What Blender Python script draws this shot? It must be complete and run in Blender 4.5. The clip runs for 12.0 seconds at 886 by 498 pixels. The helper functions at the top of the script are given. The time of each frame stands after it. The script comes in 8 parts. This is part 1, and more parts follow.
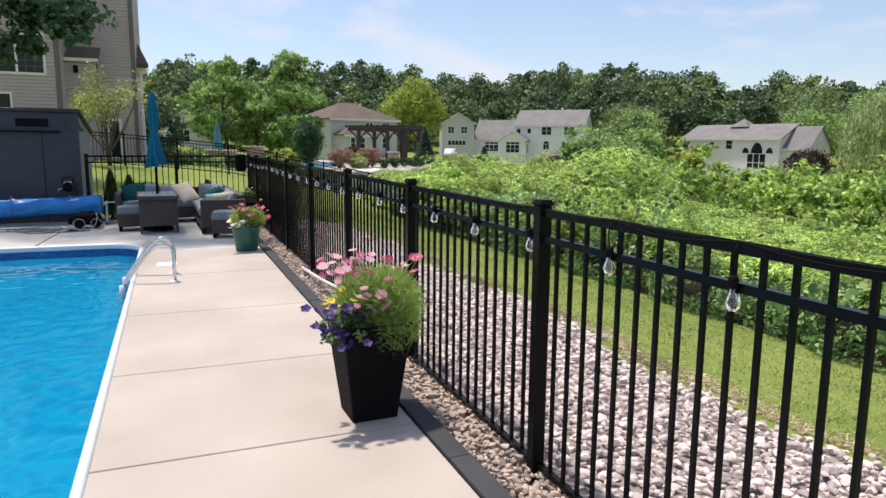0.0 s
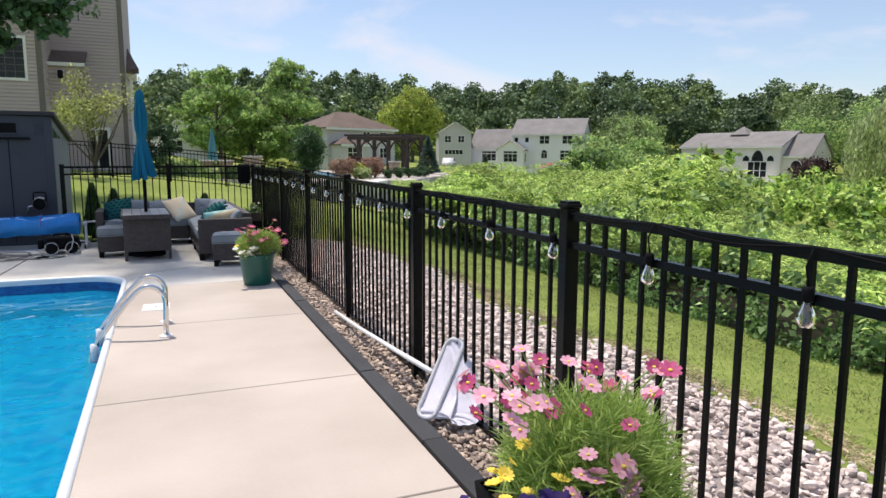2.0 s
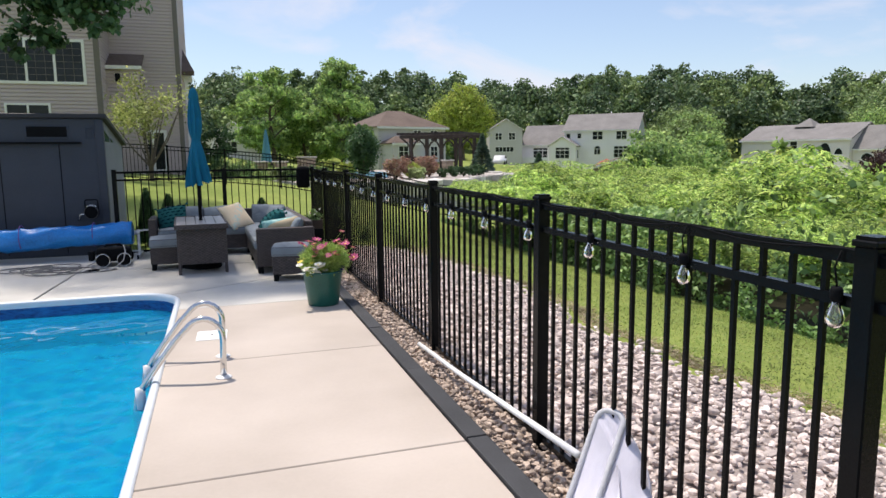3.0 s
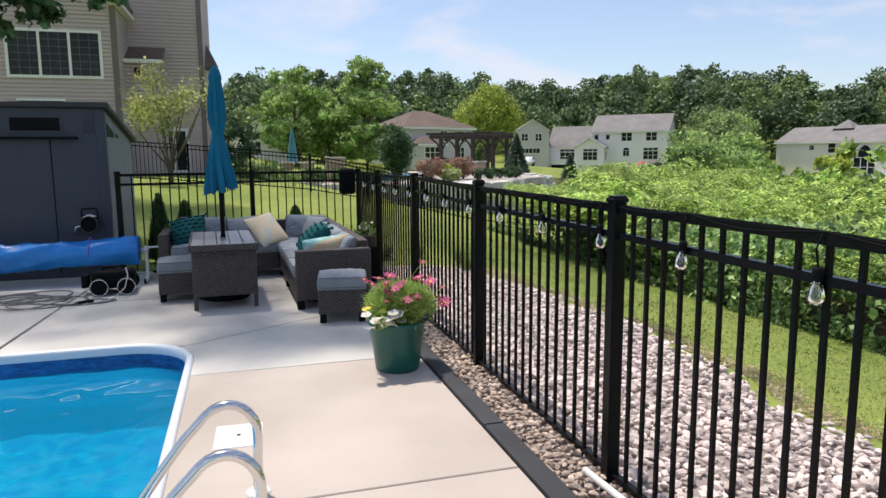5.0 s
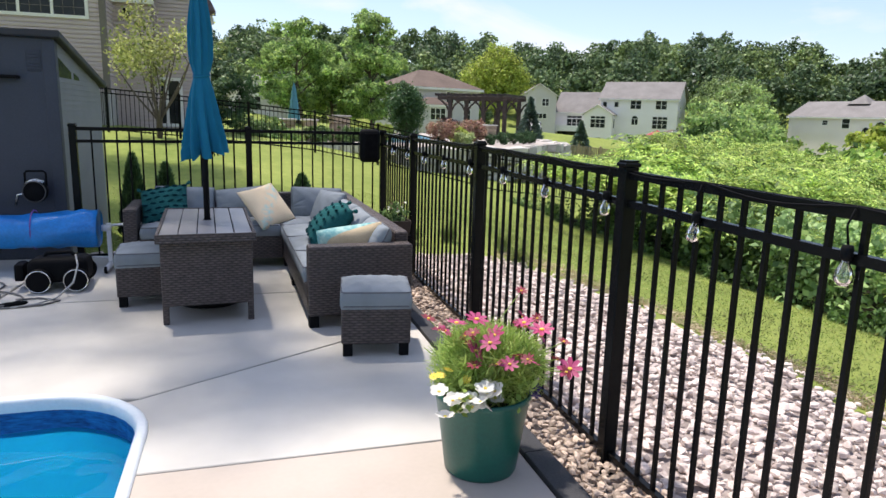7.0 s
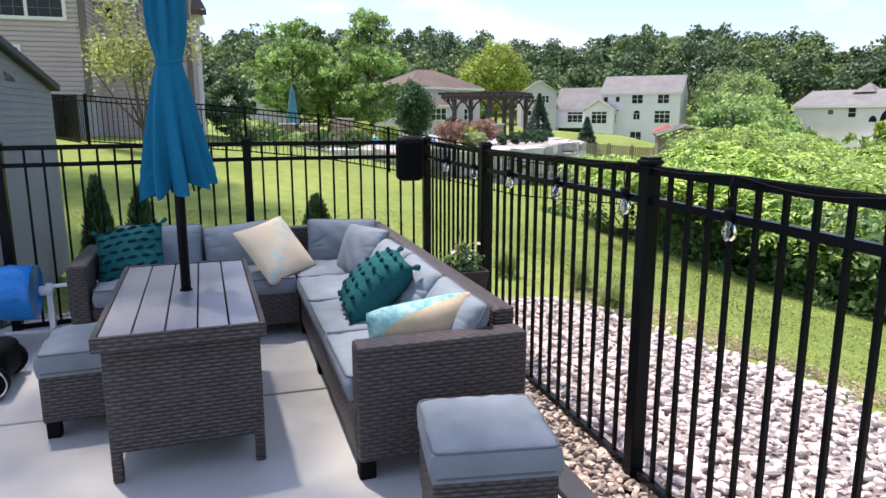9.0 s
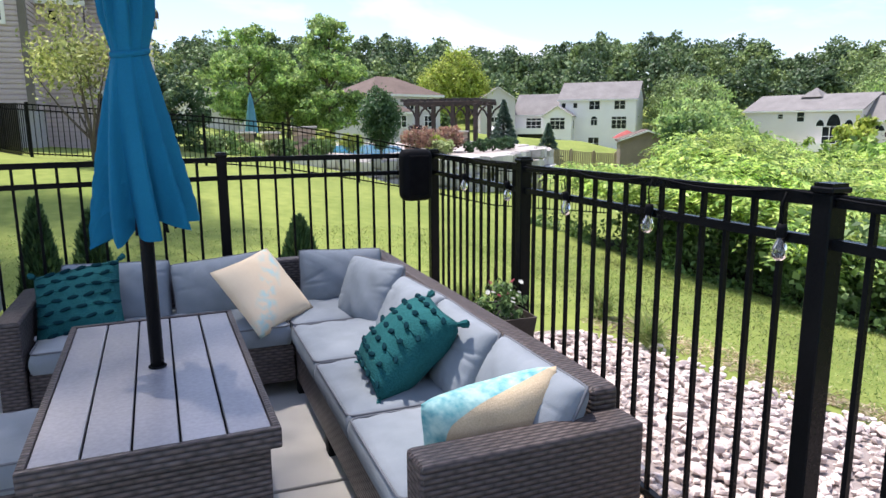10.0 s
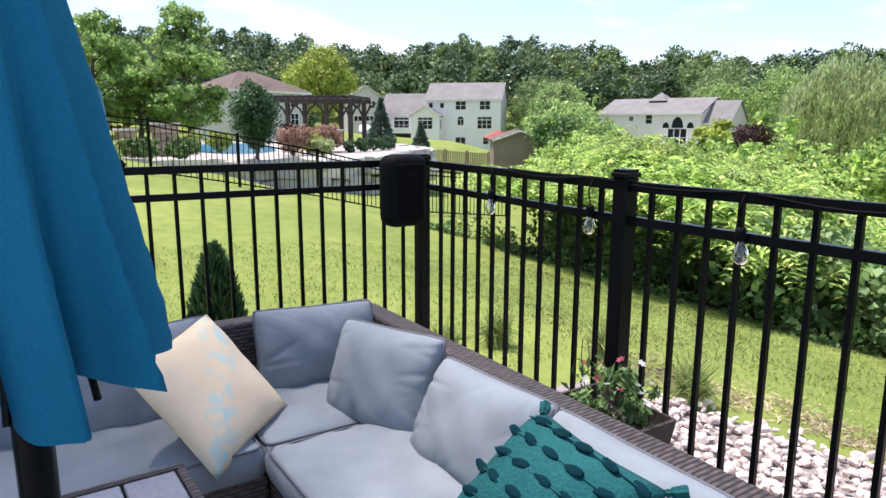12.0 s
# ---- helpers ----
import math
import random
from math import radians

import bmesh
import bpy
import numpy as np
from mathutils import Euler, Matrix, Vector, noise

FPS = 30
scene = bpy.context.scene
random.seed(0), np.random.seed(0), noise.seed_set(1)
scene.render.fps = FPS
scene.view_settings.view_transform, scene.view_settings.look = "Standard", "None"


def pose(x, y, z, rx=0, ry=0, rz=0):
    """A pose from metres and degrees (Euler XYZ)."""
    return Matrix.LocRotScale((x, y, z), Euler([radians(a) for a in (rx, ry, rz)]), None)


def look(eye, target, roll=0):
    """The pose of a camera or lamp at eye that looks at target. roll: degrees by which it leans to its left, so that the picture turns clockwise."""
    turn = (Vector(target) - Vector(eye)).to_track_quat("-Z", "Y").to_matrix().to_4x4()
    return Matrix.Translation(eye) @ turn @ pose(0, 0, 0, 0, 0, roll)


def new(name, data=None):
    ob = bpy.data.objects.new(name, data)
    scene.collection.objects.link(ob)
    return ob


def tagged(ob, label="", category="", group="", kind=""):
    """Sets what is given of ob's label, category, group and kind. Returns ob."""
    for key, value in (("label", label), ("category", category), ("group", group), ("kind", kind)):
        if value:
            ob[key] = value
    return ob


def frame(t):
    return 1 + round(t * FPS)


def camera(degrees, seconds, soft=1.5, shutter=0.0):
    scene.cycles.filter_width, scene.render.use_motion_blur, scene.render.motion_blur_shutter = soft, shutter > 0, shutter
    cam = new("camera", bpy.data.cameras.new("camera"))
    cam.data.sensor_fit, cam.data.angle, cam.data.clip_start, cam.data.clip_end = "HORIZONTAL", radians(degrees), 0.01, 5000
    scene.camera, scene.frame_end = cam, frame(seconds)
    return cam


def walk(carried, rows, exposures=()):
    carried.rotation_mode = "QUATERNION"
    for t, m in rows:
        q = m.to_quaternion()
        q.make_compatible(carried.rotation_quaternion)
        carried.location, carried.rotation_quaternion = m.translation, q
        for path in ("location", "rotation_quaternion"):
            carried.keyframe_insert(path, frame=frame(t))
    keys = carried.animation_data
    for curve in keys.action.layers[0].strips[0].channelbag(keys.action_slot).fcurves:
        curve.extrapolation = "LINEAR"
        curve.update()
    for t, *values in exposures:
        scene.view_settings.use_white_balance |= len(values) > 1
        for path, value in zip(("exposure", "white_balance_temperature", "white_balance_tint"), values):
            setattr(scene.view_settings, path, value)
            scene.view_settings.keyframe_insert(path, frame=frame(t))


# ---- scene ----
cam = camera(66.7, 12.0)

PATH = [
    (0, (0.016, -0.197, 1.531), (0.756, 1.636, 1.229), 0.5),
    (0.5, (-0.108, 0.269, 1.523), (0.623, 2.1, 1.188), 0.8),
    (1, (-0.039, 0.825, 1.493), (0.728, 2.644, 1.173), 0.9),
    (1.5, (-0.032, 1.359, 1.481), (0.757, 3.173, 1.191), 0.7),
    (2, (0.036, 1.96, 1.484), (0.795, 3.79, 1.21), 0.2),
    (2.5, (0.067, 2.555, 1.5), (0.759, 4.411, 1.223), -0.2),
    (3, (0.035, 3.096, 1.516), (0.658, 4.975, 1.236), -0.6),
    (5, (-0.011, 5.385, 1.498), (0.555, 7.284, 1.222), -0.4),
    (5.5, (-0.06, 5.887, 1.512), (0.523, 7.776, 1.207), -0.1),
    (6, (-0.016, 6.431, 1.491), (0.572, 8.313, 1.152), 0.4),
    (6.5, (-0.016, 6.97, 1.475), (0.566, 8.848, 1.109), 1.0),
    (7, (0.041, 7.406, 1.479), (0.61, 9.285, 1.095), 1.6),
    (9, (0.055, 9.454, 1.482), (0.625, 11.332, 1.098), 0.0),
    (9.5, (-0.061, 9.913, 1.505), (0.56, 11.776, 1.13), -0.3),
    (10, (-0.059, 10.378, 1.497), (0.626, 12.221, 1.132), -0.4),
    (10.5, (-0.158, 10.831, 1.482), (0.613, 12.64, 1.12), -0.3),
    (11, (-0.211, 11.191, 1.496), (0.662, 12.953, 1.13), -0.3),
    (11.5, (-0.199, 11.561, 1.497), (0.77, 13.271, 1.129), -0.3),
    (12, (-0.199, 11.924, 1.481), (0.839, 13.593, 1.113), 0.2),
]
EXPOSURE = 0.28
walk(cam, [(t, look(eye, target, roll)) for t, eye, target, roll in PATH], [(0.0, EXPOSURE, 6700, 14), (5.0, EXPOSURE, 6700, 14), (6.0, EXPOSURE + 0.10, 6700, 14), (7.0, EXPOSURE + 0.28, 6650, 15), (9.0, EXPOSURE + 0.52, 6350, 19), (12.0, EXPOSURE + 0.58, 6350, 19)])

# ---------- light ----------
SUN_WAY = Vector((-0.16, 0.30, 1.0)).normalized()      # towards the sun
elevation = math.asin(SUN_WAY.z)
world = bpy.data.worlds.new("sky")
scene.world = world
world.use_nodes = True
wn, wl = world.node_tree.nodes, world.node_tree.links
sky = wn.new("ShaderNodeTexSky")
sky.sky_type, sky.sun_disc = "NISHITA", False
sky.sun_elevation, sky.sun_rotation = elevation, math.atan2(SUN_WAY.x, SUN_WAY.y)
sky.air_density, sky.dust_density, sky.ozone_density = 1.0, 0.8, 2.6
coord, squash = wn.new("ShaderNodeTexCoord"), wn.new("ShaderNodeMapping")
squash.inputs["Scale"].default_value = (1.0, 1.0, 2.6)
clouds, puffs, ramp, cover = wn.new("ShaderNodeTexNoise"), wn.new("ShaderNodeTexNoise"), wn.new("ShaderNodeValToRGB"), wn.new("ShaderNodeMix")
clouds.inputs["Scale"].default_value, clouds.inputs["Detail"].default_value, clouds.inputs["Roughness"].default_value = 2.6, 6.0, 0.55
clouds.inputs["Distortion"].default_value = 0.35
ramp.color_ramp.elements[0].position, ramp.color_ramp.elements[1].position = 0.47, 0.63
ramp.color_ramp.elements[0].color, ramp.color_ramp.elements[1].color = (0.08, 0.08, 0.08, 1), (0.88, 0.88, 0.88, 1)
cover.data_type = "RGBA"
cover.inputs["B"].default_value = (5.3, 5.4, 6.0, 1)
wl.new(coord.outputs["Generated"], squash.inputs["Vector"])
wl.new(squash.outputs["Vector"], clouds.inputs["Vector"])
wl.new(clouds.outputs["Fac"], ramp.inputs["Fac"])
height, thin, veil = wn.new("ShaderNodeSeparateXYZ"), wn.new("ShaderNodeMapRange"), wn.new("ShaderNodeMath")
thin.inputs["From Min"].default_value, thin.inputs["From Max"].default_value = 0.30, 0.85
thin.inputs["To Min"].default_value, thin.inputs["To Max"].default_value = 1.0, 0.40
veil.operation = "MULTIPLY"
wl.new(coord.outputs["Generated"], height.inputs[0])
wl.new(height.outputs["Z"], thin.inputs["Value"])
wl.new(ramp.outputs["Color"], veil.inputs[0]), wl.new(thin.outputs["Result"], veil.inputs[1])
wl.new(veil.outputs[0], cover.inputs["Factor"])
wl.new(sky.outputs["Color"], cover.inputs["A"])
wl.new(cover.outputs["Result"], wn["Background"].inputs["Color"])
wn["Background"].inputs["Strength"].default_value = 0.133
sun = new("sun", bpy.data.lights.new("sun", "SUN"))
sun.data.energy, sun.data.angle, sun.data.color = 3.7, radians(2.2), (1.0, 0.94, 0.85)
sun.matrix_world = look((0, 0, 60), Vector((0, 0, 60)) - SUN_WAY)


# ---------- materials ----------
def material(name):
    m = bpy.data.materials.new(name)
    m.use_nodes = True
    n, l = m.node_tree.nodes, m.node_tree.links
    return m, n, l, n["Principled BSDF"]


def surface(name, dark, light, scale=4.0, fine=60.0, rough=0.7, bump=0.15, metal=0.0, random_by=None, spread=0.25, gloss=0.5, stretch=(1, 1, 1), coarse=0.5):
    """Two scales of mottling between two colours, fine relief, and a brightness that varies by object or island."""
    m, n, l, p = material(name)
    co, mp = n.new("ShaderNodeTexCoord"), n.new("ShaderNodeMapping")
    mp.inputs["Scale"].default_value = stretch
    l.new(co.outputs["Object"], mp.inputs["Vector"])
    big, small = n.new("ShaderNodeTexNoise"), n.new("ShaderNodeTexNoise")
    big.inputs["Scale"].default_value, big.inputs["Detail"].default_value = scale, 4
    small.inputs["Scale"].default_value, small.inputs["Detail"].default_value = fine, 3
    blend = n.new("ShaderNodeMath")
    blend.operation = "MULTIPLY_ADD"
    blend.inputs[1].default_value = coarse
    half = n.new("ShaderNodeMath")
    half.operation = "MULTIPLY"
    half.inputs[1].default_value = 1 - coarse
    l.new(small.outputs["Fac"], half.inputs[0])
    l.new(big.outputs["Fac"], blend.inputs[0])
    l.new(half.outputs[0], blend.inputs[2])
    for t in (big, small):
        l.new(mp.outputs["Vector"], t.inputs["Vector"])
    r = n.new("ShaderNodeValToRGB")
    r.color_ramp.elements[0].position, r.color_ramp.elements[1].position = 0.33, 0.67
    r.color_ramp.elements[0].color, r.color_ramp.elements[1].color = (*dark, 1), (*light, 1)
    l.new(blend.outputs[0], r.inputs["Fac"])
    out = r.outputs["Color"]
    if random_by:
        src = n.new("ShaderNodeObjectInfo").outputs["Random"] if random_by == "object" else n.new("ShaderNodeNewGeometry").outputs["Random Per Island"]
        mr = n.new("ShaderNodeMapRange")
        mr.inputs["To Min"].default_value, mr.inputs["To Max"].default_value = 1 - spread, 1 + spread
        hs = n.new("ShaderNodeHueSaturation")
        l.new(src, mr.inputs["Value"])
        l.new(mr.outputs["Result"], hs.inputs["Value"])
        l.new(out, hs.inputs["Color"])
        out = hs.outputs["Color"]
    l.new(out, p.inputs["Base Color"])
    p.inputs["Roughness"].default_value, p.inputs["Metallic"].default_value = rough, metal
    p.inputs["Specular IOR Level"].default_value = gloss
    if bump:
        b = n.new("ShaderNodeBump")
        b.inputs["Strength"].default_value, b.inputs["Distance"].default_value = bump, 0.01
        l.new(blend.outputs[0], b.inputs["Height"])
        l.new(b.outputs["Normal"], p.inputs["Normal"])
    return m


def faded_band(m, colour, half_width):
    """A worn, blotchy print in a band across the cloth from corner to corner."""
    n, l = m.node_tree.nodes, m.node_tree.links
    p = next(x for x in n if x.type == "BSDF_PRINCIPLED")
    co, axis, blot = n.new("ShaderNodeTexCoord"), n.new("ShaderNodeVectorMath"), n.new("ShaderNodeTexNoise")
    axis.operation = "DOT_PRODUCT"
    axis.inputs[1].default_value = (0.7071, 0.7071, 0)
    blot.inputs["Scale"].default_value, blot.inputs["Detail"].default_value = 17, 5
    l.new(co.outputs["Object"], axis.inputs[0])
    l.new(co.outputs["Object"], blot.inputs["Vector"])
    off, near, spot, mask = n.new("ShaderNodeMath"), n.new("ShaderNodeMapRange"), n.new("ShaderNodeMapRange"), n.new("ShaderNodeMath")
    off.operation, mask.operation = "ABSOLUTE", "MULTIPLY"
    l.new(axis.outputs["Value"], off.inputs[0])
    near.inputs["From Min"].default_value, near.inputs["From Max"].default_value = half_width, half_width * 0.3
    spot.inputs["From Min"].default_value, spot.inputs["From Max"].default_value, spot.inputs["To Max"].default_value = 0.46, 0.62, 0.75
    l.new(off.outputs[0], near.inputs["Value"])
    l.new(blot.outputs["Fac"], spot.inputs["Value"])
    l.new(near.outputs["Result"], mask.inputs[0])
    l.new(spot.outputs["Result"], mask.inputs[1])
    mix = n.new("ShaderNodeMix")
    mix.data_type = "RGBA"
    l.new(mask.outputs[0], mix.inputs[0])
    l.new(p.inputs["Base Color"].links[0].from_socket, mix.inputs[6])
    mix.inputs[7].default_value = (*colour, 1)
    l.new(mix.outputs[2], p.inputs["Base Color"])


def leafy(name, colours, through_light=0.35, rough=0.55, hue=0.485):
    """Leaves: each island takes a colour of its own from a ramp; some light passes through."""
    m, n, l, p = material(name)
    g, r = n.new("ShaderNodeNewGeometry"), n.new("ShaderNodeValToRGB")
    while len(r.color_ramp.elements) < len(colours):
        r.color_ramp.elements.new(0.5)
    for k, c in enumerate(colours):
        r.color_ramp.elements[k].position = k / (len(colours) - 1)
        r.color_ramp.elements[k].color = (*c, 1)
    l.new(g.outputs["Random Per Island"], r.inputs["Fac"])
    co, patch, span, tone = n.new("ShaderNodeTexCoord"), n.new("ShaderNodeTexNoise"), n.new("ShaderNodeMapRange"), n.new("ShaderNodeHueSaturation")
    patch.inputs["Scale"].default_value, patch.inputs["Detail"].default_value = 0.9, 2
    span.inputs["From Min"].default_value, span.inputs["From Max"].default_value = 0.3, 0.7
    span.inputs["To Min"].default_value, span.inputs["To Max"].default_value = 0.52, 1.45
    tone.inputs["Saturation"].default_value = 0.88
    l.new(co.outputs["Object"], patch.inputs["Vector"]), l.new(patch.outputs["Fac"], span.inputs["Value"])
    l.new(span.outputs["Result"], tone.inputs["Value"]), l.new(r.outputs["Color"], tone.inputs["Color"])
    l.new(tone.outputs["Color"], p.inputs["Base Color"])
    p.inputs["Roughness"].default_value, p.inputs["Specular IOR Level"].default_value = rough, 0.3
    t, mix = n.new("ShaderNodeBsdfTranslucent"), n.new("ShaderNodeMixShader")
    mix.inputs["Fac"].default_value = through_light
    hs = n.new("ShaderNodeHueSaturation")
    hs.inputs["Hue"].default_value, hs.inputs["Value"].default_value = hue, 1.5
    l.new(tone.outputs["Color"], hs.inputs["Color"])
    l.new(hs.outputs["Color"], t.inputs["Color"])
    l.new(p.outputs["BSDF"], mix.inputs[1])
    l.new(t.outputs["BSDF"], mix.inputs[2])
    l.new(mix.outputs["Shader"], n["Material Output"].inputs["Surface"])
    return m


def wicker(name, dark, light):
    """Flat resin strands woven in staggered courses."""
    m, n, l, p = material(name)
    co, sep, nsep = n.new("ShaderNodeTexCoord"), n.new("ShaderNodeSeparateXYZ"), n.new("ShaderNodeSeparateXYZ")
    l.new(co.outputs["Object"], sep.inputs[0])
    l.new(co.outputs["Normal"], nsep.inputs[0])
    add, side, top, up, pick = n.new("ShaderNodeMath"), n.new("ShaderNodeCombineXYZ"), n.new("ShaderNodeCombineXYZ"), n.new("ShaderNodeMath"), n.new("ShaderNodeMix")
    l.new(sep.outputs[0], add.inputs[0]), l.new(sep.outputs[1], add.inputs[1])
    l.new(add.outputs[0], side.inputs[0]), l.new(sep.outputs[2], side.inputs[1])
    l.new(sep.outputs[0], top.inputs[0]), l.new(sep.outputs[1], top.inputs[1])
    up.operation = "GREATER_THAN"
    up.inputs[1].default_value = 0.6
    l.new(nsep.outputs[2], up.inputs[0])
    pick.data_type = "VECTOR"
    l.new(up.outputs[0], pick.inputs["Factor"])
    l.new(side.outputs[0], pick.inputs["A"]), l.new(top.outputs[0], pick.inputs["B"])
    def calc(op, a, b=None):
        q = n.new("ShaderNodeMath")
        q.operation = op
        for i, s in enumerate((a, b)):
            if s is None:
                continue
            if isinstance(s, (int, float)):
                q.inputs[i].default_value = s
            else:
                l.new(s, q.inputs[i])
        return q.outputs[0]

    uv = n.new("ShaderNodeSeparateXYZ")
    l.new(pick.outputs["Result"], uv.inputs[0])
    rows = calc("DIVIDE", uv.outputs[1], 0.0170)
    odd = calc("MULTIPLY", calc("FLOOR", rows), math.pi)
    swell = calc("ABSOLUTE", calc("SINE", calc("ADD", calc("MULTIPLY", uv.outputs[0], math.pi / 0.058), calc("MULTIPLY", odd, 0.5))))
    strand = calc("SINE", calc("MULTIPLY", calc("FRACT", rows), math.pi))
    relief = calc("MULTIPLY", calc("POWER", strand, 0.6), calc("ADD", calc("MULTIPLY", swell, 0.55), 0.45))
    # Colour follows the relief: shade between the strands is painted in.
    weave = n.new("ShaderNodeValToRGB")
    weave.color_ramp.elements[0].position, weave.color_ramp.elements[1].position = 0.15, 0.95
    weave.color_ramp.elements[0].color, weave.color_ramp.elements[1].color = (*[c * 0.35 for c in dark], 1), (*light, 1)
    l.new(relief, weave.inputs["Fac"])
    grain = n.new("ShaderNodeTexNoise")
    grain.inputs["Scale"].default_value, grain.inputs["Detail"].default_value = 26, 4
    l.new(co.outputs["Object"], grain.inputs["Vector"])
    hs, mr = n.new("ShaderNodeHueSaturation"), n.new("ShaderNodeMapRange")
    mr.inputs["To Min"].default_value, mr.inputs["To Max"].default_value = 0.35, 1.75
    l.new(grain.outputs["Fac"], mr.inputs["Value"])
    l.new(mr.outputs["Result"], hs.inputs["Value"])
    l.new(weave.outputs["Color"], hs.inputs["Color"])
    l.new(hs.outputs["Color"], p.inputs["Base Color"])
    b = n.new("ShaderNodeBump")
    b.inputs["Strength"].default_value, b.inputs["Distance"].default_value = 0.9, 0.006
    l.new(relief, b.inputs["Height"])
    l.new(b.outputs["Normal"], p.inputs["Normal"])
    p.inputs["Roughness"].default_value = 0.5
    return m


def glass(name, colour, rough=0.02, ior=1.45, clear=1.0):
    m, n, l, p = material(name)
    p.inputs["Base Color"].default_value = (*colour, 1)
    p.inputs["Transmission Weight"].default_value = clear
    p.inputs["Roughness"].default_value, p.inputs["IOR"].default_value = rough, ior
    return m


CONCRETE = surface("sealed_tan_concrete", (0.415, 0.360, 0.305), (0.535, 0.470, 0.408), 0.9, 40, 0.62, 0.006, random_by="object", spread=0.035, coarse=0.88)
PATIO = surface("grey_concrete", (0.45, 0.436, 0.398), (0.58, 0.566, 0.52), 0.9, 9, 0.6, 0.012, random_by="object", spread=0.03, coarse=0.85)
JOINT = surface("joint_sealant", (0.10, 0.09, 0.08), (0.16, 0.145, 0.13), 5, 80, 0.9)
EDGING = surface("black_rubber_edging", (0.020, 0.021, 0.024), (0.045, 0.047, 0.052), 3, 120, 0.72, 0.3, random_by="object")
BLACK_METAL = surface("black_powder_coat", (0.004, 0.0045, 0.005), (0.008, 0.0085, 0.0095), 6, 200, 0.27, 0.02, gloss=0.09)
BLACK_PLASTIC = surface("black_plastic", (0.005, 0.0055, 0.0065), (0.010, 0.0105, 0.012), 5, 150, 0.65, 0.05, gloss=0.05)
STEEL = surface("polished_steel", (0.62, 0.62, 0.62), (0.75, 0.75, 0.74), 3, 90, 0.13, 0.0, metal=1.0)
WHITE_PLASTIC = surface("white_plastic", (0.74, 0.75, 0.75), (0.84, 0.84, 0.83), 3, 60, 0.4, 0.03)
PEBBLE = surface("river_pebbles", (0.2981, 0.23, 0.1805), (0.5713, 0.46, 0.3715), 6, 90, 0.75, 0.2, random_by="island", spread=0.5)
ROCK = surface("pale_river_rocks", (0.51, 0.425, 0.3847), (0.7854, 0.685, 0.627), 14, 90, 0.8, 0.35, random_by="island", spread=0.30)
GRAVEL = surface("gravel_bed", (0.20, 0.17, 0.155), (0.36, 0.31, 0.29), 6, 60, 0.95, 0.7)
SOIL = surface("dark_soil", (0.035, 0.025, 0.018), (0.09, 0.07, 0.05), 4, 50, 0.95, 0.6)
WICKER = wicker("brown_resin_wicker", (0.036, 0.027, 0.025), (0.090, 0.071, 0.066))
CUSHION = surface("grey_cushion_cloth", (0.1924, 0.2212, 0.245), (0.2532, 0.2887, 0.3197), 5, 220, 0.92, 0.55, gloss=0.15, coarse=0.85)
PIPING = surface("dark_grey_piping", (0.104, 0.1144, 0.1304), (0.1456, 0.156, 0.1768), 20, 300, 0.9)
TEAL = surface("teal_woven_cloth", (0.007, 0.066, 0.070), (0.017, 0.118, 0.122), 6, 120, 0.93, 0.9, gloss=0.15)
TEAL_TUFT = surface("dark_teal_yarn", (0.002, 0.019, 0.027), (0.005, 0.034, 0.044), 12, 200, 0.95, 0.3, gloss=0.05)
CREAM = surface("cream_cloth", (0.77, 0.60, 0.40), (0.88, 0.73, 0.51), 5, 240, 0.93, 0.2, gloss=0.15)
CREAM_PRINT = surface("cream_printed_cloth", (0.77, 0.60, 0.40), (0.88, 0.73, 0.51), 5, 240, 0.93, 0.2, gloss=0.15)
faded_band(CREAM_PRINT, (0.40, 0.70, 0.70), 0.075)
BURLAP = surface("tan_slub_cloth", (0.462, 0.363, 0.231), (0.660, 0.539, 0.363), 6, 220, 0.93, 0.35, gloss=0.1, stretch=(0.900, 0.900, 0.900))
AQUA = surface("aqua_print_cloth", (0.005, 0.26, 0.31), (0.50, 0.68, 0.60), 16, 44, 0.9, 0.1, coarse=0.7)
CANVAS = surface("blue_teal_canvas", (0.0018, 0.1042, 0.1947), (0.0054, 0.1495, 0.2582), 2.5, 300, 0.85, 0.06, gloss=0.2)
SLAT = surface("grey_brown_composite_planks", (0.235, 0.228, 0.235), (0.360, 0.352, 0.362), 3, 90, 0.30, 0.03, random_by="object", spread=0.08, gloss=0.7, stretch=(0.7636, 0.8211, 0.8375))
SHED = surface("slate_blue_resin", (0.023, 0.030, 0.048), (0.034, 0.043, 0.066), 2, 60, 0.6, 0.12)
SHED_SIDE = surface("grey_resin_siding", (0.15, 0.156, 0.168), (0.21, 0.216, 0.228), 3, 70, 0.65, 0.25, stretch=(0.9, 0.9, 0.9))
COVER = surface("blue_bubble_cover", (0.0, 0.15, 0.48), (0.006, 0.26, 0.72), 3, 40, 0.38, 0.35)
GREEN_POT = surface("green_glazed_plastic", (0.002, 0.072, 0.058), (0.006, 0.105, 0.082), 3, 70, 0.35, 0.05)
BARK = surface("bark", (0.06, 0.045, 0.035), (0.16, 0.13, 0.105), 8, 60, 0.9, 0.7, stretch=(1, 1, 0.3))
SIDING = surface("taupe_vinyl_siding", (0.462, 0.385, 0.385), (0.54, 0.455, 0.452), 0.7, 30, 0.6, 0.05)
WHITE_SIDING = surface("white_vinyl_siding", (0.7722, 0.7488, 0.7518), (0.8892, 0.8658, 0.8712), 0.3, 12, 0.6, 0.05)
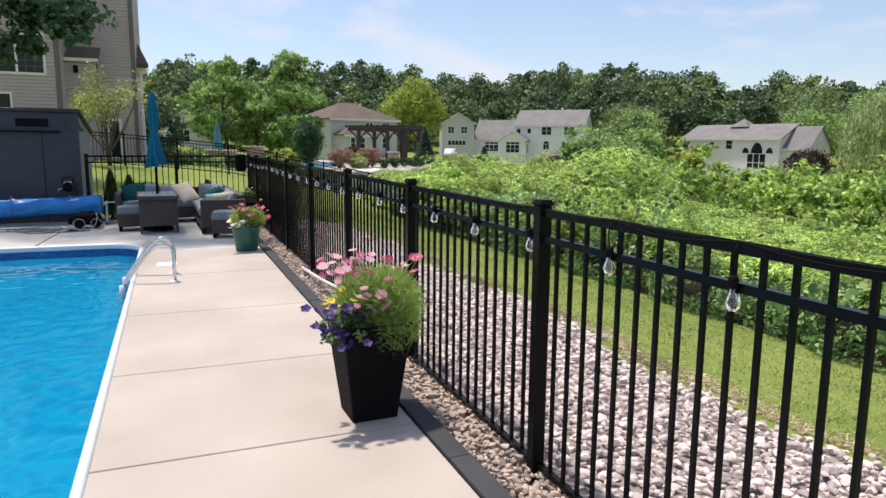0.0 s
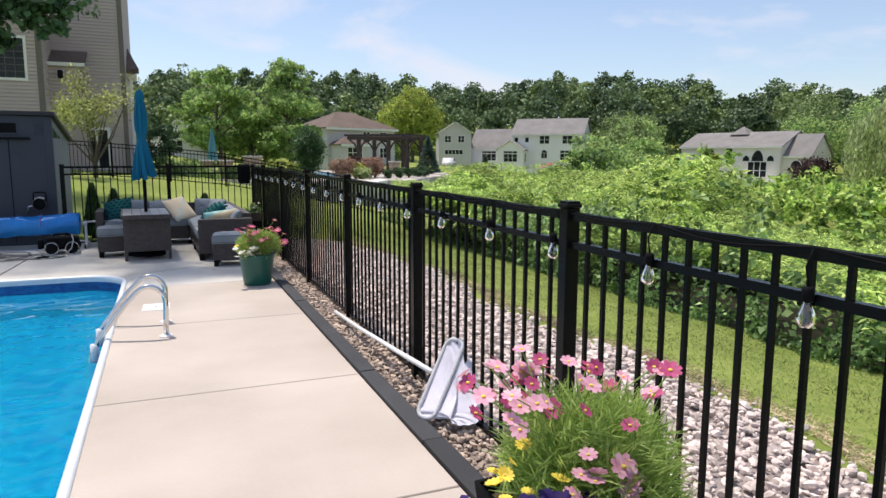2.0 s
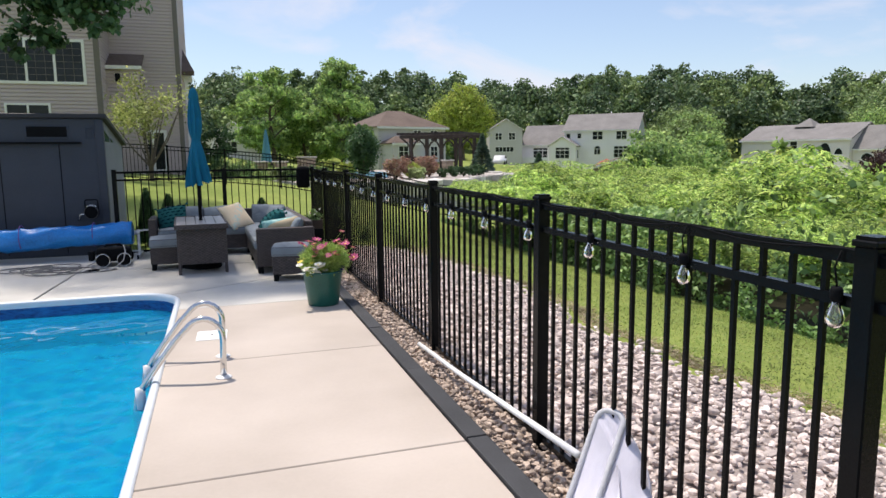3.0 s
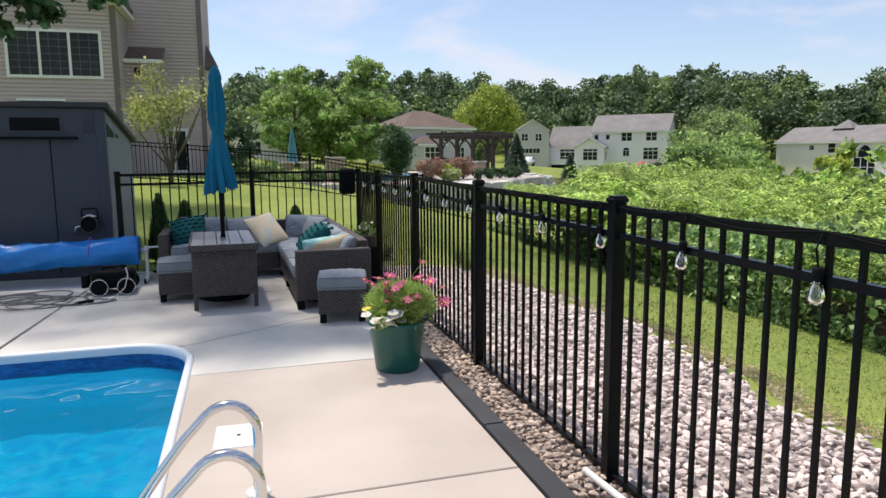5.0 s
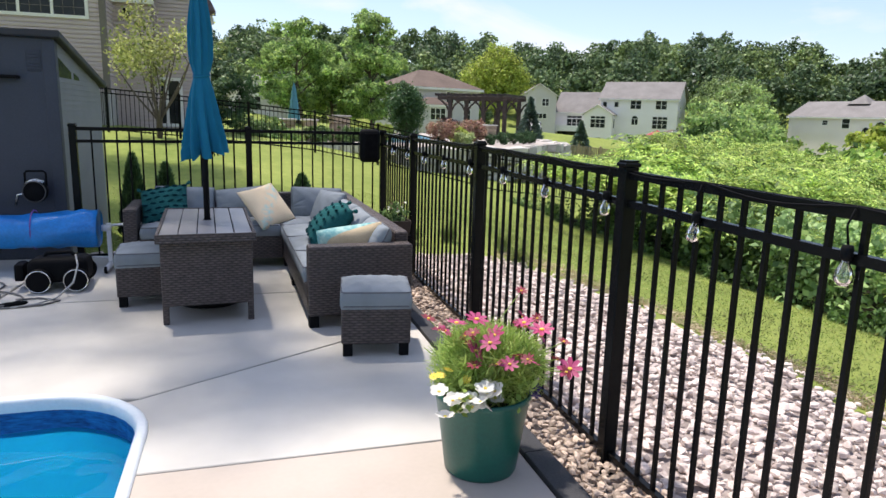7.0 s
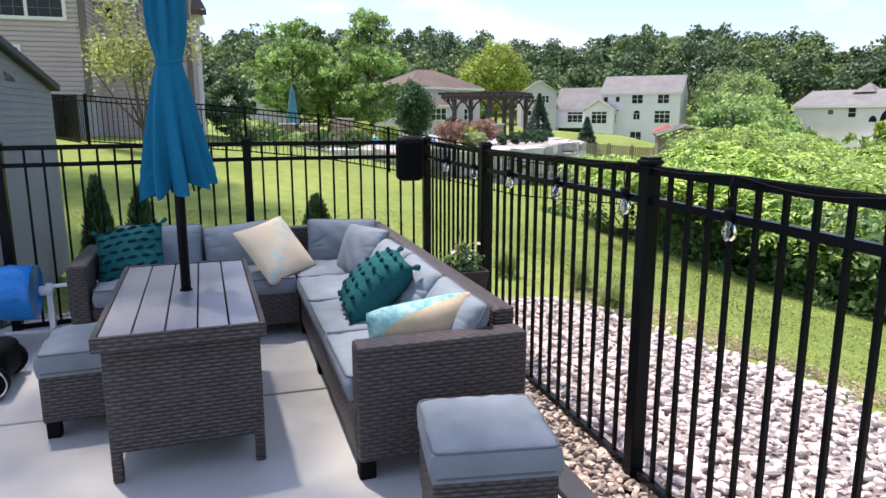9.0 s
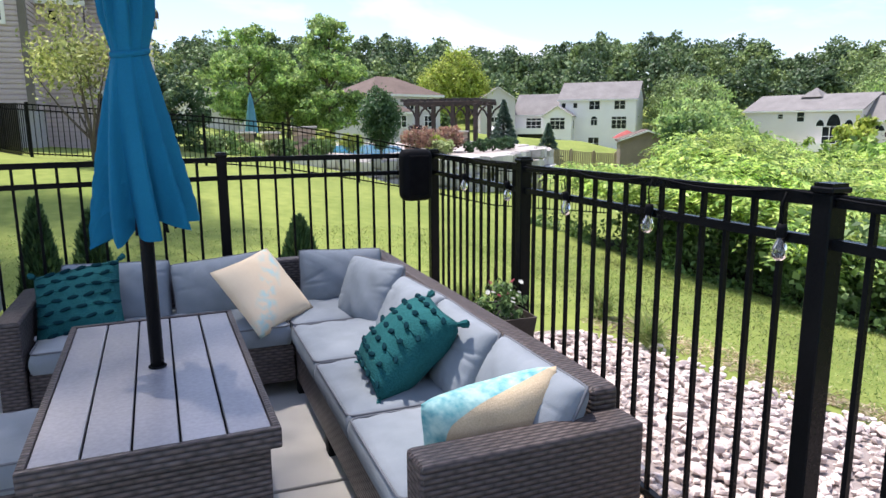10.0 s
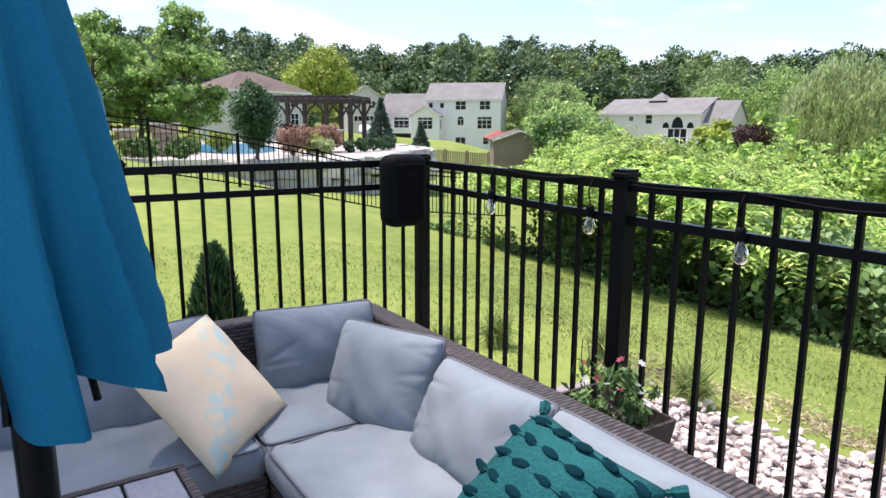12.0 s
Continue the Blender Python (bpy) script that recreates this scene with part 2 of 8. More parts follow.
BEIGE_SIDING = surface("beige_siding", (0.5016, 0.4807, 0.4598), (0.6019, 0.5852, 0.5747), 0.3, 12, 0.6, 0.05)
TRIM = surface("white_trim", (0.72, 0.72, 0.70), (0.82, 0.82, 0.80), 2, 40, 0.5, 0.03)
TAUPE_TRIM = surface("taupe_trim", (0.13, 0.115, 0.10), (0.17, 0.15, 0.13), 2, 40, 0.5, 0.03)
DARK_GLASS = surface("window_glass", (0.012, 0.014, 0.016), (0.03, 0.034, 0.038), 0.6, 3, 0.10, 0.0, gloss=0.22)
ROOF = surface("grey_shingles", (0.17, 0.16, 0.155), (0.26, 0.25, 0.24), 0.5, 6, 0.9, 0.3)
BROWN_ROOF = surface("brown_shingles", (0.10, 0.072, 0.058), (0.17, 0.125, 0.10), 0.5, 6, 0.9, 0.3)
FOUNDATION = surface("poured_foundation", (0.32, 0.31, 0.30), (0.42, 0.41, 0.39), 1, 20, 0.9, 0.2)
STONE = surface("pale_wall_stone", (0.42, 0.395, 0.365), (0.64, 0.61, 0.57), 1.4, 14, 0.9, 0.5, random_by="object", spread=0.38)
PERGOLA_WOOD = surface("stained_cedar", (0.030, 0.021, 0.017), (0.066, 0.046, 0.038), 3, 30, 0.75, 0.3)
TAN_WOOD = surface("weathered_tan_wood", (0.26, 0.21, 0.13), (0.38, 0.31, 0.20), 3, 30, 0.85, 0.3, random_by="object")
BRASS = surface("dark_bronze", (0.05, 0.04, 0.03), (0.08, 0.07, 0.06), 5, 60, 0.4, 0.05, metal=0.8)
BULB_GLASS = glass("bulb_glass", (0.99, 0.99, 0.99), 0.02, 1.5)
WATER = glass("pool_water", (0.0, 0.215, 0.375), 0.015, 1.33, 0.38)
WATER.node_tree.nodes["Principled BSDF"].inputs["Specular IOR Level"].default_value = 0.12
COPING = surface("white_vinyl_coping", (0.62, 0.68, 0.72), (0.72, 0.77, 0.80), 3, 60, 0.4, 0.03)
GRASS_BLADE = leafy("grass_blades", [(0.15, 0.24, 0.042), (0.21, 0.32, 0.058), (0.29, 0.375, 0.085), (0.38, 0.38, 0.13)], 0.3)
DRY_BLADE = leafy("straw_blades", [(0.36, 0.28, 0.15), (0.50, 0.41, 0.24), (0.58, 0.50, 0.32)], 0.2)
SUMAC = leafy("sumac_leaves", [(0.040, 0.10, 0.016), (0.17, 0.34, 0.045), (0.38, 0.57, 0.08), (0.62, 0.77, 0.17)], 0.32)
SHRUB = leafy("shrub_leaves", [(0.0426, 0.1019, 0.025), (0.0842, 0.1862, 0.0412), (0.1518, 0.287, 0.0611), (0.2194, 0.3713, 0.1011)], 0.2)
OAK = leafy("tree_leaves", [(0.1009, 0.2064, 0.0571), (0.188, 0.339, 0.0826), (0.289, 0.4551, 0.1079), (0.4073, 0.5575, 0.146)], 0.42)
WOODS = [leafy("dark_wood_leaves", [(0.040, 0.082, 0.036), (0.070, 0.130, 0.054), (0.102, 0.178, 0.070), (0.148, 0.235, 0.092)], 0.18),
         leafy("wood_leaves", [(0.058, 0.112, 0.044), (0.098, 0.176, 0.062), (0.145, 0.238, 0.082), (0.200, 0.300, 0.108)], 0.2),
         leafy("light_wood_leaves", [(0.085, 0.150, 0.044), (0.145, 0.235, 0.062), (0.205, 0.310, 0.085), (0.275, 0.380, 0.115)], 0.22)]
LIME = leafy("yellow_green_leaves", [(0.1713, 0.2645, 0.023), (0.2645, 0.3726, 0.031), (0.3726, 0.4657, 0.0471), (0.4818, 0.5278, 0.0701)], 0.35)
WILLOW = leafy("willow_leaves", [(0.1944, 0.2714, 0.0959), (0.2916, 0.3875, 0.1458), (0.4077, 0.5049, 0.2147), (0.5049, 0.6021, 0.2916)], 0.5)
YOUNG = leafy("young_leaves", [(0.13, 0.17, 0.04), (0.30, 0.36, 0.09), (0.52, 0.55, 0.20)], 0.35)
SPRUCE = leafy("blue_spruce_needles", [(0.0561, 0.1111, 0.0748), (0.0935, 0.1672, 0.1221), (0.1584, 0.242, 0.1859)], 0.15)
ARBOR = leafy("arborvitae_leaves", [(0.0267, 0.0783, 0.0284), (0.0505, 0.1323, 0.0419), (0.0861, 0.185, 0.0621)], 0.2)
BURGUNDY = leafy("reddish_leaves", [(0.165, 0.083, 0.058), (0.330, 0.165, 0.116), (0.462, 0.281, 0.182), (0.264, 0.248, 0.099)], 0.3)
DARK_RED = leafy("plum_leaves", [(0.030, 0.012, 0.014), (0.055, 0.022, 0.022), (0.08, 0.04, 0.03)], 0.2)
VINE = leafy("vine_leaves", [(0.050, 0.115, 0.030), (0.11, 0.22, 0.055), (0.22, 0.37, 0.10), (0.34, 0.50, 0.17)], 0.25)
FERN = leafy("feathery_green_stems", [(0.17, 0.30, 0.045), (0.30, 0.47, 0.075), (0.46, 0.60, 0.14)], 0.42)
PINK = leafy("pink_petals", [(0.60, 0.16, 0.30), (0.74, 0.30, 0.44), (0.82, 0.48, 0.58)], 0.2, hue=0.5)
MAGENTA = leafy("magenta_petals", [(0.266, 0.0056, 0.0693), (0.42, 0.0105, 0.1232), (0.504, 0.042, 0.2002)], 0.12, hue=0.5)
MAROON = leafy("maroon_petals", [(0.12, 0.006, 0.015), (0.22, 0.01, 0.03), (0.30, 0.02, 0.05)], 0.1, hue=0.5)
PURPLE = leafy("purple_petals", [(0.021, 0.0072, 0.09), (0.042, 0.015, 0.156), (0.078, 0.036, 0.228)], 0.25, hue=0.5)
YELLOW = leafy("yellow_petals", [(0.92, 0.66, 0.01), (0.98, 0.80, 0.02)], 0.2, hue=0.5)
WHITE_PETAL = leafy("white_petals", [(0.74, 0.75, 0.70), (0.85, 0.85, 0.82)], 0.3, hue=0.5)


# ---------- mesh helpers ----------
def data_of(name, bm, mat, smooth=False):
    me = bpy.data.meshes.new(name)
    bm.to_mesh(me)
    bm.free()
    if smooth:
        me.shade_smooth()
    if mat:
        me.materials.append(mat)
    return me


def part(name, bm, mat, parent, label="", smooth=False):
    ob = new(name, data_of(name, bm, mat, smooth))
    ob.parent = parent
    if label:
        ob["label"] = label
    return ob


def thing(name, x=0.0, y=0.0, z=0.0, turn=0.0, label="", category="", group="", kind=""):
    ob = new(name)
    ob.matrix_basis = pose(x, y, z, 0, 0, turn)
    return tagged(ob, label, category, group, kind)


def solid(name, bm, mat, label="", category="", group="", kind="", smooth=False):
    return tagged(new(name, data_of(name, bm, mat, smooth)), label, category, group, kind)


def box(x0, x1, y0, y1, z0, z1, bevel=0.0, steps=2, bm=None, m=None):
    own = bmesh.new()
    bmesh.ops.create_cube(own, size=1.0, matrix=Matrix.LocRotScale(((x0 + x1) / 2, (y0 + y1) / 2, (z0 + z1) / 2), None, (abs(x1 - x0), abs(y1 - y0), abs(z1 - z0))))
    if bevel:
        bmesh.ops.bevel(own, geom=own.edges[:], offset=bevel, segments=steps, profile=0.6, affect="EDGES")
    if m is not None:
        own.transform(m)
    if bm is None:
        return own
    join(bm, own)
    return bm


def join(bm, other):
    me = bpy.data.meshes.new("tmp")
    other.to_mesh(me)
    other.free()
    bm.from_mesh(me)
    bpy.data.meshes.remove(me)
    return bm


def tube(points, radius, sides=10, closed=False, bm=None):
    """A round bar along points; radius is a number or one per point."""
    bm = bm or bmesh.new()
    pts = [Vector(p) for p in points]
    radii = radius if isinstance(radius, (list, tuple)) else [radius] * len(pts)
    rings, side = [], None
    for i, p in enumerate(pts):
        a, b = pts[max(i - 1, 0)], pts[min(i + 1, len(pts) - 1)]
        if closed:
            a, b = pts[i - 1], pts[(i + 1) % len(pts)]
        d = (b - a).normalized()
        if side is None:
            side = d.orthogonal().normalized()
        side = (side - d * side.dot(d)).normalized()
        up = d.cross(side)
        rings.append([bm.verts.new(p + radii[i] * (math.cos(k * math.tau / sides) * side + math.sin(k * math.tau / sides) * up)) for k in range(sides)])
    pairs = list(zip(rings, rings[1:])) + ([(rings[-1], rings[0])] if closed else [])
    for r0, r1 in pairs:
        for k in range(sides):
            bm.faces.new((r0[k], r0[(k + 1) % sides], r1[(k + 1) % sides], r1[k]))
    if not closed:
        bm.faces.new(rings[0][::-1]), bm.faces.new(rings[-1])
    return bm


def lathe(profile, sides=24, wobble=None, bm=None):
    """Rings of (radius, z); wobble(angle, z) scales the radius."""
    bm = bm or bmesh.new()
    rings = []
    for r, z in profile:
        ring = []
        for k in range(sides):
            a = k * math.tau / sides
            s = r * (wobble(a, z) if wobble else 1.0)
            ring.append(bm.verts.new((s * math.cos(a), s * math.sin(a), z)))
        rings.append(ring)
    for r0, r1 in zip(rings, rings[1:]):
        for k in range(sides):
            bm.faces.new((r0[k], r0[(k + 1) % sides], r1[(k + 1) % sides], r1[k]))
    return bm


def outline(points, z0, z1, bm=None):
    """An upright solid over a flat outline."""
    bm = bm or bmesh.new()
    low = [bm.verts.new((x, y, z0)) for x, y in points]
    top = [bm.verts.new((x, y, z1)) for x, y in points]
    n = len(points)
    for k in range(n):
        bm.faces.new((low[k], low[(k + 1) % n], top[(k + 1) % n], top[k]))
    bm.faces.new(top), bm.faces.new(low[::-1])
    return bm


def mesh_np(name, verts, faces, mat, smooth=False):
    me = bpy.data.meshes.new(name)
    verts, faces = np.asarray(verts, np.float32), np.asarray(faces, np.int32)
    me.vertices.add(len(verts))
    me.vertices.foreach_set("co", verts.ravel())
    n, k = faces.shape
    me.loops.add(n * k)
    me.loops.foreach_set("vertex_index", faces.ravel())
    me.polygons.add(n)
    me.polygons.foreach_set("loop_start", np.arange(0, n * k, k, dtype=np.int32))
    me.update(calc_edges=True)
    if smooth:
        me.shade_smooth()
    if mat:
        me.materials.append(mat)
    return me


def unit(v):
    return v / np.maximum(np.linalg.norm(v, axis=-1, keepdims=True), 1e-9)


def leaf_quads(rng, centres, length, width, normals=None, along=None):
    """One pointed, slightly folded leaf a centre: four corners, two of them the tips."""
    n = len(centres)
    size = (np.asarray(length) * rng.uniform(0.65, 1.3, n))[:, None]
    d = unit(rng.normal(size=(n, 3))) if along is None else unit(along + 0.25 * rng.normal(size=(n, 3)))
    up = unit(rng.normal(size=(n, 3)) + (0, 0, 0.9)) if normals is None else unit(normals + 0.35 * rng.normal(size=(n, 3)))
    s = unit(np.cross(up, d))
    up = np.cross(d, s)
    w = np.asarray(width)[..., None] * size / np.maximum(np.mean(length), 1e-6) if np.ndim(width) else width / np.mean(length) * size
    v = np.stack([centres - d * size / 2, centres + s * w / 2 + up * w * 0.12, centres + d * size / 2 - up * size * 0.1, centres - s * w / 2 + up * w * 0.12], 1).reshape(-1, 3)
    return v, np.arange(4 * n).reshape(-1, 4)


def crown_points(rng, lobes, count, shell=0.5):
    """Points in lobes (x, y, z, rx, ry, rz), in clumps, denser near the outside."""
    lobes = np.asarray(lobes, float)
    vol = lobes[:, 3] * lobes[:, 4] * lobes[:, 5]
    clumps = max(8, count // 26)
    pick = rng.choice(len(lobes), clumps, p=vol / vol.sum())
    d = unit(rng.normal(size=(clumps, 3)))
    r = rng.uniform(shell, 1.0, (clumps, 1)) ** 0.6
    c = lobes[pick, :3] + d * r * lobes[pick, 3:] * rng.uniform(0.85, 1.12, (clumps, 1))
    spread = 0.17 * lobes[pick, 3:].mean(1)
    which = rng.integers(0, clumps, count)
    p = c[which] + rng.normal(size=(count, 3)) * spread[which, None] * (1, 1, 0.75)
    return p, unit(p - lobes[pick[which], :3] + (0, 0, 0.3))


def random_lobes(rng, x, y, z, rx, ry, rz, count=7):
    out = [(x, y, z, rx * 0.72, ry * 0.72, rz * 0.78)]
    for k in range(count):
        a, h = k * 2.4 + rng.uniform(-0.4, 0.4), rng.uniform(-0.62, 0.75)
        f = math.sqrt(max(0.08, 1 - h * h)) * 0.62
        s = rng.uniform(0.34, 0.52)
        out.append((x + rx * f * math.cos(a), y + ry * f * math.sin(a), z + rz * h, rx * s, ry * s, rz * s * 0.9))
    return out


def leaves(name, rng, lobes, count, length, width, mat, parent=None, label="", shell=0.5):
    p, nrm = crown_points(rng, lobes, count, shell)
    v, f = leaf_quads(rng, p, length, width, nrm)
    ob = new(name, mesh_np(name, v, f, mat))
    if parent is not None:
        ob.parent = parent
    if label:
        ob["label"] = label
    return ob


def limbs(rng, height, radius, spread, count, start=0.35, bend=0.12):
    """A tapered trunk and its limbs, at the origin."""
    bm = bmesh.new()
    line = [Vector((bend * height * 0.15 * math.sin(k * 1.3), bend * height * 0.15 * math.cos(k * 1.7) - bend * height * 0.15, height * k / 6)) for k in range(7)]
    tube(line, [radius * (1.25 if k == 0 else 1 - 0.13 * k) for k in range(7)], 9, bm=bm)
    for k in range(count):
        f = start + (0.95 - start) * k / max(count - 1, 1)
        a = k * 2.4 + rng.uniform(-0.4, 0.4)
        i = min(int(f * 6), 5)
        p = line[i].lerp(line[i + 1], f * 6 - i)
        reach = spread * rng.uniform(0.6, 1.0) * (1.1 - 0.5 * f)
        d = Vector((math.cos(a), math.sin(a), 0))
        q = [p, p + d * reach * 0.35 + Vector((0, 0, reach * 0.30)), p + d * reach * 0.7 + Vector((0.1 * reach, 0, reach * 0.62)), p + d * reach + Vector((0, 0, reach * 0.8))]
        r = radius * (0.5 - 0.3 * f)
        tube(q, [r, r * 0.75, r * 0.5, r * 0.25], 6, bm=bm)
    return bm


def tree(name, x, y, z, trunk_height, radius, lobes, count, length, width, mat, seed, label, category="tree", group="", spread=2.0, branches=6, trunk_mat=None):
    """Lobes are given relative to the tree's foot."""
    rng = np.random.default_rng(seed)
    t = thing(name, x, y, z, 0, label, category, group)
    part("trunk", limbs(rng, trunk_height, radius, spread, branches), trunk_mat or BARK, t, smooth=True)
    leaves("crown", rng, lobes, count, length, width, mat, t)
    return t


# ---------- ground ----------
def step(a, b, v):
    t = np.clip((np.asarray(v, float) - a) / (b - a), 0, 1)
    return t * t * (3 - 2 * t)


def ground_z(x, y):
    """The lie of the land: level beside the terrace, falling to the valley, rising to the wooded hill."""
    x, y = np.asarray(x, float), np.asarray(y, float)
    near = np.interp(x, [1.5, 2.4, 3.6, 5.2, 7.0, 10.7, 20, 45, 80, 140], [-0.10, -0.12, -0.20, -0.48, -0.85, -1.5, -3.0, -5.2, -5.5, -4.5])
    back = np.interp(x, [-30, -5, -1, 1.8, 5.6, 7.0, 10.7, 20, 45, 80, 140], [1.6, 0.95, 0.65, 0.42, -0.28, -0.70, -1.15, -2.3, -3.6, -3.6, -3.0])
    f = step(16, 27, y)
    z = near * (1 - f) + back * f - 0.05 * step(-6, -8, x) * (1 - f)
    far = np.hypot(x, y)
    z = z + step(55, 95, y) * (1.4 * step(60, 10, x))
    z = z + 2.7 * step(72, 92, y) * step(122, 106, y) * step(20, 32, x) * step(62, 48, x)
    return z + 17 * step(150, 290, far) + 0.05 * np.sin(x * 0.7) * np.sin(y * 0.53) * step(4, 9, np.abs(x - 2))


def sheet(name, xs, ys, height, mat):
    gx, gy = np.meshgrid(np.asarray(xs), np.asarray(ys), indexing="ij")
    v = np.stack([gx, gy, height(gx, gy)], -1).reshape(-1, 3)
    i = np.arange(len(xs) * len(ys)).reshape(len(xs), len(ys))
    f = np.stack([i[:-1, :-1], i[1:, :-1], i[1:, 1:], i[:-1, 1:]], -1).reshape(-1, 4)
    return mesh_np(name, v, f, mat, True)


def lawn_material():
    m, n, l, p = material("mown_lawn")
    co = n.new("ShaderNodeTexCoord")
    tones = []
    for scale, detail in ((0.35, 3), (5.0, 4), (90.0, 2)):
        t = n.new("ShaderNodeTexNoise")
        t.inputs["Scale"].default_value, t.inputs["Detail"].default_value = scale, detail
        l.new(co.outputs["Object"], t.inputs["Vector"])
        tones.append(t.outputs["Fac"])
    a, b = n.new("ShaderNodeMath"), n.new("ShaderNodeMath")
    a.operation = b.operation = "MULTIPLY_ADD"
    a.inputs[1].default_value, b.inputs[1].default_value = 0.35, 0.4
    c = n.new("ShaderNodeMath")
    c.operation = "MULTIPLY"
    c.inputs[1].default_value = 0.25
    l.new(tones[2], c.inputs[0])
    l.new(tones[1], a.inputs[0]), l.new(c.outputs[0], a.inputs[2])
    l.new(tones[0], b.inputs[0]), l.new(a.outputs[0], b.inputs[2])
    r = n.new("ShaderNodeValToRGB")
    r.color_ramp.elements[0].position, r.color_ramp.elements[1].position = 0.36, 0.64
    r.color_ramp.elements[0].color, r.color_ramp.elements[1].color = (0.138, 0.194, 0.040, 1), (0.280, 0.328, 0.084, 1)
    l.new(b.outputs[0], r.inputs["Fac"])
    l.new(r.outputs["Color"], p.inputs["Base Color"])
    p.inputs["Roughness"].default_value, p.inputs["Specular IOR Level"].default_value = 0.9, 0.15
    bump = n.new("ShaderNodeBump")
    bump.inputs["Strength"].default_value, bump.inputs["Distance"].default_value = 0.35, 0.03
    l.new(tones[2], bump.inputs["Height"])
    l.new(bump.outputs["Normal"], p.inputs["Normal"])
    return m


LAWN = lawn_material()
POOL = (-5.30, -0.41, -3.2, 11.12)      # outer line of the coping: x0, x1, y0, y1
gx = np.concatenate([np.linspace(-900, -40, 14), np.linspace(-32, -8, 7), np.linspace(-6.5, 24, 92), np.linspace(26, 160, 46), np.linspace(180, 900, 14)])
gy = np.concatenate([np.linspace(-900, -40, 14), np.linspace(-30, -6, 8), np.linspace(-5, 46, 128), np.linspace(48, 160, 46), np.linspace(175, 330, 22), np.linspace(380, 900, 10)])


def sheet_height(x, y):
    # The sheet dips under the paved terrace and the pool, which stand in it.
    dip = step(1.36, 1.30, x) * step(-7.0, -6.5, x) * step(15.0, 14.6, y) * step(-5.2, -4.7, y)
    return ground_z(x, y) - 2.4 * dip


tagged(new("ground", sheet("ground", gx, gy, sheet_height, LAWN)), "mown green lawn falling away to a valley", "ground", kind="structure")


# ---------- paved terrace and pool ----------
def rounded(x0, x1, y0, y1, r, n=8):
    pts = []
    for cx, cy, a0 in ((x1 - r, y1 - r, 0), (x0 + r, y1 - r, 90), (x0 + r, y0 + r, 180), (x1 - r, y0 + r, 270)):
        for k in range(n + 1):
            a = radians(a0 + 90 * k / n)
            pts.append((cx + r * math.cos(a), cy + r * math.sin(a)))
    return pts


def slab(points, mat, parent, z=0.0):
    """A paving slab with eased edges; the joint round it stays open."""
    bm = bmesh.new()
    n = len(points)
    c = Vector((sum(p[0] for p in points) / n, sum(p[1] for p in points) / n))
    low = [bm.verts.new((x, y, z - 0.10)) for x, y in points]
    rim = [bm.verts.new((x, y, z - 0.005)) for x, y in points]
    top = []
    for x, y in points:
        d = (c - Vector((x, y))).normalized() * 0.006
        top.append(bm.verts.new((x + d.x, y + d.y, z)))
    for r0, r1 in ((low, rim), (rim, top)):
        for k in range(n):
            bm.faces.new((r0[k], r0[(k + 1) % n], r1[(k + 1) % n], r1[k]))
    bm.faces.new(top)
    bmesh.ops.triangulate(bm, faces=[f for f in bm.faces if len(f.verts) > 4])
    bmesh.ops.recalc_face_normals(bm, faces=bm.faces[:])
    return part("slab", bm, mat, parent)


deck = thing("pavement", label="sealed concrete pool deck with saw-cut joints", category="paving", kind="structure")
bed = outline([(-0.43, -4.0), (1.30, -4.0), (1.30, 12.4), (1.30, 14.95), (-6.0, 14.95), (-6.0, 11.14), (-0.43, 11.14)], -0.16, -0.022)
part("joint_filler", bed, JOINT, deck)
G = 0.006
cuts = [-4.0, -1.9, -0.35, 1.55, 3.17, 4.59, 6.30, 8.24, 10.19]
for a, b in zip(cuts, cuts[1:]):
    slab([(-0.415, a + G), (1.215, a + G), (1.215, b - G), (-0.415, b - G)], CONCRETE, deck)
arc = [(x, y) for x, y in rounded(POOL[0], POOL[1], POOL[2], POOL[3], 0.55) if x > -1.0 and y > 10.3]
slab([(-0.415, 10.19 + G), (1.215, 10.19 + G), (1.215, 12.01 - G), (-0.515 + 0.02, 10.985)] + [p for p in arc if p[1] < 10.97][::-1], PATIO, deck)
slab([(-0.50, 10.995 + G), (1.215, 12.02 + G), (1.215, 13.02 - G), (-1.80 + G, 13.02 - G), (-1.92 + G, 11.135), (-1.0, 11.135)] + [p for p in arc if p[1] > 10.98][::-1], PATIO, deck)
slab([(-1.80 + G, 13.03 + G), (1.215, 13.03 + G), (1.215, 14.95), (-1.48, 14.95), (-1.668, 14.74)], PATIO, deck)
slab([(-6.0, 11.135), (-1.94 - G, 11.135), (-1.815 - G, 13.02), (-1.68, 14.75), (-6.0, 14.75)], PATIO, deck)


part("joint_filler", outline([(-7.0, -5.2), (1.30, -5.2), (1.30, -4.0), (-0.43, -4.0), (-0.43, -3.22), (-5.28, -3.22), (-5.28, 11.14), (-6.0, 11.14), (-6.0, 14.7), (-7.0, 14.7)], -0.16, -0.022), JOINT, deck)
for a, b in zip((-3.2, -1.9, -0.35, 1.55, 3.17, 4.59, 6.30, 8.24, 10.19), (-1.9, -0.35, 1.55, 3.17, 4.59, 6.30, 8.24, 10.19, 11.12)):
    slab([(-7.0, a + G), (-5.295, a + G), (-5.295, b - G), (-7.0, b - G)], CONCRETE, deck)
slab([(-7.0, 11.13), (-6.0 - G, 11.13), (-6.0 - G, 14.75), (-7.0, 14.75)], PATIO, deck)
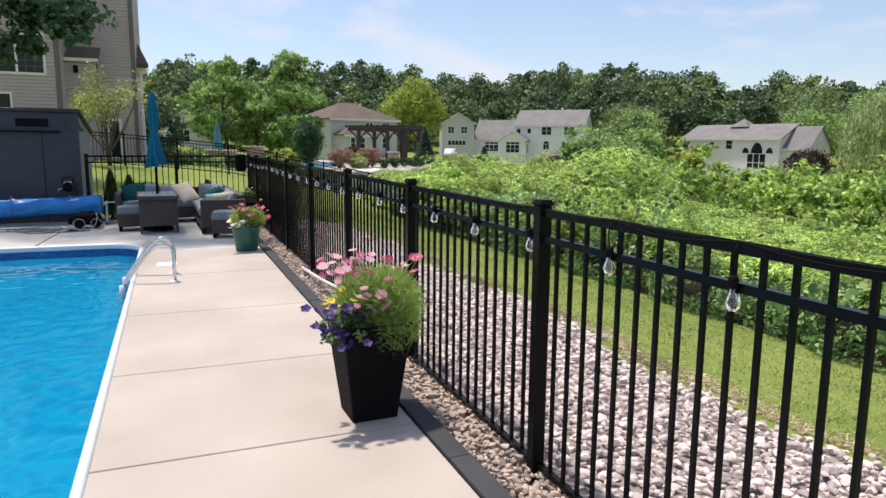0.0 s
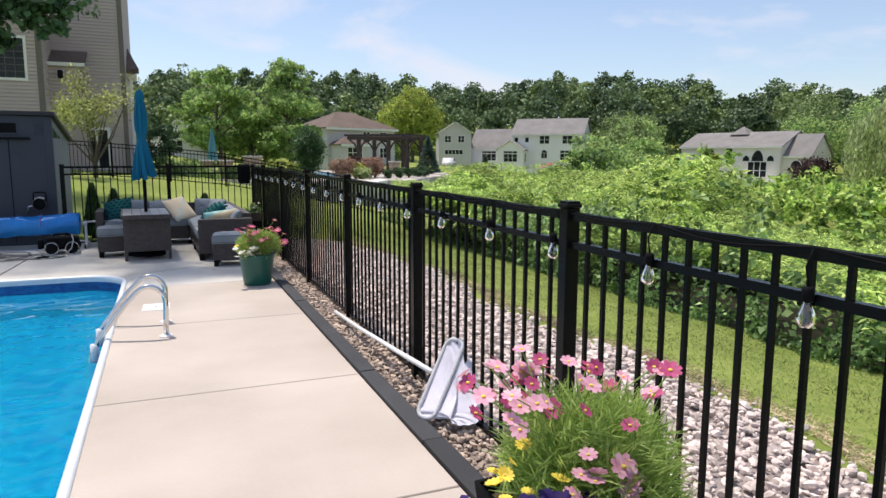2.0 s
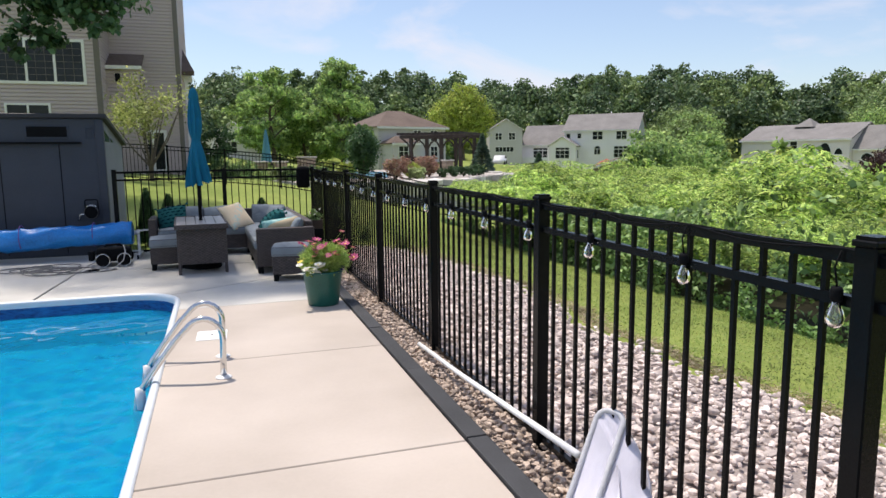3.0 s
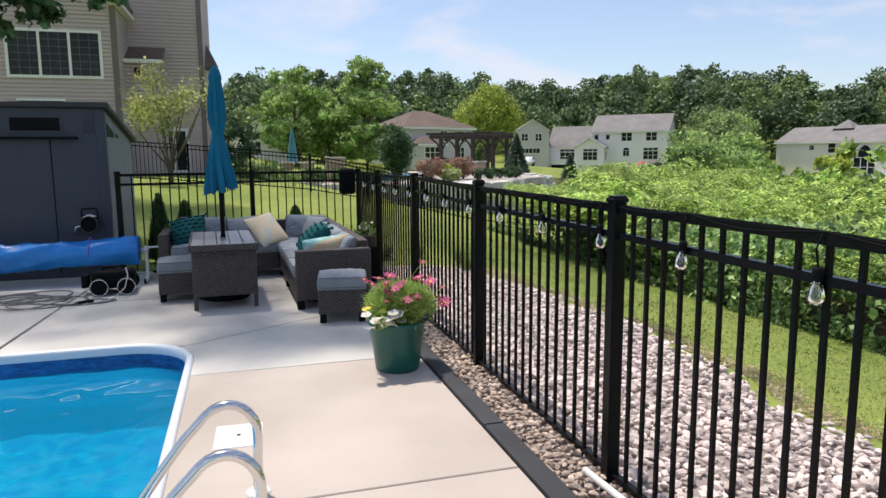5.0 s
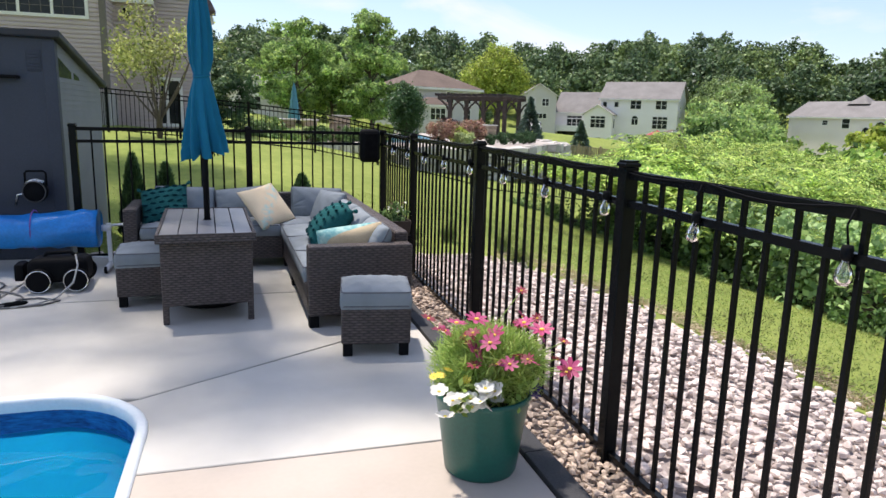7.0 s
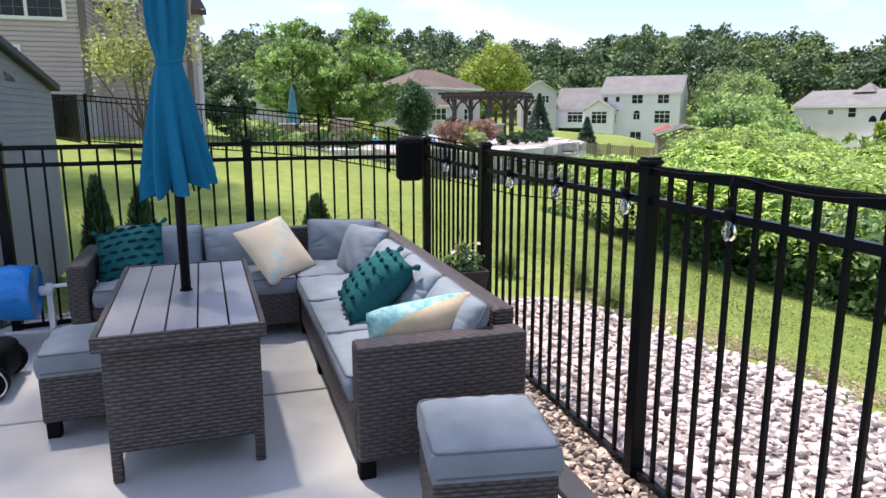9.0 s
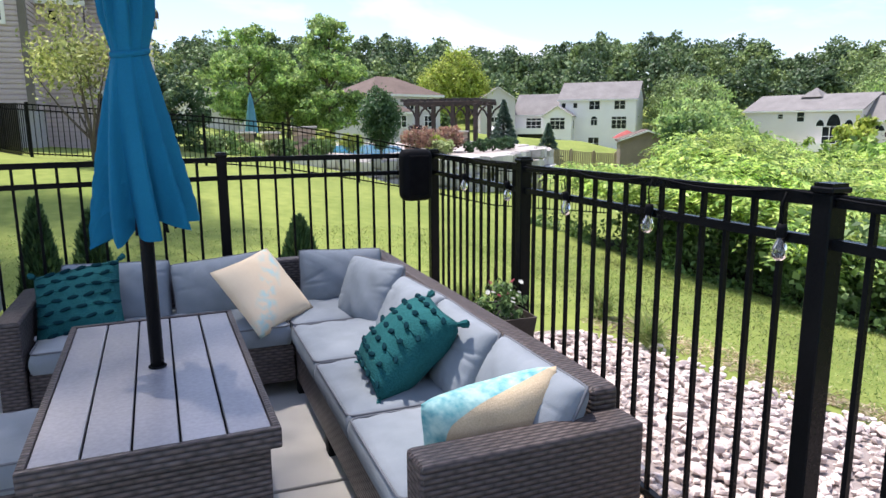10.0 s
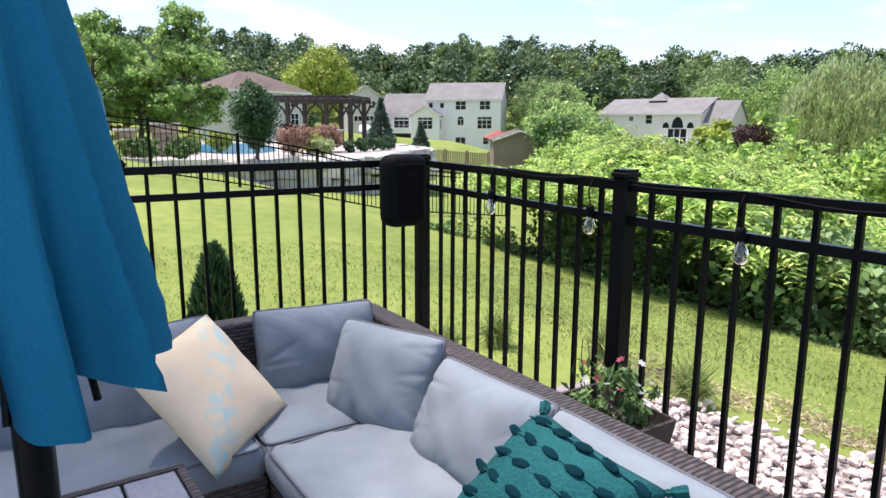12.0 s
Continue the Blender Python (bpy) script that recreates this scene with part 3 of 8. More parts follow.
for a, b in zip((-7.0, -5.0, -3.0, -1.2), (-5.0, -3.0, -1.2, -0.425)):
    slab([(a + G, -5.2), (b - G, -5.2), (b - G, -3.21), (a + G, -3.21)], CONCRETE, deck)
slab([(-0.415, -5.2), (1.215, -5.2), (1.215, -4.0 - G), (-0.415, -4.0 - G)], CONCRETE, deck)


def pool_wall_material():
    """Blue vinyl liner: a wave band under the coping, blue with painted caustic veins below."""
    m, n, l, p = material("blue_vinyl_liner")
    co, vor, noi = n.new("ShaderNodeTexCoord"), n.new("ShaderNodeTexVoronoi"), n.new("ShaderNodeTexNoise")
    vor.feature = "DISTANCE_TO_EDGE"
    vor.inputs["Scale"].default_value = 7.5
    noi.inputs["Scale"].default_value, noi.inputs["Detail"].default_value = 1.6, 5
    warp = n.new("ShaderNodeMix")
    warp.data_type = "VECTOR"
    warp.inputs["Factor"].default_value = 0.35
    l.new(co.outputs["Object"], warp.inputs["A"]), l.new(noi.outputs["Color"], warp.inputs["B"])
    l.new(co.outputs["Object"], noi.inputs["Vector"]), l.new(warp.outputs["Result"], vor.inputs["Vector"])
    # Cell edges go pale: a caustic light network painted into the colour.
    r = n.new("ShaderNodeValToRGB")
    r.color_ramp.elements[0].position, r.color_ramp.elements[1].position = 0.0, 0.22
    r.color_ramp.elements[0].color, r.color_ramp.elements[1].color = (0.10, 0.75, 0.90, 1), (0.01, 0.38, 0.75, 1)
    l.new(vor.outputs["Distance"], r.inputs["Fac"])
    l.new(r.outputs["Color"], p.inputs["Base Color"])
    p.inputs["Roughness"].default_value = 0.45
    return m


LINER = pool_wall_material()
BAND = surface("liner_wave_band", (0.0, 0.02, 0.13), (0.008, 0.19, 0.50), 6, 22, 0.4, 0.0, stretch=(1, 1, 5.0))
pool = thing("swimming_pool", label="in-ground pool with white coping and blue vinyl liner", category="pool", kind="structure")
inner = rounded(POOL[0] + 0.054, POOL[1] - 0.054, POOL[2] + 0.054, POOL[3] - 0.054, 0.497)
outer = rounded(POOL[0], POOL[1], POOL[2], POOL[3], 0.55)
bm = bmesh.new()
rings = []
for pts, z in ((outer, -0.03), (outer, 0.012), ([(x + (p - x) * 0.3, y + (q - y) * 0.3) for (x, y), (p, q) in zip(outer, inner)], 0.024), ([(x + (p - x) * 0.75, y + (q - y) * 0.75) for (x, y), (p, q) in zip(outer, inner)], 0.022), (inner, 0.004), (inner, -0.05)):
    rings.append([bm.verts.new((x, y, z)) for x, y in pts])
for r0, r1 in zip(rings, rings[1:]):
    for k in range(len(r0)):
        bm.faces.new((r0[k], r0[(k + 1) % len(r0)], r1[(k + 1) % len(r0)], r1[k]))
part("coping", bm, COPING, pool, "white vinyl coping", True)
wall_in = rounded(POOL[0] + 0.047, POOL[1] - 0.047, POOL[2] + 0.047, POOL[3] - 0.047, 0.503)


def band(z0, z1, floor=False):
    bm = bmesh.new()
    r0, r1 = ([bm.verts.new((x, y, z)) for x, y in wall_in] for z in (z0, z1))
    for k in range(len(r0)):
        bm.faces.new((r0[k], r1[k], r1[(k + 1) % len(r0)], r0[(k + 1) % len(r0)]))
    if floor:
        bm.faces.new(r0)
    return bm


part("wave_band", band(-0.22, -0.02), BAND, pool, "dark blue wave-patterned liner band")
part("basin", band(-1.15, -0.22, True), LINER, pool, "blue pool liner with painted caustic light veins")
wx, wy = np.linspace(POOL[0] + 0.05, POOL[1] - 0.05, 110), np.linspace(POOL[2] + 0.05, POOL[3] - 0.05, 300)
rip = np.random.default_rng(4)
waves = [(rip.uniform(11, 36), rip.uniform(0, math.tau), rip.uniform(0, math.tau)) for _ in range(22)]


def ripple(x, y):
    z = -0.155 + 0 * x
    for k, a, ph in waves:
        z = z + 0.0150 / k * np.sin(k * (x * math.cos(a) + y * math.sin(a)) + ph)
    return z


tagged(new("water", sheet("water", wx, wy, ripple, WATER)), "clear rippled blue pool water", "water", kind="structure").visible_shadow = False

# ladder with two bent rails
ladder = thing("pool_ladder", label="polished steel pool ladder with white treads", category="ladder")
for k, y in enumerate((7.84, 8.36)):
    pts = [(0.0, y, 0.0), (0.004, y, 0.15), (0.008, y, 0.25)]
    for j in range(1, 10):
        a = radians(14.5 * j)
        pts.append((-0.118 + 0.128 * math.cos(a), y, 0.275 + 0.148 * math.sin(a)))
    pts += [(-0.295, y, 0.29), (-0.395, y, 0.16), (-0.495, y, 0.02), (-0.55, y, -0.07), (-0.568, y, -0.18), (-0.57, y, -0.5), (-0.57, y, -0.92)]
    rail = part("rail", tube(pts, 0.0215, 14), STEEL, ladder, "bright bent steel rail", True)
    flange = part("escutcheon", lathe([(0.0, 0.018), (0.028, 0.018), (0.040, 0.012), (0.055, 0.006), (0.056, 0.001), (0.0, 0.001)], 20), WHITE_PLASTIC, ladder, "white anchor cover", True)
    flange.location = (0.0, y, 0.0)
    bumper = part("bumper", lathe([(0.0, -0.09), (0.030, -0.085), (0.034, 0), (0.030, 0.085), (0.0, 0.09)], 14), WHITE_PLASTIC, ladder, "white rubber bumper", True)
    bumper.location = (-0.535, y, -0.10)
for z in (-0.30, -0.58, -0.86):
    part("tread", box(-0.63, -0.52, 7.86, 8.34, z - 0.02, z + 0.02, 0.012), WHITE_PLASTIC, ladder, "white plastic tread")

lid = thing("access_cover", -0.085, 9.03, 0.0, -2, "square white skimmer cover set in the deck", "cover")
part("cover_plate", box(-0.125, 0.125, -0.155, 0.155, -0.02, 0.006, 0.006), WHITE_PLASTIC, lid)
part("finger_hole", lathe([(0.012, 0.0066), (0.012, 0.0075), (0.0, 0.0075)], 12), BLACK_PLASTIC, lid)

# rubber edging
edge = thing("edging", label="black rubber edging boards along the deck", category="edging", kind="structure")
ys = [-4.0, -1.35, -0.12, 1.10, 2.68, 3.86, 5.08, 6.30, 7.52, 8.74, 9.96, 11.0, 12.2, 13.4, 14.9]
for k, (a, b) in enumerate(zip(ys, ys[1:])):
    part("edging_board", box(1.222, 1.338, a + 0.004, b - 0.004, -0.06, 0.016 + 0.003 * (k % 2), 0.007), EDGING, edge)

# stone beds
def pebble_ball():
    """A ball of 24 four-sided faces."""
    bm = bmesh.new()
    bmesh.ops.create_cube(bm, size=1.0)
    bmesh.ops.subdivide_edges(bm, edges=bm.edges[:], cuts=1, use_grid_fill=True)
    v = unit(np.array([x.co[:] for x in bm.verts]))
    f = np.array([[x.index for x in y.verts] for y in bm.faces])
    bm.free()
    return v, f


def flat_shaded(me):
    me.shade_flat()
    return me


def stones(name, rng, xy, z, size, mat, flat=0.6):
    v0, f0 = pebble_ball()
    n = len(xy)
    s = size[:, None] * rng.uniform(0.75, 1.25, (n, 3)) * (1.35, 0.88, flat)
    a = rng.uniform(0, math.tau, n)
    v = v0[None] * s[:, None]
    for _ in range(7):      # facets: flatten towards random planes
        d = unit(rng.normal(size=(n, 3)))
        h = np.einsum("nvk,nk->nv", v, d)
        lim = size[:, None] * rng.uniform(0.35, 0.75, (n, 1))
        v = v - (np.maximum(h - lim, 0) * 0.92)[..., None] * d[:, None]
    tilt = rng.normal(0, 0.42, n)
    c, t = np.cos(tilt)[:, None], np.sin(tilt)[:, None]
    v = np.stack([v[..., 0], c * v[..., 1] - t * v[..., 2], t * v[..., 1] + c * v[..., 2]], -1)
    c, t = np.cos(a)[:, None], np.sin(a)[:, None]
    v = np.stack([c * v[..., 0] - t * v[..., 1], t * v[..., 0] + c * v[..., 1], v[..., 2]], -1)
    v = v + np.concatenate([xy, z[:, None]], 1)[:, None]
    f = f0[None] + (np.arange(n) * len(v0))[:, None, None]
    return new(name, flat_shaded(mesh_np(name, v.reshape(-1, 3), f.reshape(-1, 4), mat)))


def scattered(rng, x0, x1, y0, y1, pitch):
    nx, ny = int((x1 - x0) / pitch) + 1, int((y1 - y0) / pitch) + 1
    g = np.stack(np.meshgrid(np.linspace(x0, x1, nx), np.linspace(y0, y1, ny), indexing="ij"), -1).reshape(-1, 2)
    return g + rng.uniform(-0.45, 0.45, g.shape) * pitch


def rock_shapes(seed, flat, mat):
    r = np.random.default_rng(seed)
    out = []
    for k in range(10):
        ob = stones("rock", r, np.zeros((1, 2)), np.zeros(1), np.ones(1), mat, flat)
        out.append(ob.data)
        bpy.data.objects.remove(ob)
    return out


def stone_bed(name, label, rng, xy, z, size, mat, piece, near):
    """A bed of stones: those nearest the deck are pieces of their own, the rest one mesh."""
    bed = thing(name, label=label, category="stones", kind="structure")
    order = np.argsort(near)
    first, rest = order[:300], order[300:]
    shapes = rock_shapes(len(xy), 0.6, mat)
    for i in first:
        mesh_part(piece, shapes[i % 10], bed, pose(xy[i, 0], xy[i, 1], z[i], rng.normal(0, 10), rng.normal(0, 10), rng.uniform(0, 360)) @ Matrix.Diagonal((size[i],) * 3 + (1,)))
    ob = stones(name + "_rest", rng, xy[rest], z[rest], size[rest], mat)
    ob.parent = bed
    tagged(ob, kind="stuff")
    return bed


def mesh_part(name, me, parent, m):
    ob = new(name, me)
    ob.parent, ob.matrix_basis = parent, m
    return ob


rng = np.random.default_rng(11)
xy = scattered(rng, 1.36, 1.66, 1.0, 14.85, 0.033)
stone_bed("pebble_strip", "tan and grey river pebbles under the fence", rng, xy, -0.028 + rng.uniform(-0.012, 0.020, len(xy)), rng.uniform(0.014, 0.028, len(xy)), PEBBLE, "pebble", np.abs(xy[:, 1] - 3.4) + np.abs(xy[:, 0] - 1.4))
by, bt = np.linspace(-0.4, 14.9, 90), np.linspace(0, 1, 24)
bed_x = lambda t, y: 1.37 + t * (2.10 + 0.13 * np.sin(y * 1.3) + 0.07 * np.sin(y * 4.1) - 0.75 * step(13.0, 15.0, y))
bg_t, bg_y = np.meshgrid(bt, by, indexing="ij")
bg_x = bed_x(bg_t, bg_y)
bi = np.arange(bg_x.size).reshape(bg_x.shape)
bed_base = mesh_np("gravel_base", np.stack([bg_x, bg_y, ground_z(bg_x, bg_y) + 0.006], -1).reshape(-1, 3), np.stack([bi[:-1, :-1], bi[1:, :-1], bi[1:, 1:], bi[:-1, 1:]], -1).reshape(-1, 4), GRAVEL, True)
tagged(new("gravel_base", bed_base), "grey gravel under the river rocks", "ground", kind="structure")
xy = scattered(rng, 1.66, 3.75, -0.3, 14.75, 0.049)
bound = 3.52 + 0.13 * np.sin(xy[:, 1] * 1.3) + 0.07 * np.sin(xy[:, 1] * 4.1) - 0.75 * step(13.0, 15.0, xy[:, 1])
xy = xy[xy[:, 0] < bound + rng.uniform(-0.07, 0.07, len(xy))]
stone_bed("river_rock_bed", "bed of pale pinkish-grey river rocks", rng, xy, ground_z(xy[:, 0], xy[:, 1]) + 0.016 + rng.uniform(-0.015, 0.03, len(xy)), rng.uniform(0.017, 0.035, len(xy)) * rng.choice([0.8, 1.0, 1.3], len(xy)), ROCK, "rock", np.abs(xy[:, 1] - 3.6) * 0.6 + np.abs(xy[:, 0] - 1.7))
xy = scattered(rng, -1.6, 1.6, 15.0, 15.35, 0.06)
stone_bed("river_rock_bed", "strip of pale river rocks behind the back fence", rng, xy, ground_z(xy[:, 0], xy[:, 1]) + rng.uniform(0.0, 0.03, len(xy)), rng.uniform(0.022, 0.045, len(xy)), ROCK, "rock", np.abs(xy[:, 0]))


# ---------- black fence ----------
def rail_top(y):
    return float(np.interp(y, [0.9, 3.2, 7.0, 9.5, 11.8, 13.2, 15.0], [1.236, 1.233, 1.253, 1.261, 1.281, 1.264, 1.272]))


POST = box(-0.032, 0.032, -0.032, 0.032, -0.25, 1.0, 0.004, 1)
post_low = data_of("post", POST, BLACK_METAL)
cap = box(-0.038, 0.038, -0.038, 0.038, 0.0, 0.018, 0.004, 1)
join(cap, outline([(-0.03, -0.03), (0.03, -0.03), (0.03, 0.03), (-0.03, 0.03)], 0.018, 0.028))
post_cap = data_of("post_cap", cap, BLACK_METAL)
BAR = data_of("slat", box(-0.008, 0.008, -0.008, 0.008, 0.0, 1.0), BLACK_METAL)


def fence_post(parent, x, y, top):
    mesh_part("post", post_low, parent, Matrix.LocRotScale((x, y, 0), None, (1, 1, top - 0.02)))
    mesh_part("post_cap", post_cap, parent, pose(x, y, top - 0.022))


def fence_panel(parent, a, b, top_a, top_b, bottom_a=0.02, bottom_b=0.02, pitch=0.1125, mid=0.119, shift=0.0):
    a, b = Vector(a), Vector(b)
    d = (b - a)
    turn = math.degrees(math.atan2(d.y, d.x))
    length = d.length
    for za, zb, h in ((top_a, top_b, 0.034), (top_a - mid, top_b - mid, 0.030), (bottom_a, bottom_b, 0.030)):
        bm = box(0, 1, -0.014, 0.014, -h / 2, h / 2)
        m = pose(a.x, a.y, za, 0, -math.degrees(math.atan2(zb - za, length)), turn) @ Matrix.Diagonal((math.hypot(length, zb - za), 1, 1, 1))
        ob = part("rail", bm, BLACK_METAL, parent)
        ob.matrix_basis = m
    n = max(1, round((length - 0.16) / pitch))
    first = (length - (n - 1) * pitch) / 2 + shift
    for k in range(n):
        f = (first + k * pitch) / length
        p = a.lerp(b, f)
        low = bottom_a + (bottom_b - bottom_a) * f - 0.035
        high = top_a + (top_b - top_a) * f
        mesh_part("slat", BAR, parent, pose(p.x, p.y, low, 0, 0, turn) @ Matrix.Diagonal((1, 1, high - low, 1)))


side_fence = thing("metal_fence", label="black aluminium picket fence along the pool deck", category="fence", group="black fences")
post_y = [2.5 + 1.85 * k for k in range(-3, 7)] + [15.03]
for y in post_y:
    fence_post(side_fence, 1.6, y, float(np.interp(y, [2.5, 4.35, 8.05, 9.9, 11.75, 15.03], [1.287, 1.294, 1.308, 1.318, 1.324, 1.313])))
for a, b in zip(post_y, post_y[1:]):
    fence_panel(side_fence, (1.6, a), (1.6, b), rail_top(a), rail_top(b), 0.01, 0.01, shift=-0.040 if a > 13 else 0.015 if a > 11.5 else 0.0)
back_fence = thing("metal_fence", label="black aluminium picket fence behind the sofa", category="fence", group="black fences")
line = [(1.6, 15.03), (0.13, 15.05), (-1.50, 14.72)]
for x, y in line[1:]:
    fence_post(back_fence, x, y, 1.318)
for a, b in zip(line, line[1:]):
    fence_panel(back_fence, a, b, 1.276, 1.276, 0.02, 0.02)

# string of bulbs on the fence
lights = thing("string_lights", label="black outdoor string lights with clear bulbs on the fence", category="string lights")
bulb_y = [0.70 + 0.621 * k for k in range(0, 23)]


def strand(drop, phase, x0):
    """A cable laid along the top rail, tied at every bulb and hanging a little over its face between."""
    path = []
    for k, y in enumerate(bulb_y):
        sag = drop * (0.35 + 0.65 * abs(math.sin(2.1 * k + phase)))
        for j in range(8):
            f = j / 8
            w = y + 0.621 * (f - 1)
            hang = sag * math.sin(math.pi * f) ** 1.4
            path.append((x0 - 0.010 * min(1, hang / 0.012), w, rail_top(w) + 0.019 - hang))
    return tube(path, 0.0034, 6)


part("cable", strand(0.024, 0.3, 1.590), BLACK_PLASTIC, lights, "thin black cable", True)
part("cable", strand(0.004, 1.9, 1.603), BLACK_PLASTIC, lights, "thin black cable", True)
socket = data_of("socket", lathe([(0.0, 0.0), (0.016, 0.0), (0.019, -0.012), (0.019, -0.04), (0.013, -0.048), (0.0, -0.048)], 12), BLACK_PLASTIC, True)
bulb_glass = data_of("glass_bulb", lathe([(0.012, -0.046), (0.014, -0.058), (0.024, -0.078), (0.029, -0.098), (0.026, -0.115), (0.014, -0.128), (0.0005, -0.131), (0.0005, -0.1295), (0.0132, -0.1267), (0.0245, -0.1145), (0.0274, -0.098), (0.0225, -0.0785), (0.0125, -0.0585), (0.0105, -0.046)], 16), BULB_GLASS, True)
filament = data_of("filament", tube([(0.0, 0.0, -0.05), (0.004, 0.0, -0.075), (-0.004, 0.002, -0.095), (0.003, -0.002, -0.10)], 0.0006, 4), BRASS)
for k, y in enumerate(bulb_y):
    z = rail_top(y) - 0.082
    m = pose(1.572, y, z, random.uniform(-5, 5), random.uniform(-5, 5), 0) @ Matrix.Diagonal((0.85, 0.85, 0.85, 1))
    part("drop_wire", tube([(1.580, y, rail_top(y) + 0.014), (1.571, y + 0.01, rail_top(y) - 0.03), (1.572, y, z)], 0.003, 5), BLACK_PLASTIC, lights, "", True)
    s = mesh_part("socket", socket, lights, m)
    g = mesh_part("glass_bulb", bulb_glass, lights, m)
    mesh_part("filament", filament, lights, m)

speaker = thing("outdoor_speaker", 1.425, 14.94, 1.145, 4, "black rounded outdoor loudspeaker on the fence corner", "speaker")
bm = box(-0.112, 0.112, -0.095, 0.06, -0.182, 0.182, 0.066, 7)
part("cabinet", bm, BLACK_PLASTIC, speaker, smooth=True)
part("grille", box(-0.075, 0.075, -0.100, -0.08, -0.14, 0.14, 0.012, 3), surface("speaker_grille", (0.004, 0.004, 0.005), (0.010, 0.010, 0.011), 20, 400, 0.8, 0.5, gloss=0.04), speaker, "black perforated grille")
part("bracket", box(0.05, 0.10, 0.05, 0.11, -0.03, 0.03, 0.004, 1), BLACK_METAL, speaker)


# ---------- seating ----------
def pillow_shape(w, h, d, seed, puff=0.55, pinch=0.10, cuts=14, folds=0.0):
    """A stuffed square: thick in the middle, thin at its seam, corners drawn out."""
    r = np.random.default_rng(seed)
    ph = r.uniform(0, math.tau, 6)
    pinches = []
    for k in range(26 if folds else 10):      # short wrinkles running in from the seams
        along, end = r.uniform(-0.95, 0.95), r.choice((-1, 1))
        at = (along, end) if k % 2 else (end, along)
        lean = math.atan2(-at[1], -at[0]) + r.normal(0, 0.5)
        pinches.append((at, math.cos(lean), math.sin(lean), r.uniform(0.18, 0.5), r.uniform(0.025, 0.05), r.uniform(0.05, 0.14)))
    bm = bmesh.new()
    for side in (1, -1):
        grid = []
        for i in range(cuts + 1):
            row = []
            for j in range(cuts + 1):
                u, v = 2 * i / cuts - 1, 2 * j / cuts - 1
                t = max(0.0, (1 - abs(u) ** 2.4) * (1 - abs(v) ** 2.4)) ** puff
                sx, sy = 1 - pinch * (1 - v * v) * abs(u) ** 1.5 - 0.05 * (u * v) ** 4, 1 - pinch * (1 - u * u) * abs(v) ** 1.5 - 0.05 * (u * v) ** 4
                crease = 0.035 * math.sin(5 * u + ph[0]) * math.sin(4 * v + ph[1]) + 0.022 * math.sin(9 * u + 7 * v + ph[2]) + 0.03 * math.sin(14 * u - 6 * v + ph[3]) * abs(u * v)
                for (au, av), cx, cy, reach, width, depth in pinches:
                    f, g = (u - au) * cx + (v - av) * cy, -(u - au) * cy + (v - av) * cx
                    if f > -0.1 and abs(g) < 3 * width:
                        crease -= depth * math.exp(-(g / width) ** 2 - (f / reach) ** 2)
                row.append(bm.verts.new((u * w / 2 * sx, v * h / 2 * sy, side * d / 2 * (t * (1 + crease)))))
            grid.append(row)
        for i in range(cuts):
            for j in range(cuts):
                q = (grid[i][j], grid[i + 1][j], grid[i + 1][j + 1], grid[i][j + 1])
                bm.faces.new(q if side > 0 else q[::-1])
    bmesh.ops.remove_doubles(bm, verts=bm.verts[:], dist=0.0006)
    return bm


def seam_points(w, h, pinch=0.10, cuts=14):
    pts = []
    for u, v in [(2 * i / cuts - 1, -1) for i in range(cuts)] + [(1, 2 * j / cuts - 1) for j in range(cuts)] + [(1 - 2 * i / cuts, 1) for i in range(cuts)] + [(-1, 1 - 2 * j / cuts) for j in range(cuts)]:
        sx, sy = 1 - pinch * (1 - v * v) * abs(u) ** 1.5 - 0.05 * (u * v) ** 4, 1 - pinch * (1 - u * u) * abs(v) ** 1.5 - 0.05 * (u * v) ** 4
        pts.append((u * w / 2 * sx, v * h / 2 * sy, 0))
    return pts


def back_cushion(w, h, d, m, seed, label="grey back cushion with dark piping"):
    t = thing("back_cushion", label=label + " leaning on the sofa", category="cushion", group="sofa back cushions")
    t.matrix_basis = m
    part("cover", pillow_shape(w, h, d * 1.15, seed, 0.42, 0.05, 44, 0.055), CUSHION, t, smooth=True)
    part("piping", tube(seam_points(w, h, 0.05, 18), 0.0055, 6, True), PIPING, t, "dark grey piping", True)
    return t


def seat_cushion(x0, x1, y0, y1, z0, z1, parent_turn, seed):
    r = np.random.default_rng(seed)
    bm = box(-(x1 - x0) / 2, (x1 - x0) / 2, -(y1 - y0) / 2, (y1 - y0) / 2, 0, z1 - z0)
    bmesh.ops.subdivide_edges(bm, edges=bm.edges[:], cuts=19, use_grid_fill=True)
    w, h, d = (x1 - x0) / 2, (y1 - y0) / 2, z1 - z0
    a, b, c = r.uniform(0, 6, 3)
    for v in bm.verts:
        u, q, z = v.co.x / w, v.co.y / h, v.co.z / d
        swell = 1 - 0.035 * (abs(z - 0.5) * 2) ** 2
        dome = 0.022 * max(0, (1 - u ** 4) * (1 - q ** 4)) - 0.012 * (abs(u) ** 6 + abs(q) ** 6) * 0.5
        crease = 0.0025 * math.sin(14 * u + 6 * q + a) + 0.002 * math.sin(9 * q - 11 * u + b)
        crease += 0.0022 * (abs(u) ** 4 * math.sin(23 * q + 4 * math.sin(4 * u + c)) + abs(q) ** 4 * math.sin(21 * u + 4 * math.sin(5 * q + a)))
        v.co.x *= swell
        v.co.y *= swell
        if z > 0.5:
            v.co.z += dome * (z - 0.5) * 2 + crease
    return bm


sofa_turn = 1.3
SOFA = pose(1.205, 11.99, 0, 0, 0, sofa_turn)


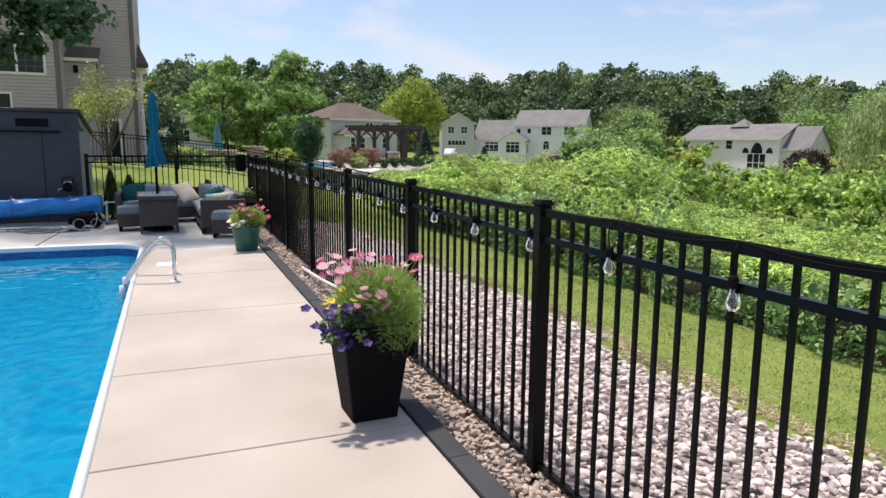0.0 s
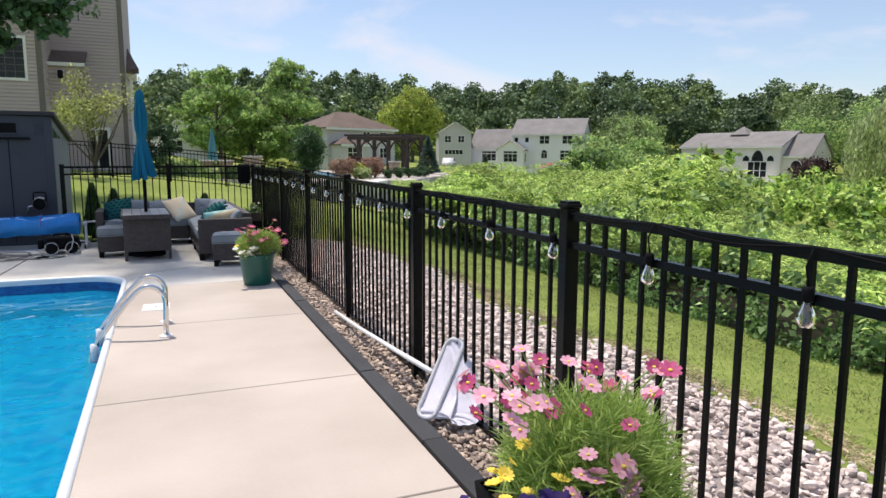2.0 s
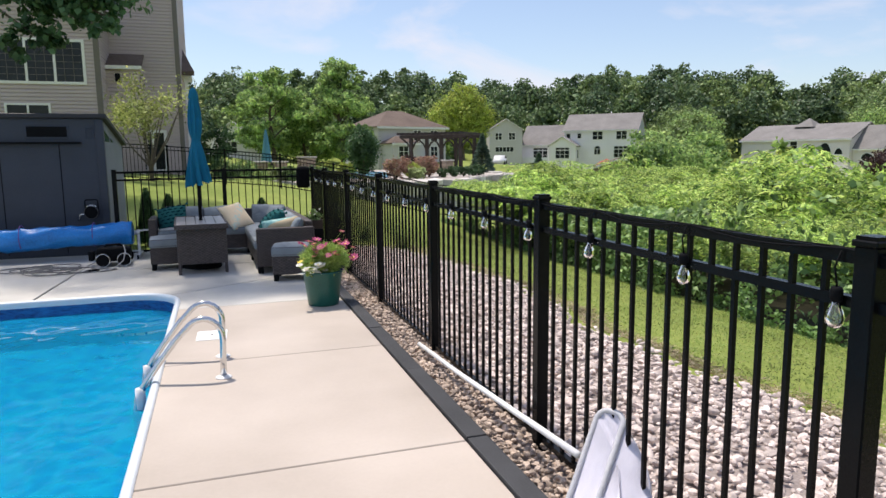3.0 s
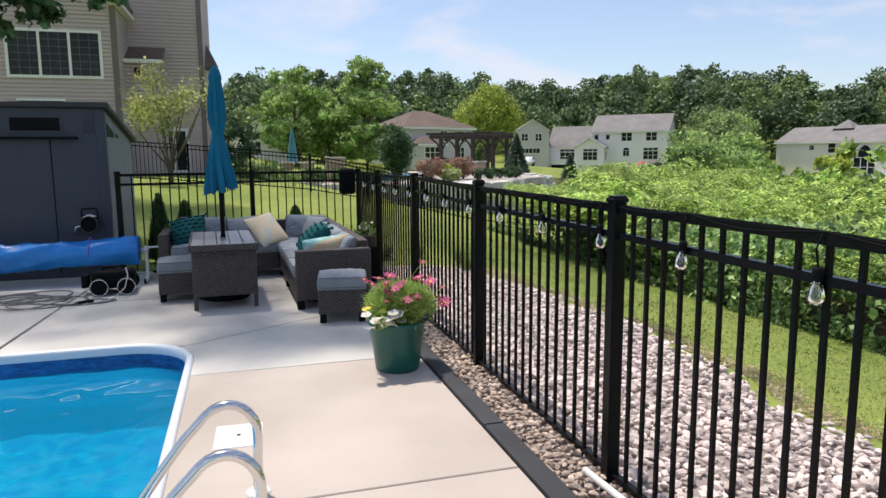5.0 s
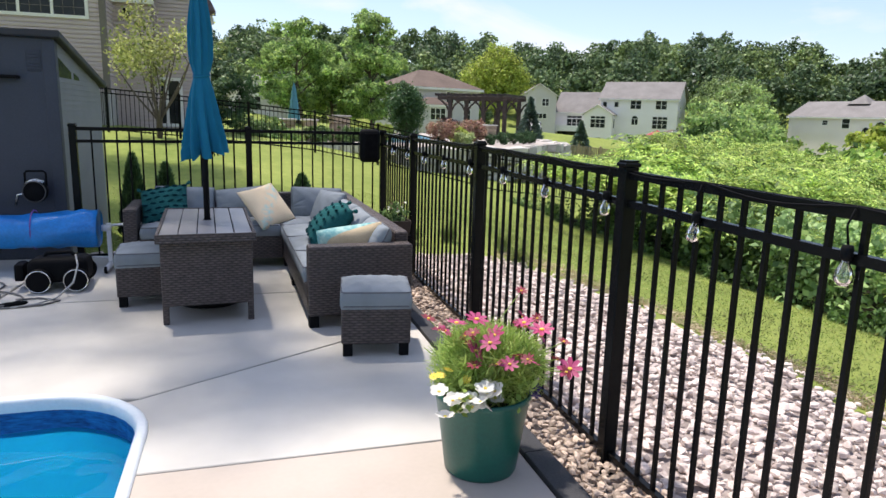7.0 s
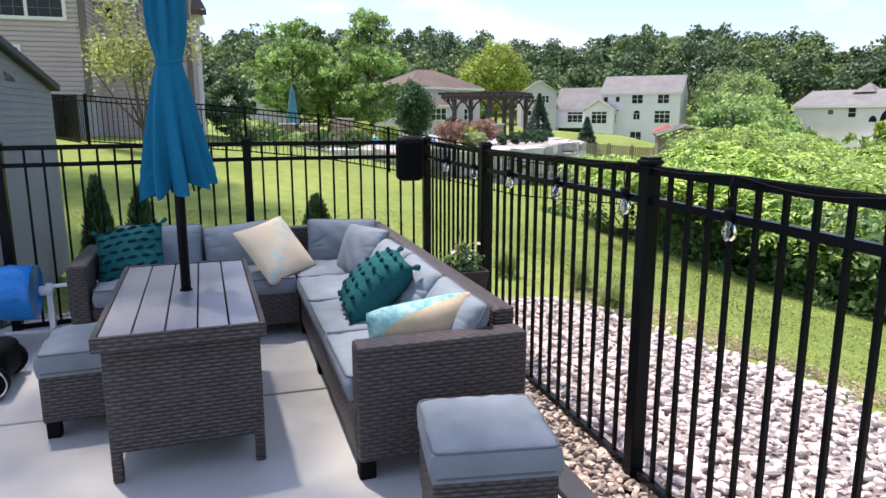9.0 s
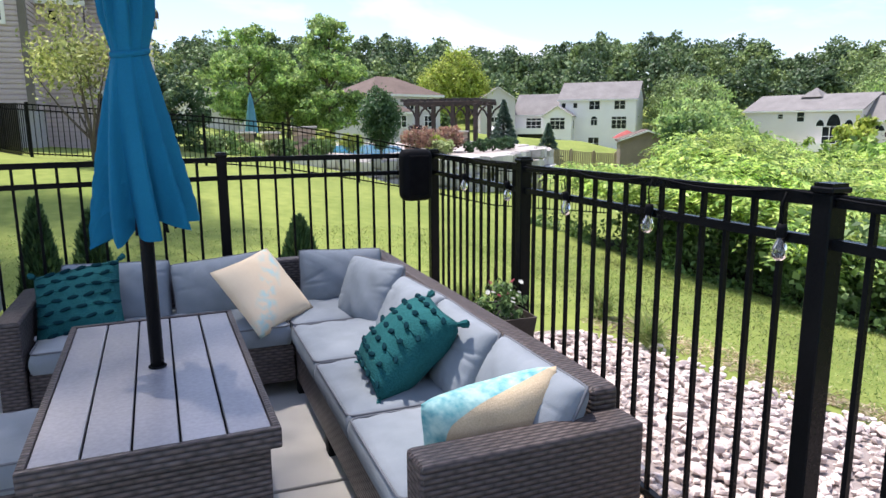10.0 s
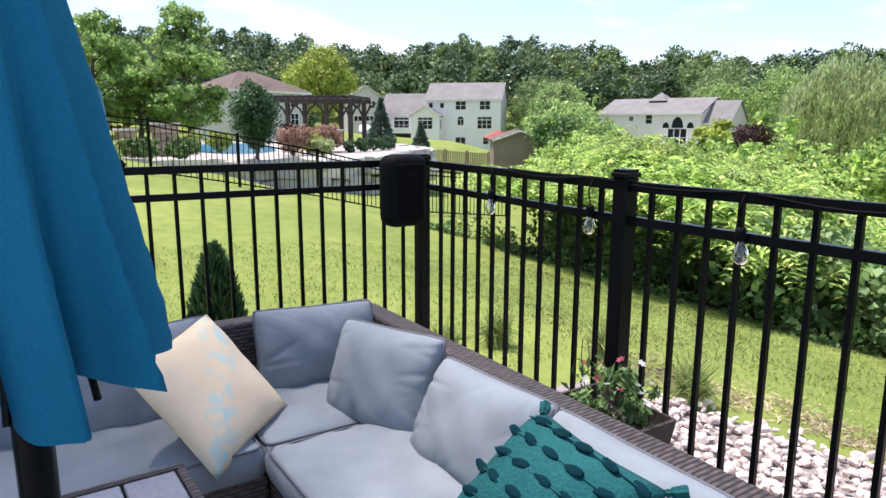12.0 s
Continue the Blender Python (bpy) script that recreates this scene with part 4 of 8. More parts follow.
def on_sofa(x, y, z=0.0, rx=0, ry=0, rz=0):
    return SOFA @ pose(x, y, z, rx, ry, rz)


sofa = thing("sectional_sofa", label="dark brown wicker corner sofa on the patio", category="sofa")
sofa.matrix_basis = SOFA
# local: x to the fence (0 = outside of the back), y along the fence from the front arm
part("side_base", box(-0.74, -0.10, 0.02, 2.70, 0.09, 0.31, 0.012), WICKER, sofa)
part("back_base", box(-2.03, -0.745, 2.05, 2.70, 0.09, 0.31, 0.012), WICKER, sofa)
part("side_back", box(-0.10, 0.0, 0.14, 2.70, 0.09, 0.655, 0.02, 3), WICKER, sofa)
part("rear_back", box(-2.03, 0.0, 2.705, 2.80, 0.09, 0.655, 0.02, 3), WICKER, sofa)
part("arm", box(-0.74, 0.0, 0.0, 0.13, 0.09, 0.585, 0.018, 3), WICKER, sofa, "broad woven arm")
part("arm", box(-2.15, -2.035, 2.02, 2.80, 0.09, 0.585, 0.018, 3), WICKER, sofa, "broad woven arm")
for x, y in ((-0.70, 0.06), (-0.06, 0.06), (-0.70, 1.30), (-0.06, 2.74), (-0.70, 2.09), (-2.09, 2.06), (-2.09, 2.74), (-1.40, 2.09)):
    part("leg", box(x - 0.035, x + 0.035, y - 0.035, y + 0.035, 0.0, 0.10, 0.006, 1), BLACK_PLASTIC, sofa)
seats = [(-0.765, -0.11, 0.135, 0.75), (-0.765, -0.11, 0.755, 1.39), (-0.765, -0.11, 1.395, 2.03), (-0.755, -0.11, 2.035, 2.69), (-1.39, -0.76, 2.03, 2.69), (-2.02, -1.395, 2.03, 2.69)]
for k, (x0, x1, y0, y1) in enumerate(seats):
    s = thing("seat_cushion", label="plump grey seat cushion with piped edges", category="cushion", group="sofa seat cushions")
    s.matrix_basis = on_sofa((x0 + x1) / 2, (y0 + y1) / 2, 0.306)
    part("cover", seat_cushion(x0, x1, y0, y1, 0.306, 0.42, 0, k), CUSHION, s, smooth=True)
    w, h = (x1 - x0) / 2 - 0.008, (y1 - y0) / 2 - 0.008
    part("piping", tube([(x, y, 0.107) for x, y in rounded(-w, w, -h, h, 0.03, 4)], 0.005, 6, True), PIPING, s, "", True)


def stand(centre, right, up):
    """The pose of a flat thing whose width runs along right and whose height along up."""
    r = Vector(right).normalized()
    u = Vector(up)
    u = (u - r * u.dot(r)).normalized()
    m = Matrix((r, u, r.cross(u))).transposed().to_4x4()
    m.translation = Vector(centre)
    return m


back_cushion(0.60, 0.365, 0.18, stand((0.968, 12.365, 0.530), (0.02, -1, 0), (0.50, 0, 1)), 1)
back_cushion(0.62, 0.365, 0.18, stand((0.955, 12.975, 0.530), (0.0, -1, 0), (0.52, 0, 1)), 2)
back_cushion(0.54, 0.365, 0.18, stand((0.930, 13.530, 0.532), (0.10, -1, 0), (0.52, 0, 1)), 3)
back_cushion(0.50, 0.39, 0.17, stand((0.855, 14.03, 0.555), (0.38, -1, 0.02), (0.34, 0.16, 1)), 4)
back_cushion(0.54, 0.36, 0.18, stand((0.790, 14.505, 0.552), (1, -0.02, -0.04), (0.02, 0.34, 1)), 5)
back_cushion(0.58, 0.385, 0.17, stand((0.075, 14.485, 0.548), (1, -0.05, 0.10), (-0.05, 0.42, 1)), 6)
back_cushion(0.58, 0.385, 0.17, stand((-0.500, 14.515, 0.552), (1, 0.02, -0.03), (0.02, 0.36, 1)), 7)


def throw_pillow(name, w, d, m, mat, seed, label, tufts=False):
    t = thing(name, label=label, category="pillow")
    t.matrix_basis = m
    part("cover", pillow_shape(w, w, d, seed, 0.5, 0.09, 18), mat, t, smooth=True)
    if tufts:
        for i in range(-3, 4):
            part("ridge", tube([(u * w / 14, i * w / 7.6, d / 2 * max(0, (1 - abs(u / 7) ** 2.4) * (1 - abs(i / 3.8) ** 2.4)) ** 0.5) for u in range(-6, 7)], 0.0026, 5), TEAL, t, "", True)
            for j in range(-2, 3):
                u, v = (j + 0.5 * (i % 2)) / 2.9, i / 3.8
                z = d / 2 * max(0, (1 - abs(u) ** 2.4) * (1 - abs(v) ** 2.4)) ** 0.5
                if abs(u) < 0.92:
                    bm = bmesh.new()
                    bmesh.ops.create_icosphere(bm, subdivisions=2, radius=1, matrix=pose(u * w / 2, v * w / 2, z + 0.002, 0, 0, 14 * math.sin(3 * i + j)) @ Matrix.Diagonal((0.030, 0.012, 0.006, 1)))
                    for q in bm.verts:
                        q.co.z += 0.0025 * math.sin(900 * q.co.x + i)
                    part("tuft", bm, TEAL_TUFT, t, "", True)
        for sx, sy in ((1, 1), (1, -1), (-1, 1), (-1, -1)):
            bm = lathe([(0.0, 0.0), (0.010, 0.004), (0.008, 0.012), (0.013, 0.018), (0.016, 0.045), (0.013, 0.050), (0.0, 0.048)], 12, lambda a, z: 1 + 0.12 * math.cos(6 * a))
            bm.transform(Matrix.Translation((sx * w * 0.46, sy * w * 0.46, 0)) @ Vector((sx, sy, -0.4)).to_track_quat("Z", "Y").to_matrix().to_4x4())
            part("tassel", bm, TEAL, t)
    return t


throw_pillow("throw_pillow", 0.46, 0.25, stand((0.745, 13.01, 0.575), (-0.05, -1, -0.02), (0.40, -0.04, 0.34)), TEAL, 21, "teal throw pillow with dark woven tufts and tassels", True)
throw_pillow("throw_pillow", 0.46, 0.17, stand((-0.67, 14.33, 0.565), (1, -0.10, 0.18), (-0.14, 0.85, 1)), TEAL, 22, "teal tufted throw pillow at the sofa's end", True)
e1, e2 = Vector((0.59, 0.16, -0.25)).normalized(), Vector((0.14, 0.46, 0.36)).normalized()
cream = throw_pillow("throw_pillow", 0.475, 0.13, stand((0.278, 14.19, 0.578), e1 - e2, e1 + e2), CREAM_PRINT, 23, "cream throw pillow with faded aqua print")
duo = thing("throw_pillow", label="tan woven pillow with an aqua printed face", category="pillow")
duo.matrix_basis = stand((0.80, 12.25, 0.535), (1, 0.02, 0.12), (-0.04, -0.24, 1))
shape = pillow_shape(0.50, 0.33, 0.20, 24, 0.5, 0.06, 24)
bmesh.ops.bisect_plane(shape, geom=shape.verts[:] + shape.edges[:] + shape.faces[:], dist=0.0001, plane_co=(0, 0, 0.022), plane_no=(0.20, -0.12, 1))
for keep_front in (True, False):
    half = shape.copy()
    bmesh.ops.delete(half, geom=[f for f in half.faces if (f.calc_center_median().dot(Vector((0.20, -0.12, 1))) > 0.022) == keep_front], context="FACES")
    if keep_front:
        part("printed_face", half, AQUA, duo, "aqua and white leaf print", True)
    else:
        part("woven_face", half, BURLAP, duo, "tan slub weave", True)
shape.free()


def ottoman(x, y, turn, w, d, label):
    t = thing("ottoman", x, y, 0, turn, label, "ottoman", "wicker ottomans")
    part("frame", box(-w / 2, w / 2, -d / 2, d / 2, 0.08, 0.31, 0.014), WICKER, t)
    for sx in (-1, 1):
        for sy in (-1, 1):
            part("leg", box(sx * (w / 2 - 0.04) - 0.03, sx * (w / 2 - 0.04) + 0.03, sy * (d / 2 - 0.04) - 0.03, sy * (d / 2 - 0.04) + 0.03, 0, 0.09, 0.005, 1), BLACK_PLASTIC, t)
    ob = part("cushion", seat_cushion(-w / 2 - 0.008, w / 2 + 0.008, -d / 2 - 0.008, d / 2 + 0.008, 0.305, 0.42, 0, 40), CUSHION, t, "grey piped cushion", True)
    ob.location = (0, 0, 0.305)
    part("piping", tube([(a, b, 0.412) for a, b in rounded(-w / 2, w / 2, -d / 2, d / 2, 0.03, 4)], 0.005, 6, True), PIPING, ob, "", True).location = (0, 0, -0.305)
    part("piping", tube([(a, b, 0.02) for a, b in rounded(-w / 2 - 0.004, w / 2 + 0.004, -d / 2 - 0.004, d / 2 + 0.004, 0.03, 4)], 0.005, 6, True), PIPING, ob, "", True)
    return t


ottoman(0.85, 11.56, -9, 0.43, 0.43, "brown wicker ottoman with grey cushion beside the sofa arm")
ottoman(-0.66, 13.02, 3, 0.46, 0.46, "brown wicker ottoman with grey cushion beside the table")

table = thing("patio_table", -0.228, 12.88, 0, 2.6, "brown wicker table with grey plank top", "table")
W, D, H = 0.66, 1.36, 0.65
for k in range(5):
    x0 = -W / 2 + 0.022 + k * (W - 0.044) / 5
    part("plank", box(x0 + 0.0035, x0 + (W - 0.044) / 5 - 0.0035, -D / 2 + 0.022, D / 2 - 0.022, H - 0.022, H - 0.002, 0.003, 1), SLAT, table, "grey composite plank")
part("under_top", box(-W / 2 + 0.03, W / 2 - 0.03, -D / 2 + 0.03, D / 2 - 0.03, H - 0.045, H - 0.024), BLACK_PLASTIC, table)
for x0, x1, y0, y1 in ((-W / 2, W / 2, -D / 2, -D / 2 + 0.024), (-W / 2, W / 2, D / 2 - 0.024, D / 2), (-W / 2, -W / 2 + 0.024, -D / 2 + 0.024, D / 2 - 0.024), (W / 2 - 0.024, W / 2, -D / 2 + 0.024, D / 2 - 0.024)):
    part("apron", box(x0, x1, y0, y1, H - 0.06, H + 0.004, 0.008), WICKER, table, "woven rim")
bx, by = W / 2 - 0.045, D / 2 - 0.10
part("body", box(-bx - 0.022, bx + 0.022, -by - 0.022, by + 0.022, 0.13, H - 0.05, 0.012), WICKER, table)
for sx in (-1, 1):
    for sy in (-1, 1):
        part("leg", box(sx * bx - 0.021, sx * bx + 0.021, sy * by - 0.021, sy * by + 0.021, 0.0, 0.14, 0.006, 1), WICKER, table)

umbrella = thing("patio_umbrella", -0.220, 12.89, 0, 0, "closed teal-blue canvas umbrella in the table", "umbrella")
part("base", lathe([(0.0, 0.0), (0.245, 0.0), (0.25, 0.02), (0.235, 0.06), (0.06, 0.075), (0.05, 0.12), (0.0, 0.12)], 28), BLACK_PLASTIC, umbrella, "round black base", True)
part("pole", tube([(0, 0, 0.1), (0, 0, 2.40)], 0.0235, 16), BLACK_METAL, umbrella, "", True)
part("collar", lathe([(0.026, H - 0.004), (0.031, H), (0.031, H + 0.004), (0.025, H + 0.006)], 18), BLACK_PLASTIC, umbrella)


def folds(depth, n, twist):
    def f(a, z):
        return 1 + depth(z) * (0.7 * (2 * abs(math.sin(n * a / 2 + twist * z)) - 1) + 0.35 * math.cos((n + 3) * a + 1.3 - 0.8 * z))
    return f


UMB_Z = [1.12, 1.16, 1.22, 1.30, 1.42, 1.54, 1.64, 1.70, 1.735, 1.77, 1.84, 1.95, 2.08, 2.20, 2.27, 2.285, 2.33, 2.39, 2.425, 2.43]
UMB_R = [0.128, 0.134, 0.132, 0.124, 0.110, 0.094, 0.077, 0.062, 0.055, 0.062, 0.075, 0.081, 0.077, 0.066, 0.057, 0.066, 0.060, 0.045, 0.020, 0.001]


def furled(sides=150, courses=64, inset=0.0):
    """A tied canopy: nine flaps of uneven width, each lapping over the next, slack below the tie."""
    edges = [0.0, 0.09, 0.22, 0.31, 0.45, 0.54, 0.66, 0.79, 0.88, 1.0]
    sink = [0.0, 0.02, -0.02, 0.03, 0.01, -0.03, 0.025, 0.0, 0.02]
    bm, rings = bmesh.new(), []
    for i in range(courses + 1):
        z = 1.15 + (2.43 - 1.15) * i / courses
        slack = max(0.0, (1.70 - z) / 0.58) if z < 1.735 else 0.40 * min(1.0, (z - 1.735) / 0.12) * min(1.0, max(0.0, (2.40 - z) / 0.3))
        ring = []
        for k in range(sides):
            a = k * math.tau / sides
            turn = (k / sides + 0.05 * (z - 1.7) + 0.012 * math.sin(5 * z)) % 1.0
            j = max(q for q in range(9) if edges[q] <= turn)
            u = (turn - edges[j]) / (edges[j + 1] - edges[j])
            lap = (u ** 1.4 if u < 0.86 else 0.81 * (1 - (u - 0.86) / 0.14) ** 0.8) - 0.42
            soft = 0.30 * math.sin(2 * math.pi * u * 1.5 + j * 1.7) * slack
            r = float(np.interp(z, UMB_Z, UMB_R)) * (1 + (0.08 + 0.85 * slack) * lap + 0.24 * slack * soft) - inset
            drop = max(0.0, (1.46 - z) / 0.34) ** 1.4 * (0.040 * math.cos(a - 3.6) + 0.075 * (lap - 0.1) + sink[j] * math.sin(math.pi * min(1.0, u / 0.86)))
            ring.append(bm.verts.new((max(r, 0.0005) * math.cos(a), max(r, 0.0005) * math.sin(a), z - drop)))
        rings.append(ring)
    for r0, r1 in zip(rings, rings[1:]):
        for k in range(sides):
            bm.faces.new((r0[k], r0[(k + 1) % sides], r1[(k + 1) % sides], r1[k]))
    return bm


part("canopy", furled(), CANVAS, umbrella, "furled canvas in deep folds", True)
lining = furled(72, 24, 0.006)
bmesh.ops.delete(lining, geom=[v for v in lining.verts if v.co.z > 1.6], context="VERTS")
part("lining", lining, CANVAS, umbrella, "", True)
strap = tube([(0.0575 * math.cos(k * math.tau / 36), 0.0575 * math.sin(k * math.tau / 36), 1.736 + 0.008 * math.sin(k * math.tau / 36 + 0.6)) for k in range(36)], 0.0065, 8, True)
for v in strap.verts:
    v.co.z = 1.736 + (v.co.z - 1.736) * 1.6
part("tie_strap", strap, CANVAS, umbrella, "", True)
for k in range(6):
    a = k * math.tau / 6 + 0.3
    part("rib", tube([(0.026 * math.cos(a), 0.026 * math.sin(a), 1.5), (0.10 * math.cos(a), 0.10 * math.sin(a), 1.14)], 0.005, 5), BLACK_METAL, umbrella)


# ---------- shed, cover reel, robot ----------
def lap_wall(length, z0, z1, pitch, proud=0.012, top=None, cove=0.0):
    """Lapped boards on a wall along +x that faces -y; top(z) gives the two ends of a course."""
    bm = bmesh.new()
    n = max(1, round((z1 - z0) / pitch))
    h = (z1 - z0) / n
    last = None
    for k in range(n):
        a, b = z0 + k * h, z0 + (k + 1) * h
        x0, x1 = top(a) if top else (0.0, length)
        t0, t1 = top(b) if top else (0.0, length)
        if t1 - t0 < 0.02:
            t0, t1 = t0 - 0.01, t1 + 0.01
        back = last or [bm.verts.new((x0, 0, a)), bm.verts.new((x1, 0, a))]
        lip = [bm.verts.new((x0, -proud, a)), bm.verts.new((x1, -proud, a))]
        last = [bm.verts.new((t0, 0, b)), bm.verts.new((t1, 0, b))]
        bm.faces.new((back[0], back[1], lip[1], lip[0]))
        if cove:
            f = 1 - cove
            brow = [bm.verts.new((x0 + (t0 - x0) * f, -proud, a + h * f)), bm.verts.new((x1 + (t1 - x1) * f, -proud, a + h * f))]
            bm.faces.new((lip[0], lip[1], brow[1], brow[0]))
            lip = brow
        bm.faces.new((lip[0], lip[1], last[1], last[0]))
    return bm


shed = thing("garden_shed", -1.62, 14.78, 0, 0, "slate-blue resin shed with slit windows and sloping roof", "shed")
SW, SD, SH, SB = 2.6, 2.1, 2.10, 1.74      # width, depth, front and back height of the walls
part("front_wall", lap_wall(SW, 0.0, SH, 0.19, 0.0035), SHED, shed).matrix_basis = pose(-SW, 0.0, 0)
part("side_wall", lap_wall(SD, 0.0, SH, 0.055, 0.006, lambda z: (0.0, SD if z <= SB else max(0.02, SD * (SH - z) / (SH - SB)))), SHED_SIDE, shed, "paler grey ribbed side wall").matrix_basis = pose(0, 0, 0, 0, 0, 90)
part("back_wall", box(-SW, -0.06, SD - 0.05, SD, 0, SB), SHED, shed)
part("far_wall", box(-SW, -SW + 0.05, 0.055, SD - 0.055, 0, SB), SHED, shed)
part("corner_post", box(-0.10, 0.012, -0.012, 0.09, 0.0, SH - 0.01, 0.008), SHED, shed)
roof_bm = box(-SW - 0.08, 0.07, -0.07, math.hypot(SD, SH - SB) + 0.08, 0, 0.07, 0.01, 1)
part("roof", roof_bm, surface("dark_shed_roof", (0.012, 0.013, 0.016), (0.024, 0.026, 0.030), 3, 60, 0.6), shed, "dark sloping roof").matrix_basis = pose(0, 0, SH, -math.degrees(math.atan2(SH - SB, SD)), 0, 0)
for x0, x1 in ((-1.06, -0.46), (-2.0, -1.4)):
    w = part("window", box(x0, x1, -0.012, 0.006, 1.80, 2.0, 0.004, 1), SHED, shed)
    part("pane", box(x0 + 0.03, x1 - 0.03, -0.016, -0.010, 1.83, 1.985, 0.0), BLACK_PLASTIC, w, "dark slit pane")
part("drip_ledge", box(-2.1, -0.30, -0.10, 0.01, 1.725, 1.755, 0.005, 1), BLACK_PLASTIC, shed, "black door canopy")
vent = part("vent", box(-0.235, -0.115, -0.012, 0.002, 1.80, 1.99, 0.004, 1), SHED, shed)
for k in range(6):
    part("louvre", box(-0.222, -0.128, -0.02, -0.008, 1.815 + k * 0.028, 1.832 + k * 0.028, 0.003, 1), SHED, vent)
for x in (-0.62, -1.42):
    part("door_gap", box(x, x + 0.012, -0.006, 0.004, 0.05, 1.72), BLACK_PLASTIC, shed)
side_win = part("side_window", outline([(0.10, 1.76), (0.62, 1.76), (0.62, 1.83), (0.10, 1.95)], -0.004, 0.006), DARK_GLASS, shed, "wedge-shaped side window")
side_win.matrix_basis = Matrix(((0, 0, 1, 0.0), (1, 0, 0, 0.0), (0, 1, 0, 0.0), (0, 0, 0, 1)))
side_win2 = part("side_window", outline([(0.74, 1.76), (0.98, 1.76), (0.98, 1.79), (0.74, 1.83)], -0.004, 0.006), DARK_GLASS, shed)
side_win2.matrix_basis = side_win.matrix_basis

CHARCOAL = surface("charcoal_plastic", (0.03, 0.03, 0.032), (0.06, 0.06, 0.065), 5, 80, 0.5)
flood = thing("work_light", -1.84, 14.68, 0.68, 0, "round black work light with a carrying handle on the shed", "lamp")
housing = part("housing", lathe([(0.0, -0.06), (0.085, -0.055), (0.105, -0.02), (0.105, 0.03), (0.09, 0.055), (0.0, 0.065)], 24), BLACK_PLASTIC, flood, smooth=True)
housing.matrix_basis = pose(0, -0.02, 0, 78, 0, 0)
ring = part("bezel", tube([(0.098 * math.cos(a * math.tau / 24), -0.085, 0.098 * math.sin(a * math.tau / 24)) for a in range(24)], 0.006, 8, True), CHARCOAL, flood, "dark grey bezel", True)
for k in range(4):
    part("cooling_fin", tube([(-0.075, -0.01 - 0.02 * k, 0.095 - 0.004 * k), (0.0, -0.01 - 0.02 * k, 0.118 - 0.004 * k), (0.075, -0.01 - 0.02 * k, 0.095 - 0.004 * k)], 0.005, 6), STEEL, flood, "", True)
part("handle", tube([(-0.09, 0, 0.05), (-0.09, 0, 0.17), (-0.07, 0, 0.19), (0.07, 0, 0.19), (0.09, 0, 0.17), (0.09, 0, 0.05)], 0.010, 8), BLACK_PLASTIC, flood, "", True)
part("arm", tube([(-0.08, 0.02, -0.02), (-0.17, 0.03, -0.04), (-0.20, 0.05, -0.14)], 0.013, 8), STEEL, flood, "", True)
part("wall_plate", box(-0.06, 0.06, 0.03, 0.10, -0.07, 0.07, 0.006, 1), BLACK_PLASTIC, flood)

reel = thing("cover_reel", -1.22, 14.27, 0, 0, "blue bubble pool cover rolled on a white reel", "pool cover")
rr = np.random.default_rng(5)
roll_bm = bmesh.new()
rings = []
for k in range(46):
    x = -0.02 - k * 0.07
    sag = -0.0019 * k + 0.006 * math.sin(k * 0.55)
    ring = []
    for j in range(26):
        a = j * math.tau / 26
        r = 0.170 - 0.0009 * k + 0.014 * math.sin(2 * a + k * 0.21) + 0.009 * math.sin(5 * a - k * 0.65) + 0.006 * math.sin(3 * a + k * 1.3) + 0.006 * rr.normal()
        ring.append(roll_bm.verts.new((x, r * math.cos(a), 0.375 + sag + r * math.sin(a))))
    rings.append(ring)
for r0, r1 in zip(rings, rings[1:]):
    for j in range(26):
        roll_bm.faces.new((r0[j], r1[j], r1[(j + 1) % 26], r0[(j + 1) % 26]))
roll_bm.faces.new(rings[0][::-1]), roll_bm.faces.new(rings[-1])
part("rolled_cover", roll_bm, COVER, reel, "loosely rolled blue bubble sheet", True)
for k, x in enumerate((-0.55, -1.5)):
    part("tie", tube([(x, 0.178 * math.cos(a * math.tau / 20), 0.372 + 0.178 * math.sin(a * math.tau / 20)) for a in range(20)], 0.006, 6, True), surface("strap_purple", (0.12, 0.05, 0.22), (0.2, 0.09, 0.34), 8, 60, 0.8), reel)
part("axle", tube([(0.0, 0, 0.375), (0.08, 0, 0.375)], 0.032, 12), WHITE_PLASTIC, reel, "", True)
part("stand", outline([(0.04, -0.02), (0.075, -0.02), (0.075, 0.02), (0.04, 0.02)], 0.03, 0.42), WHITE_PLASTIC, reel, "white upright")
part("foot_bar", tube([(0.06, -0.28, 0.035), (0.06, 0.30, 0.035)], 0.026, 10), WHITE_PLASTIC, reel, "", True)
part("cross_bar", tube([(0.04, 0.02, 0.09), (-0.24, 0.03, 0.10)], 0.012, 8), WHITE_PLASTIC, reel, "", True)
part("crank_handle", tube([(0.07, 0, 0.40), (0.15, 0, 0.405), (0.24, 0, 0.41), (0.36, 0.0, 0.41)], [0.014, 0.012, 0.017, 0.016], 10), WHITE_PLASTIC, reel, "white crank handle", True)
part("caster", lathe([(0.0, -0.012), (0.03, -0.012), (0.033, 0), (0.03, 0.012), (0.0, 0.012)], 14), BLACK_PLASTIC, reel).matrix_basis = pose(0.06, -0.28, 0.033, 0, 90, 0)
part("caster", lathe([(0.0, -0.012), (0.03, -0.012), (0.033, 0), (0.03, 0.012), (0.0, 0.012)], 14), BLACK_PLASTIC, reel).matrix_basis = pose(0.06, 0.30, 0.033, 0, 90, 0)

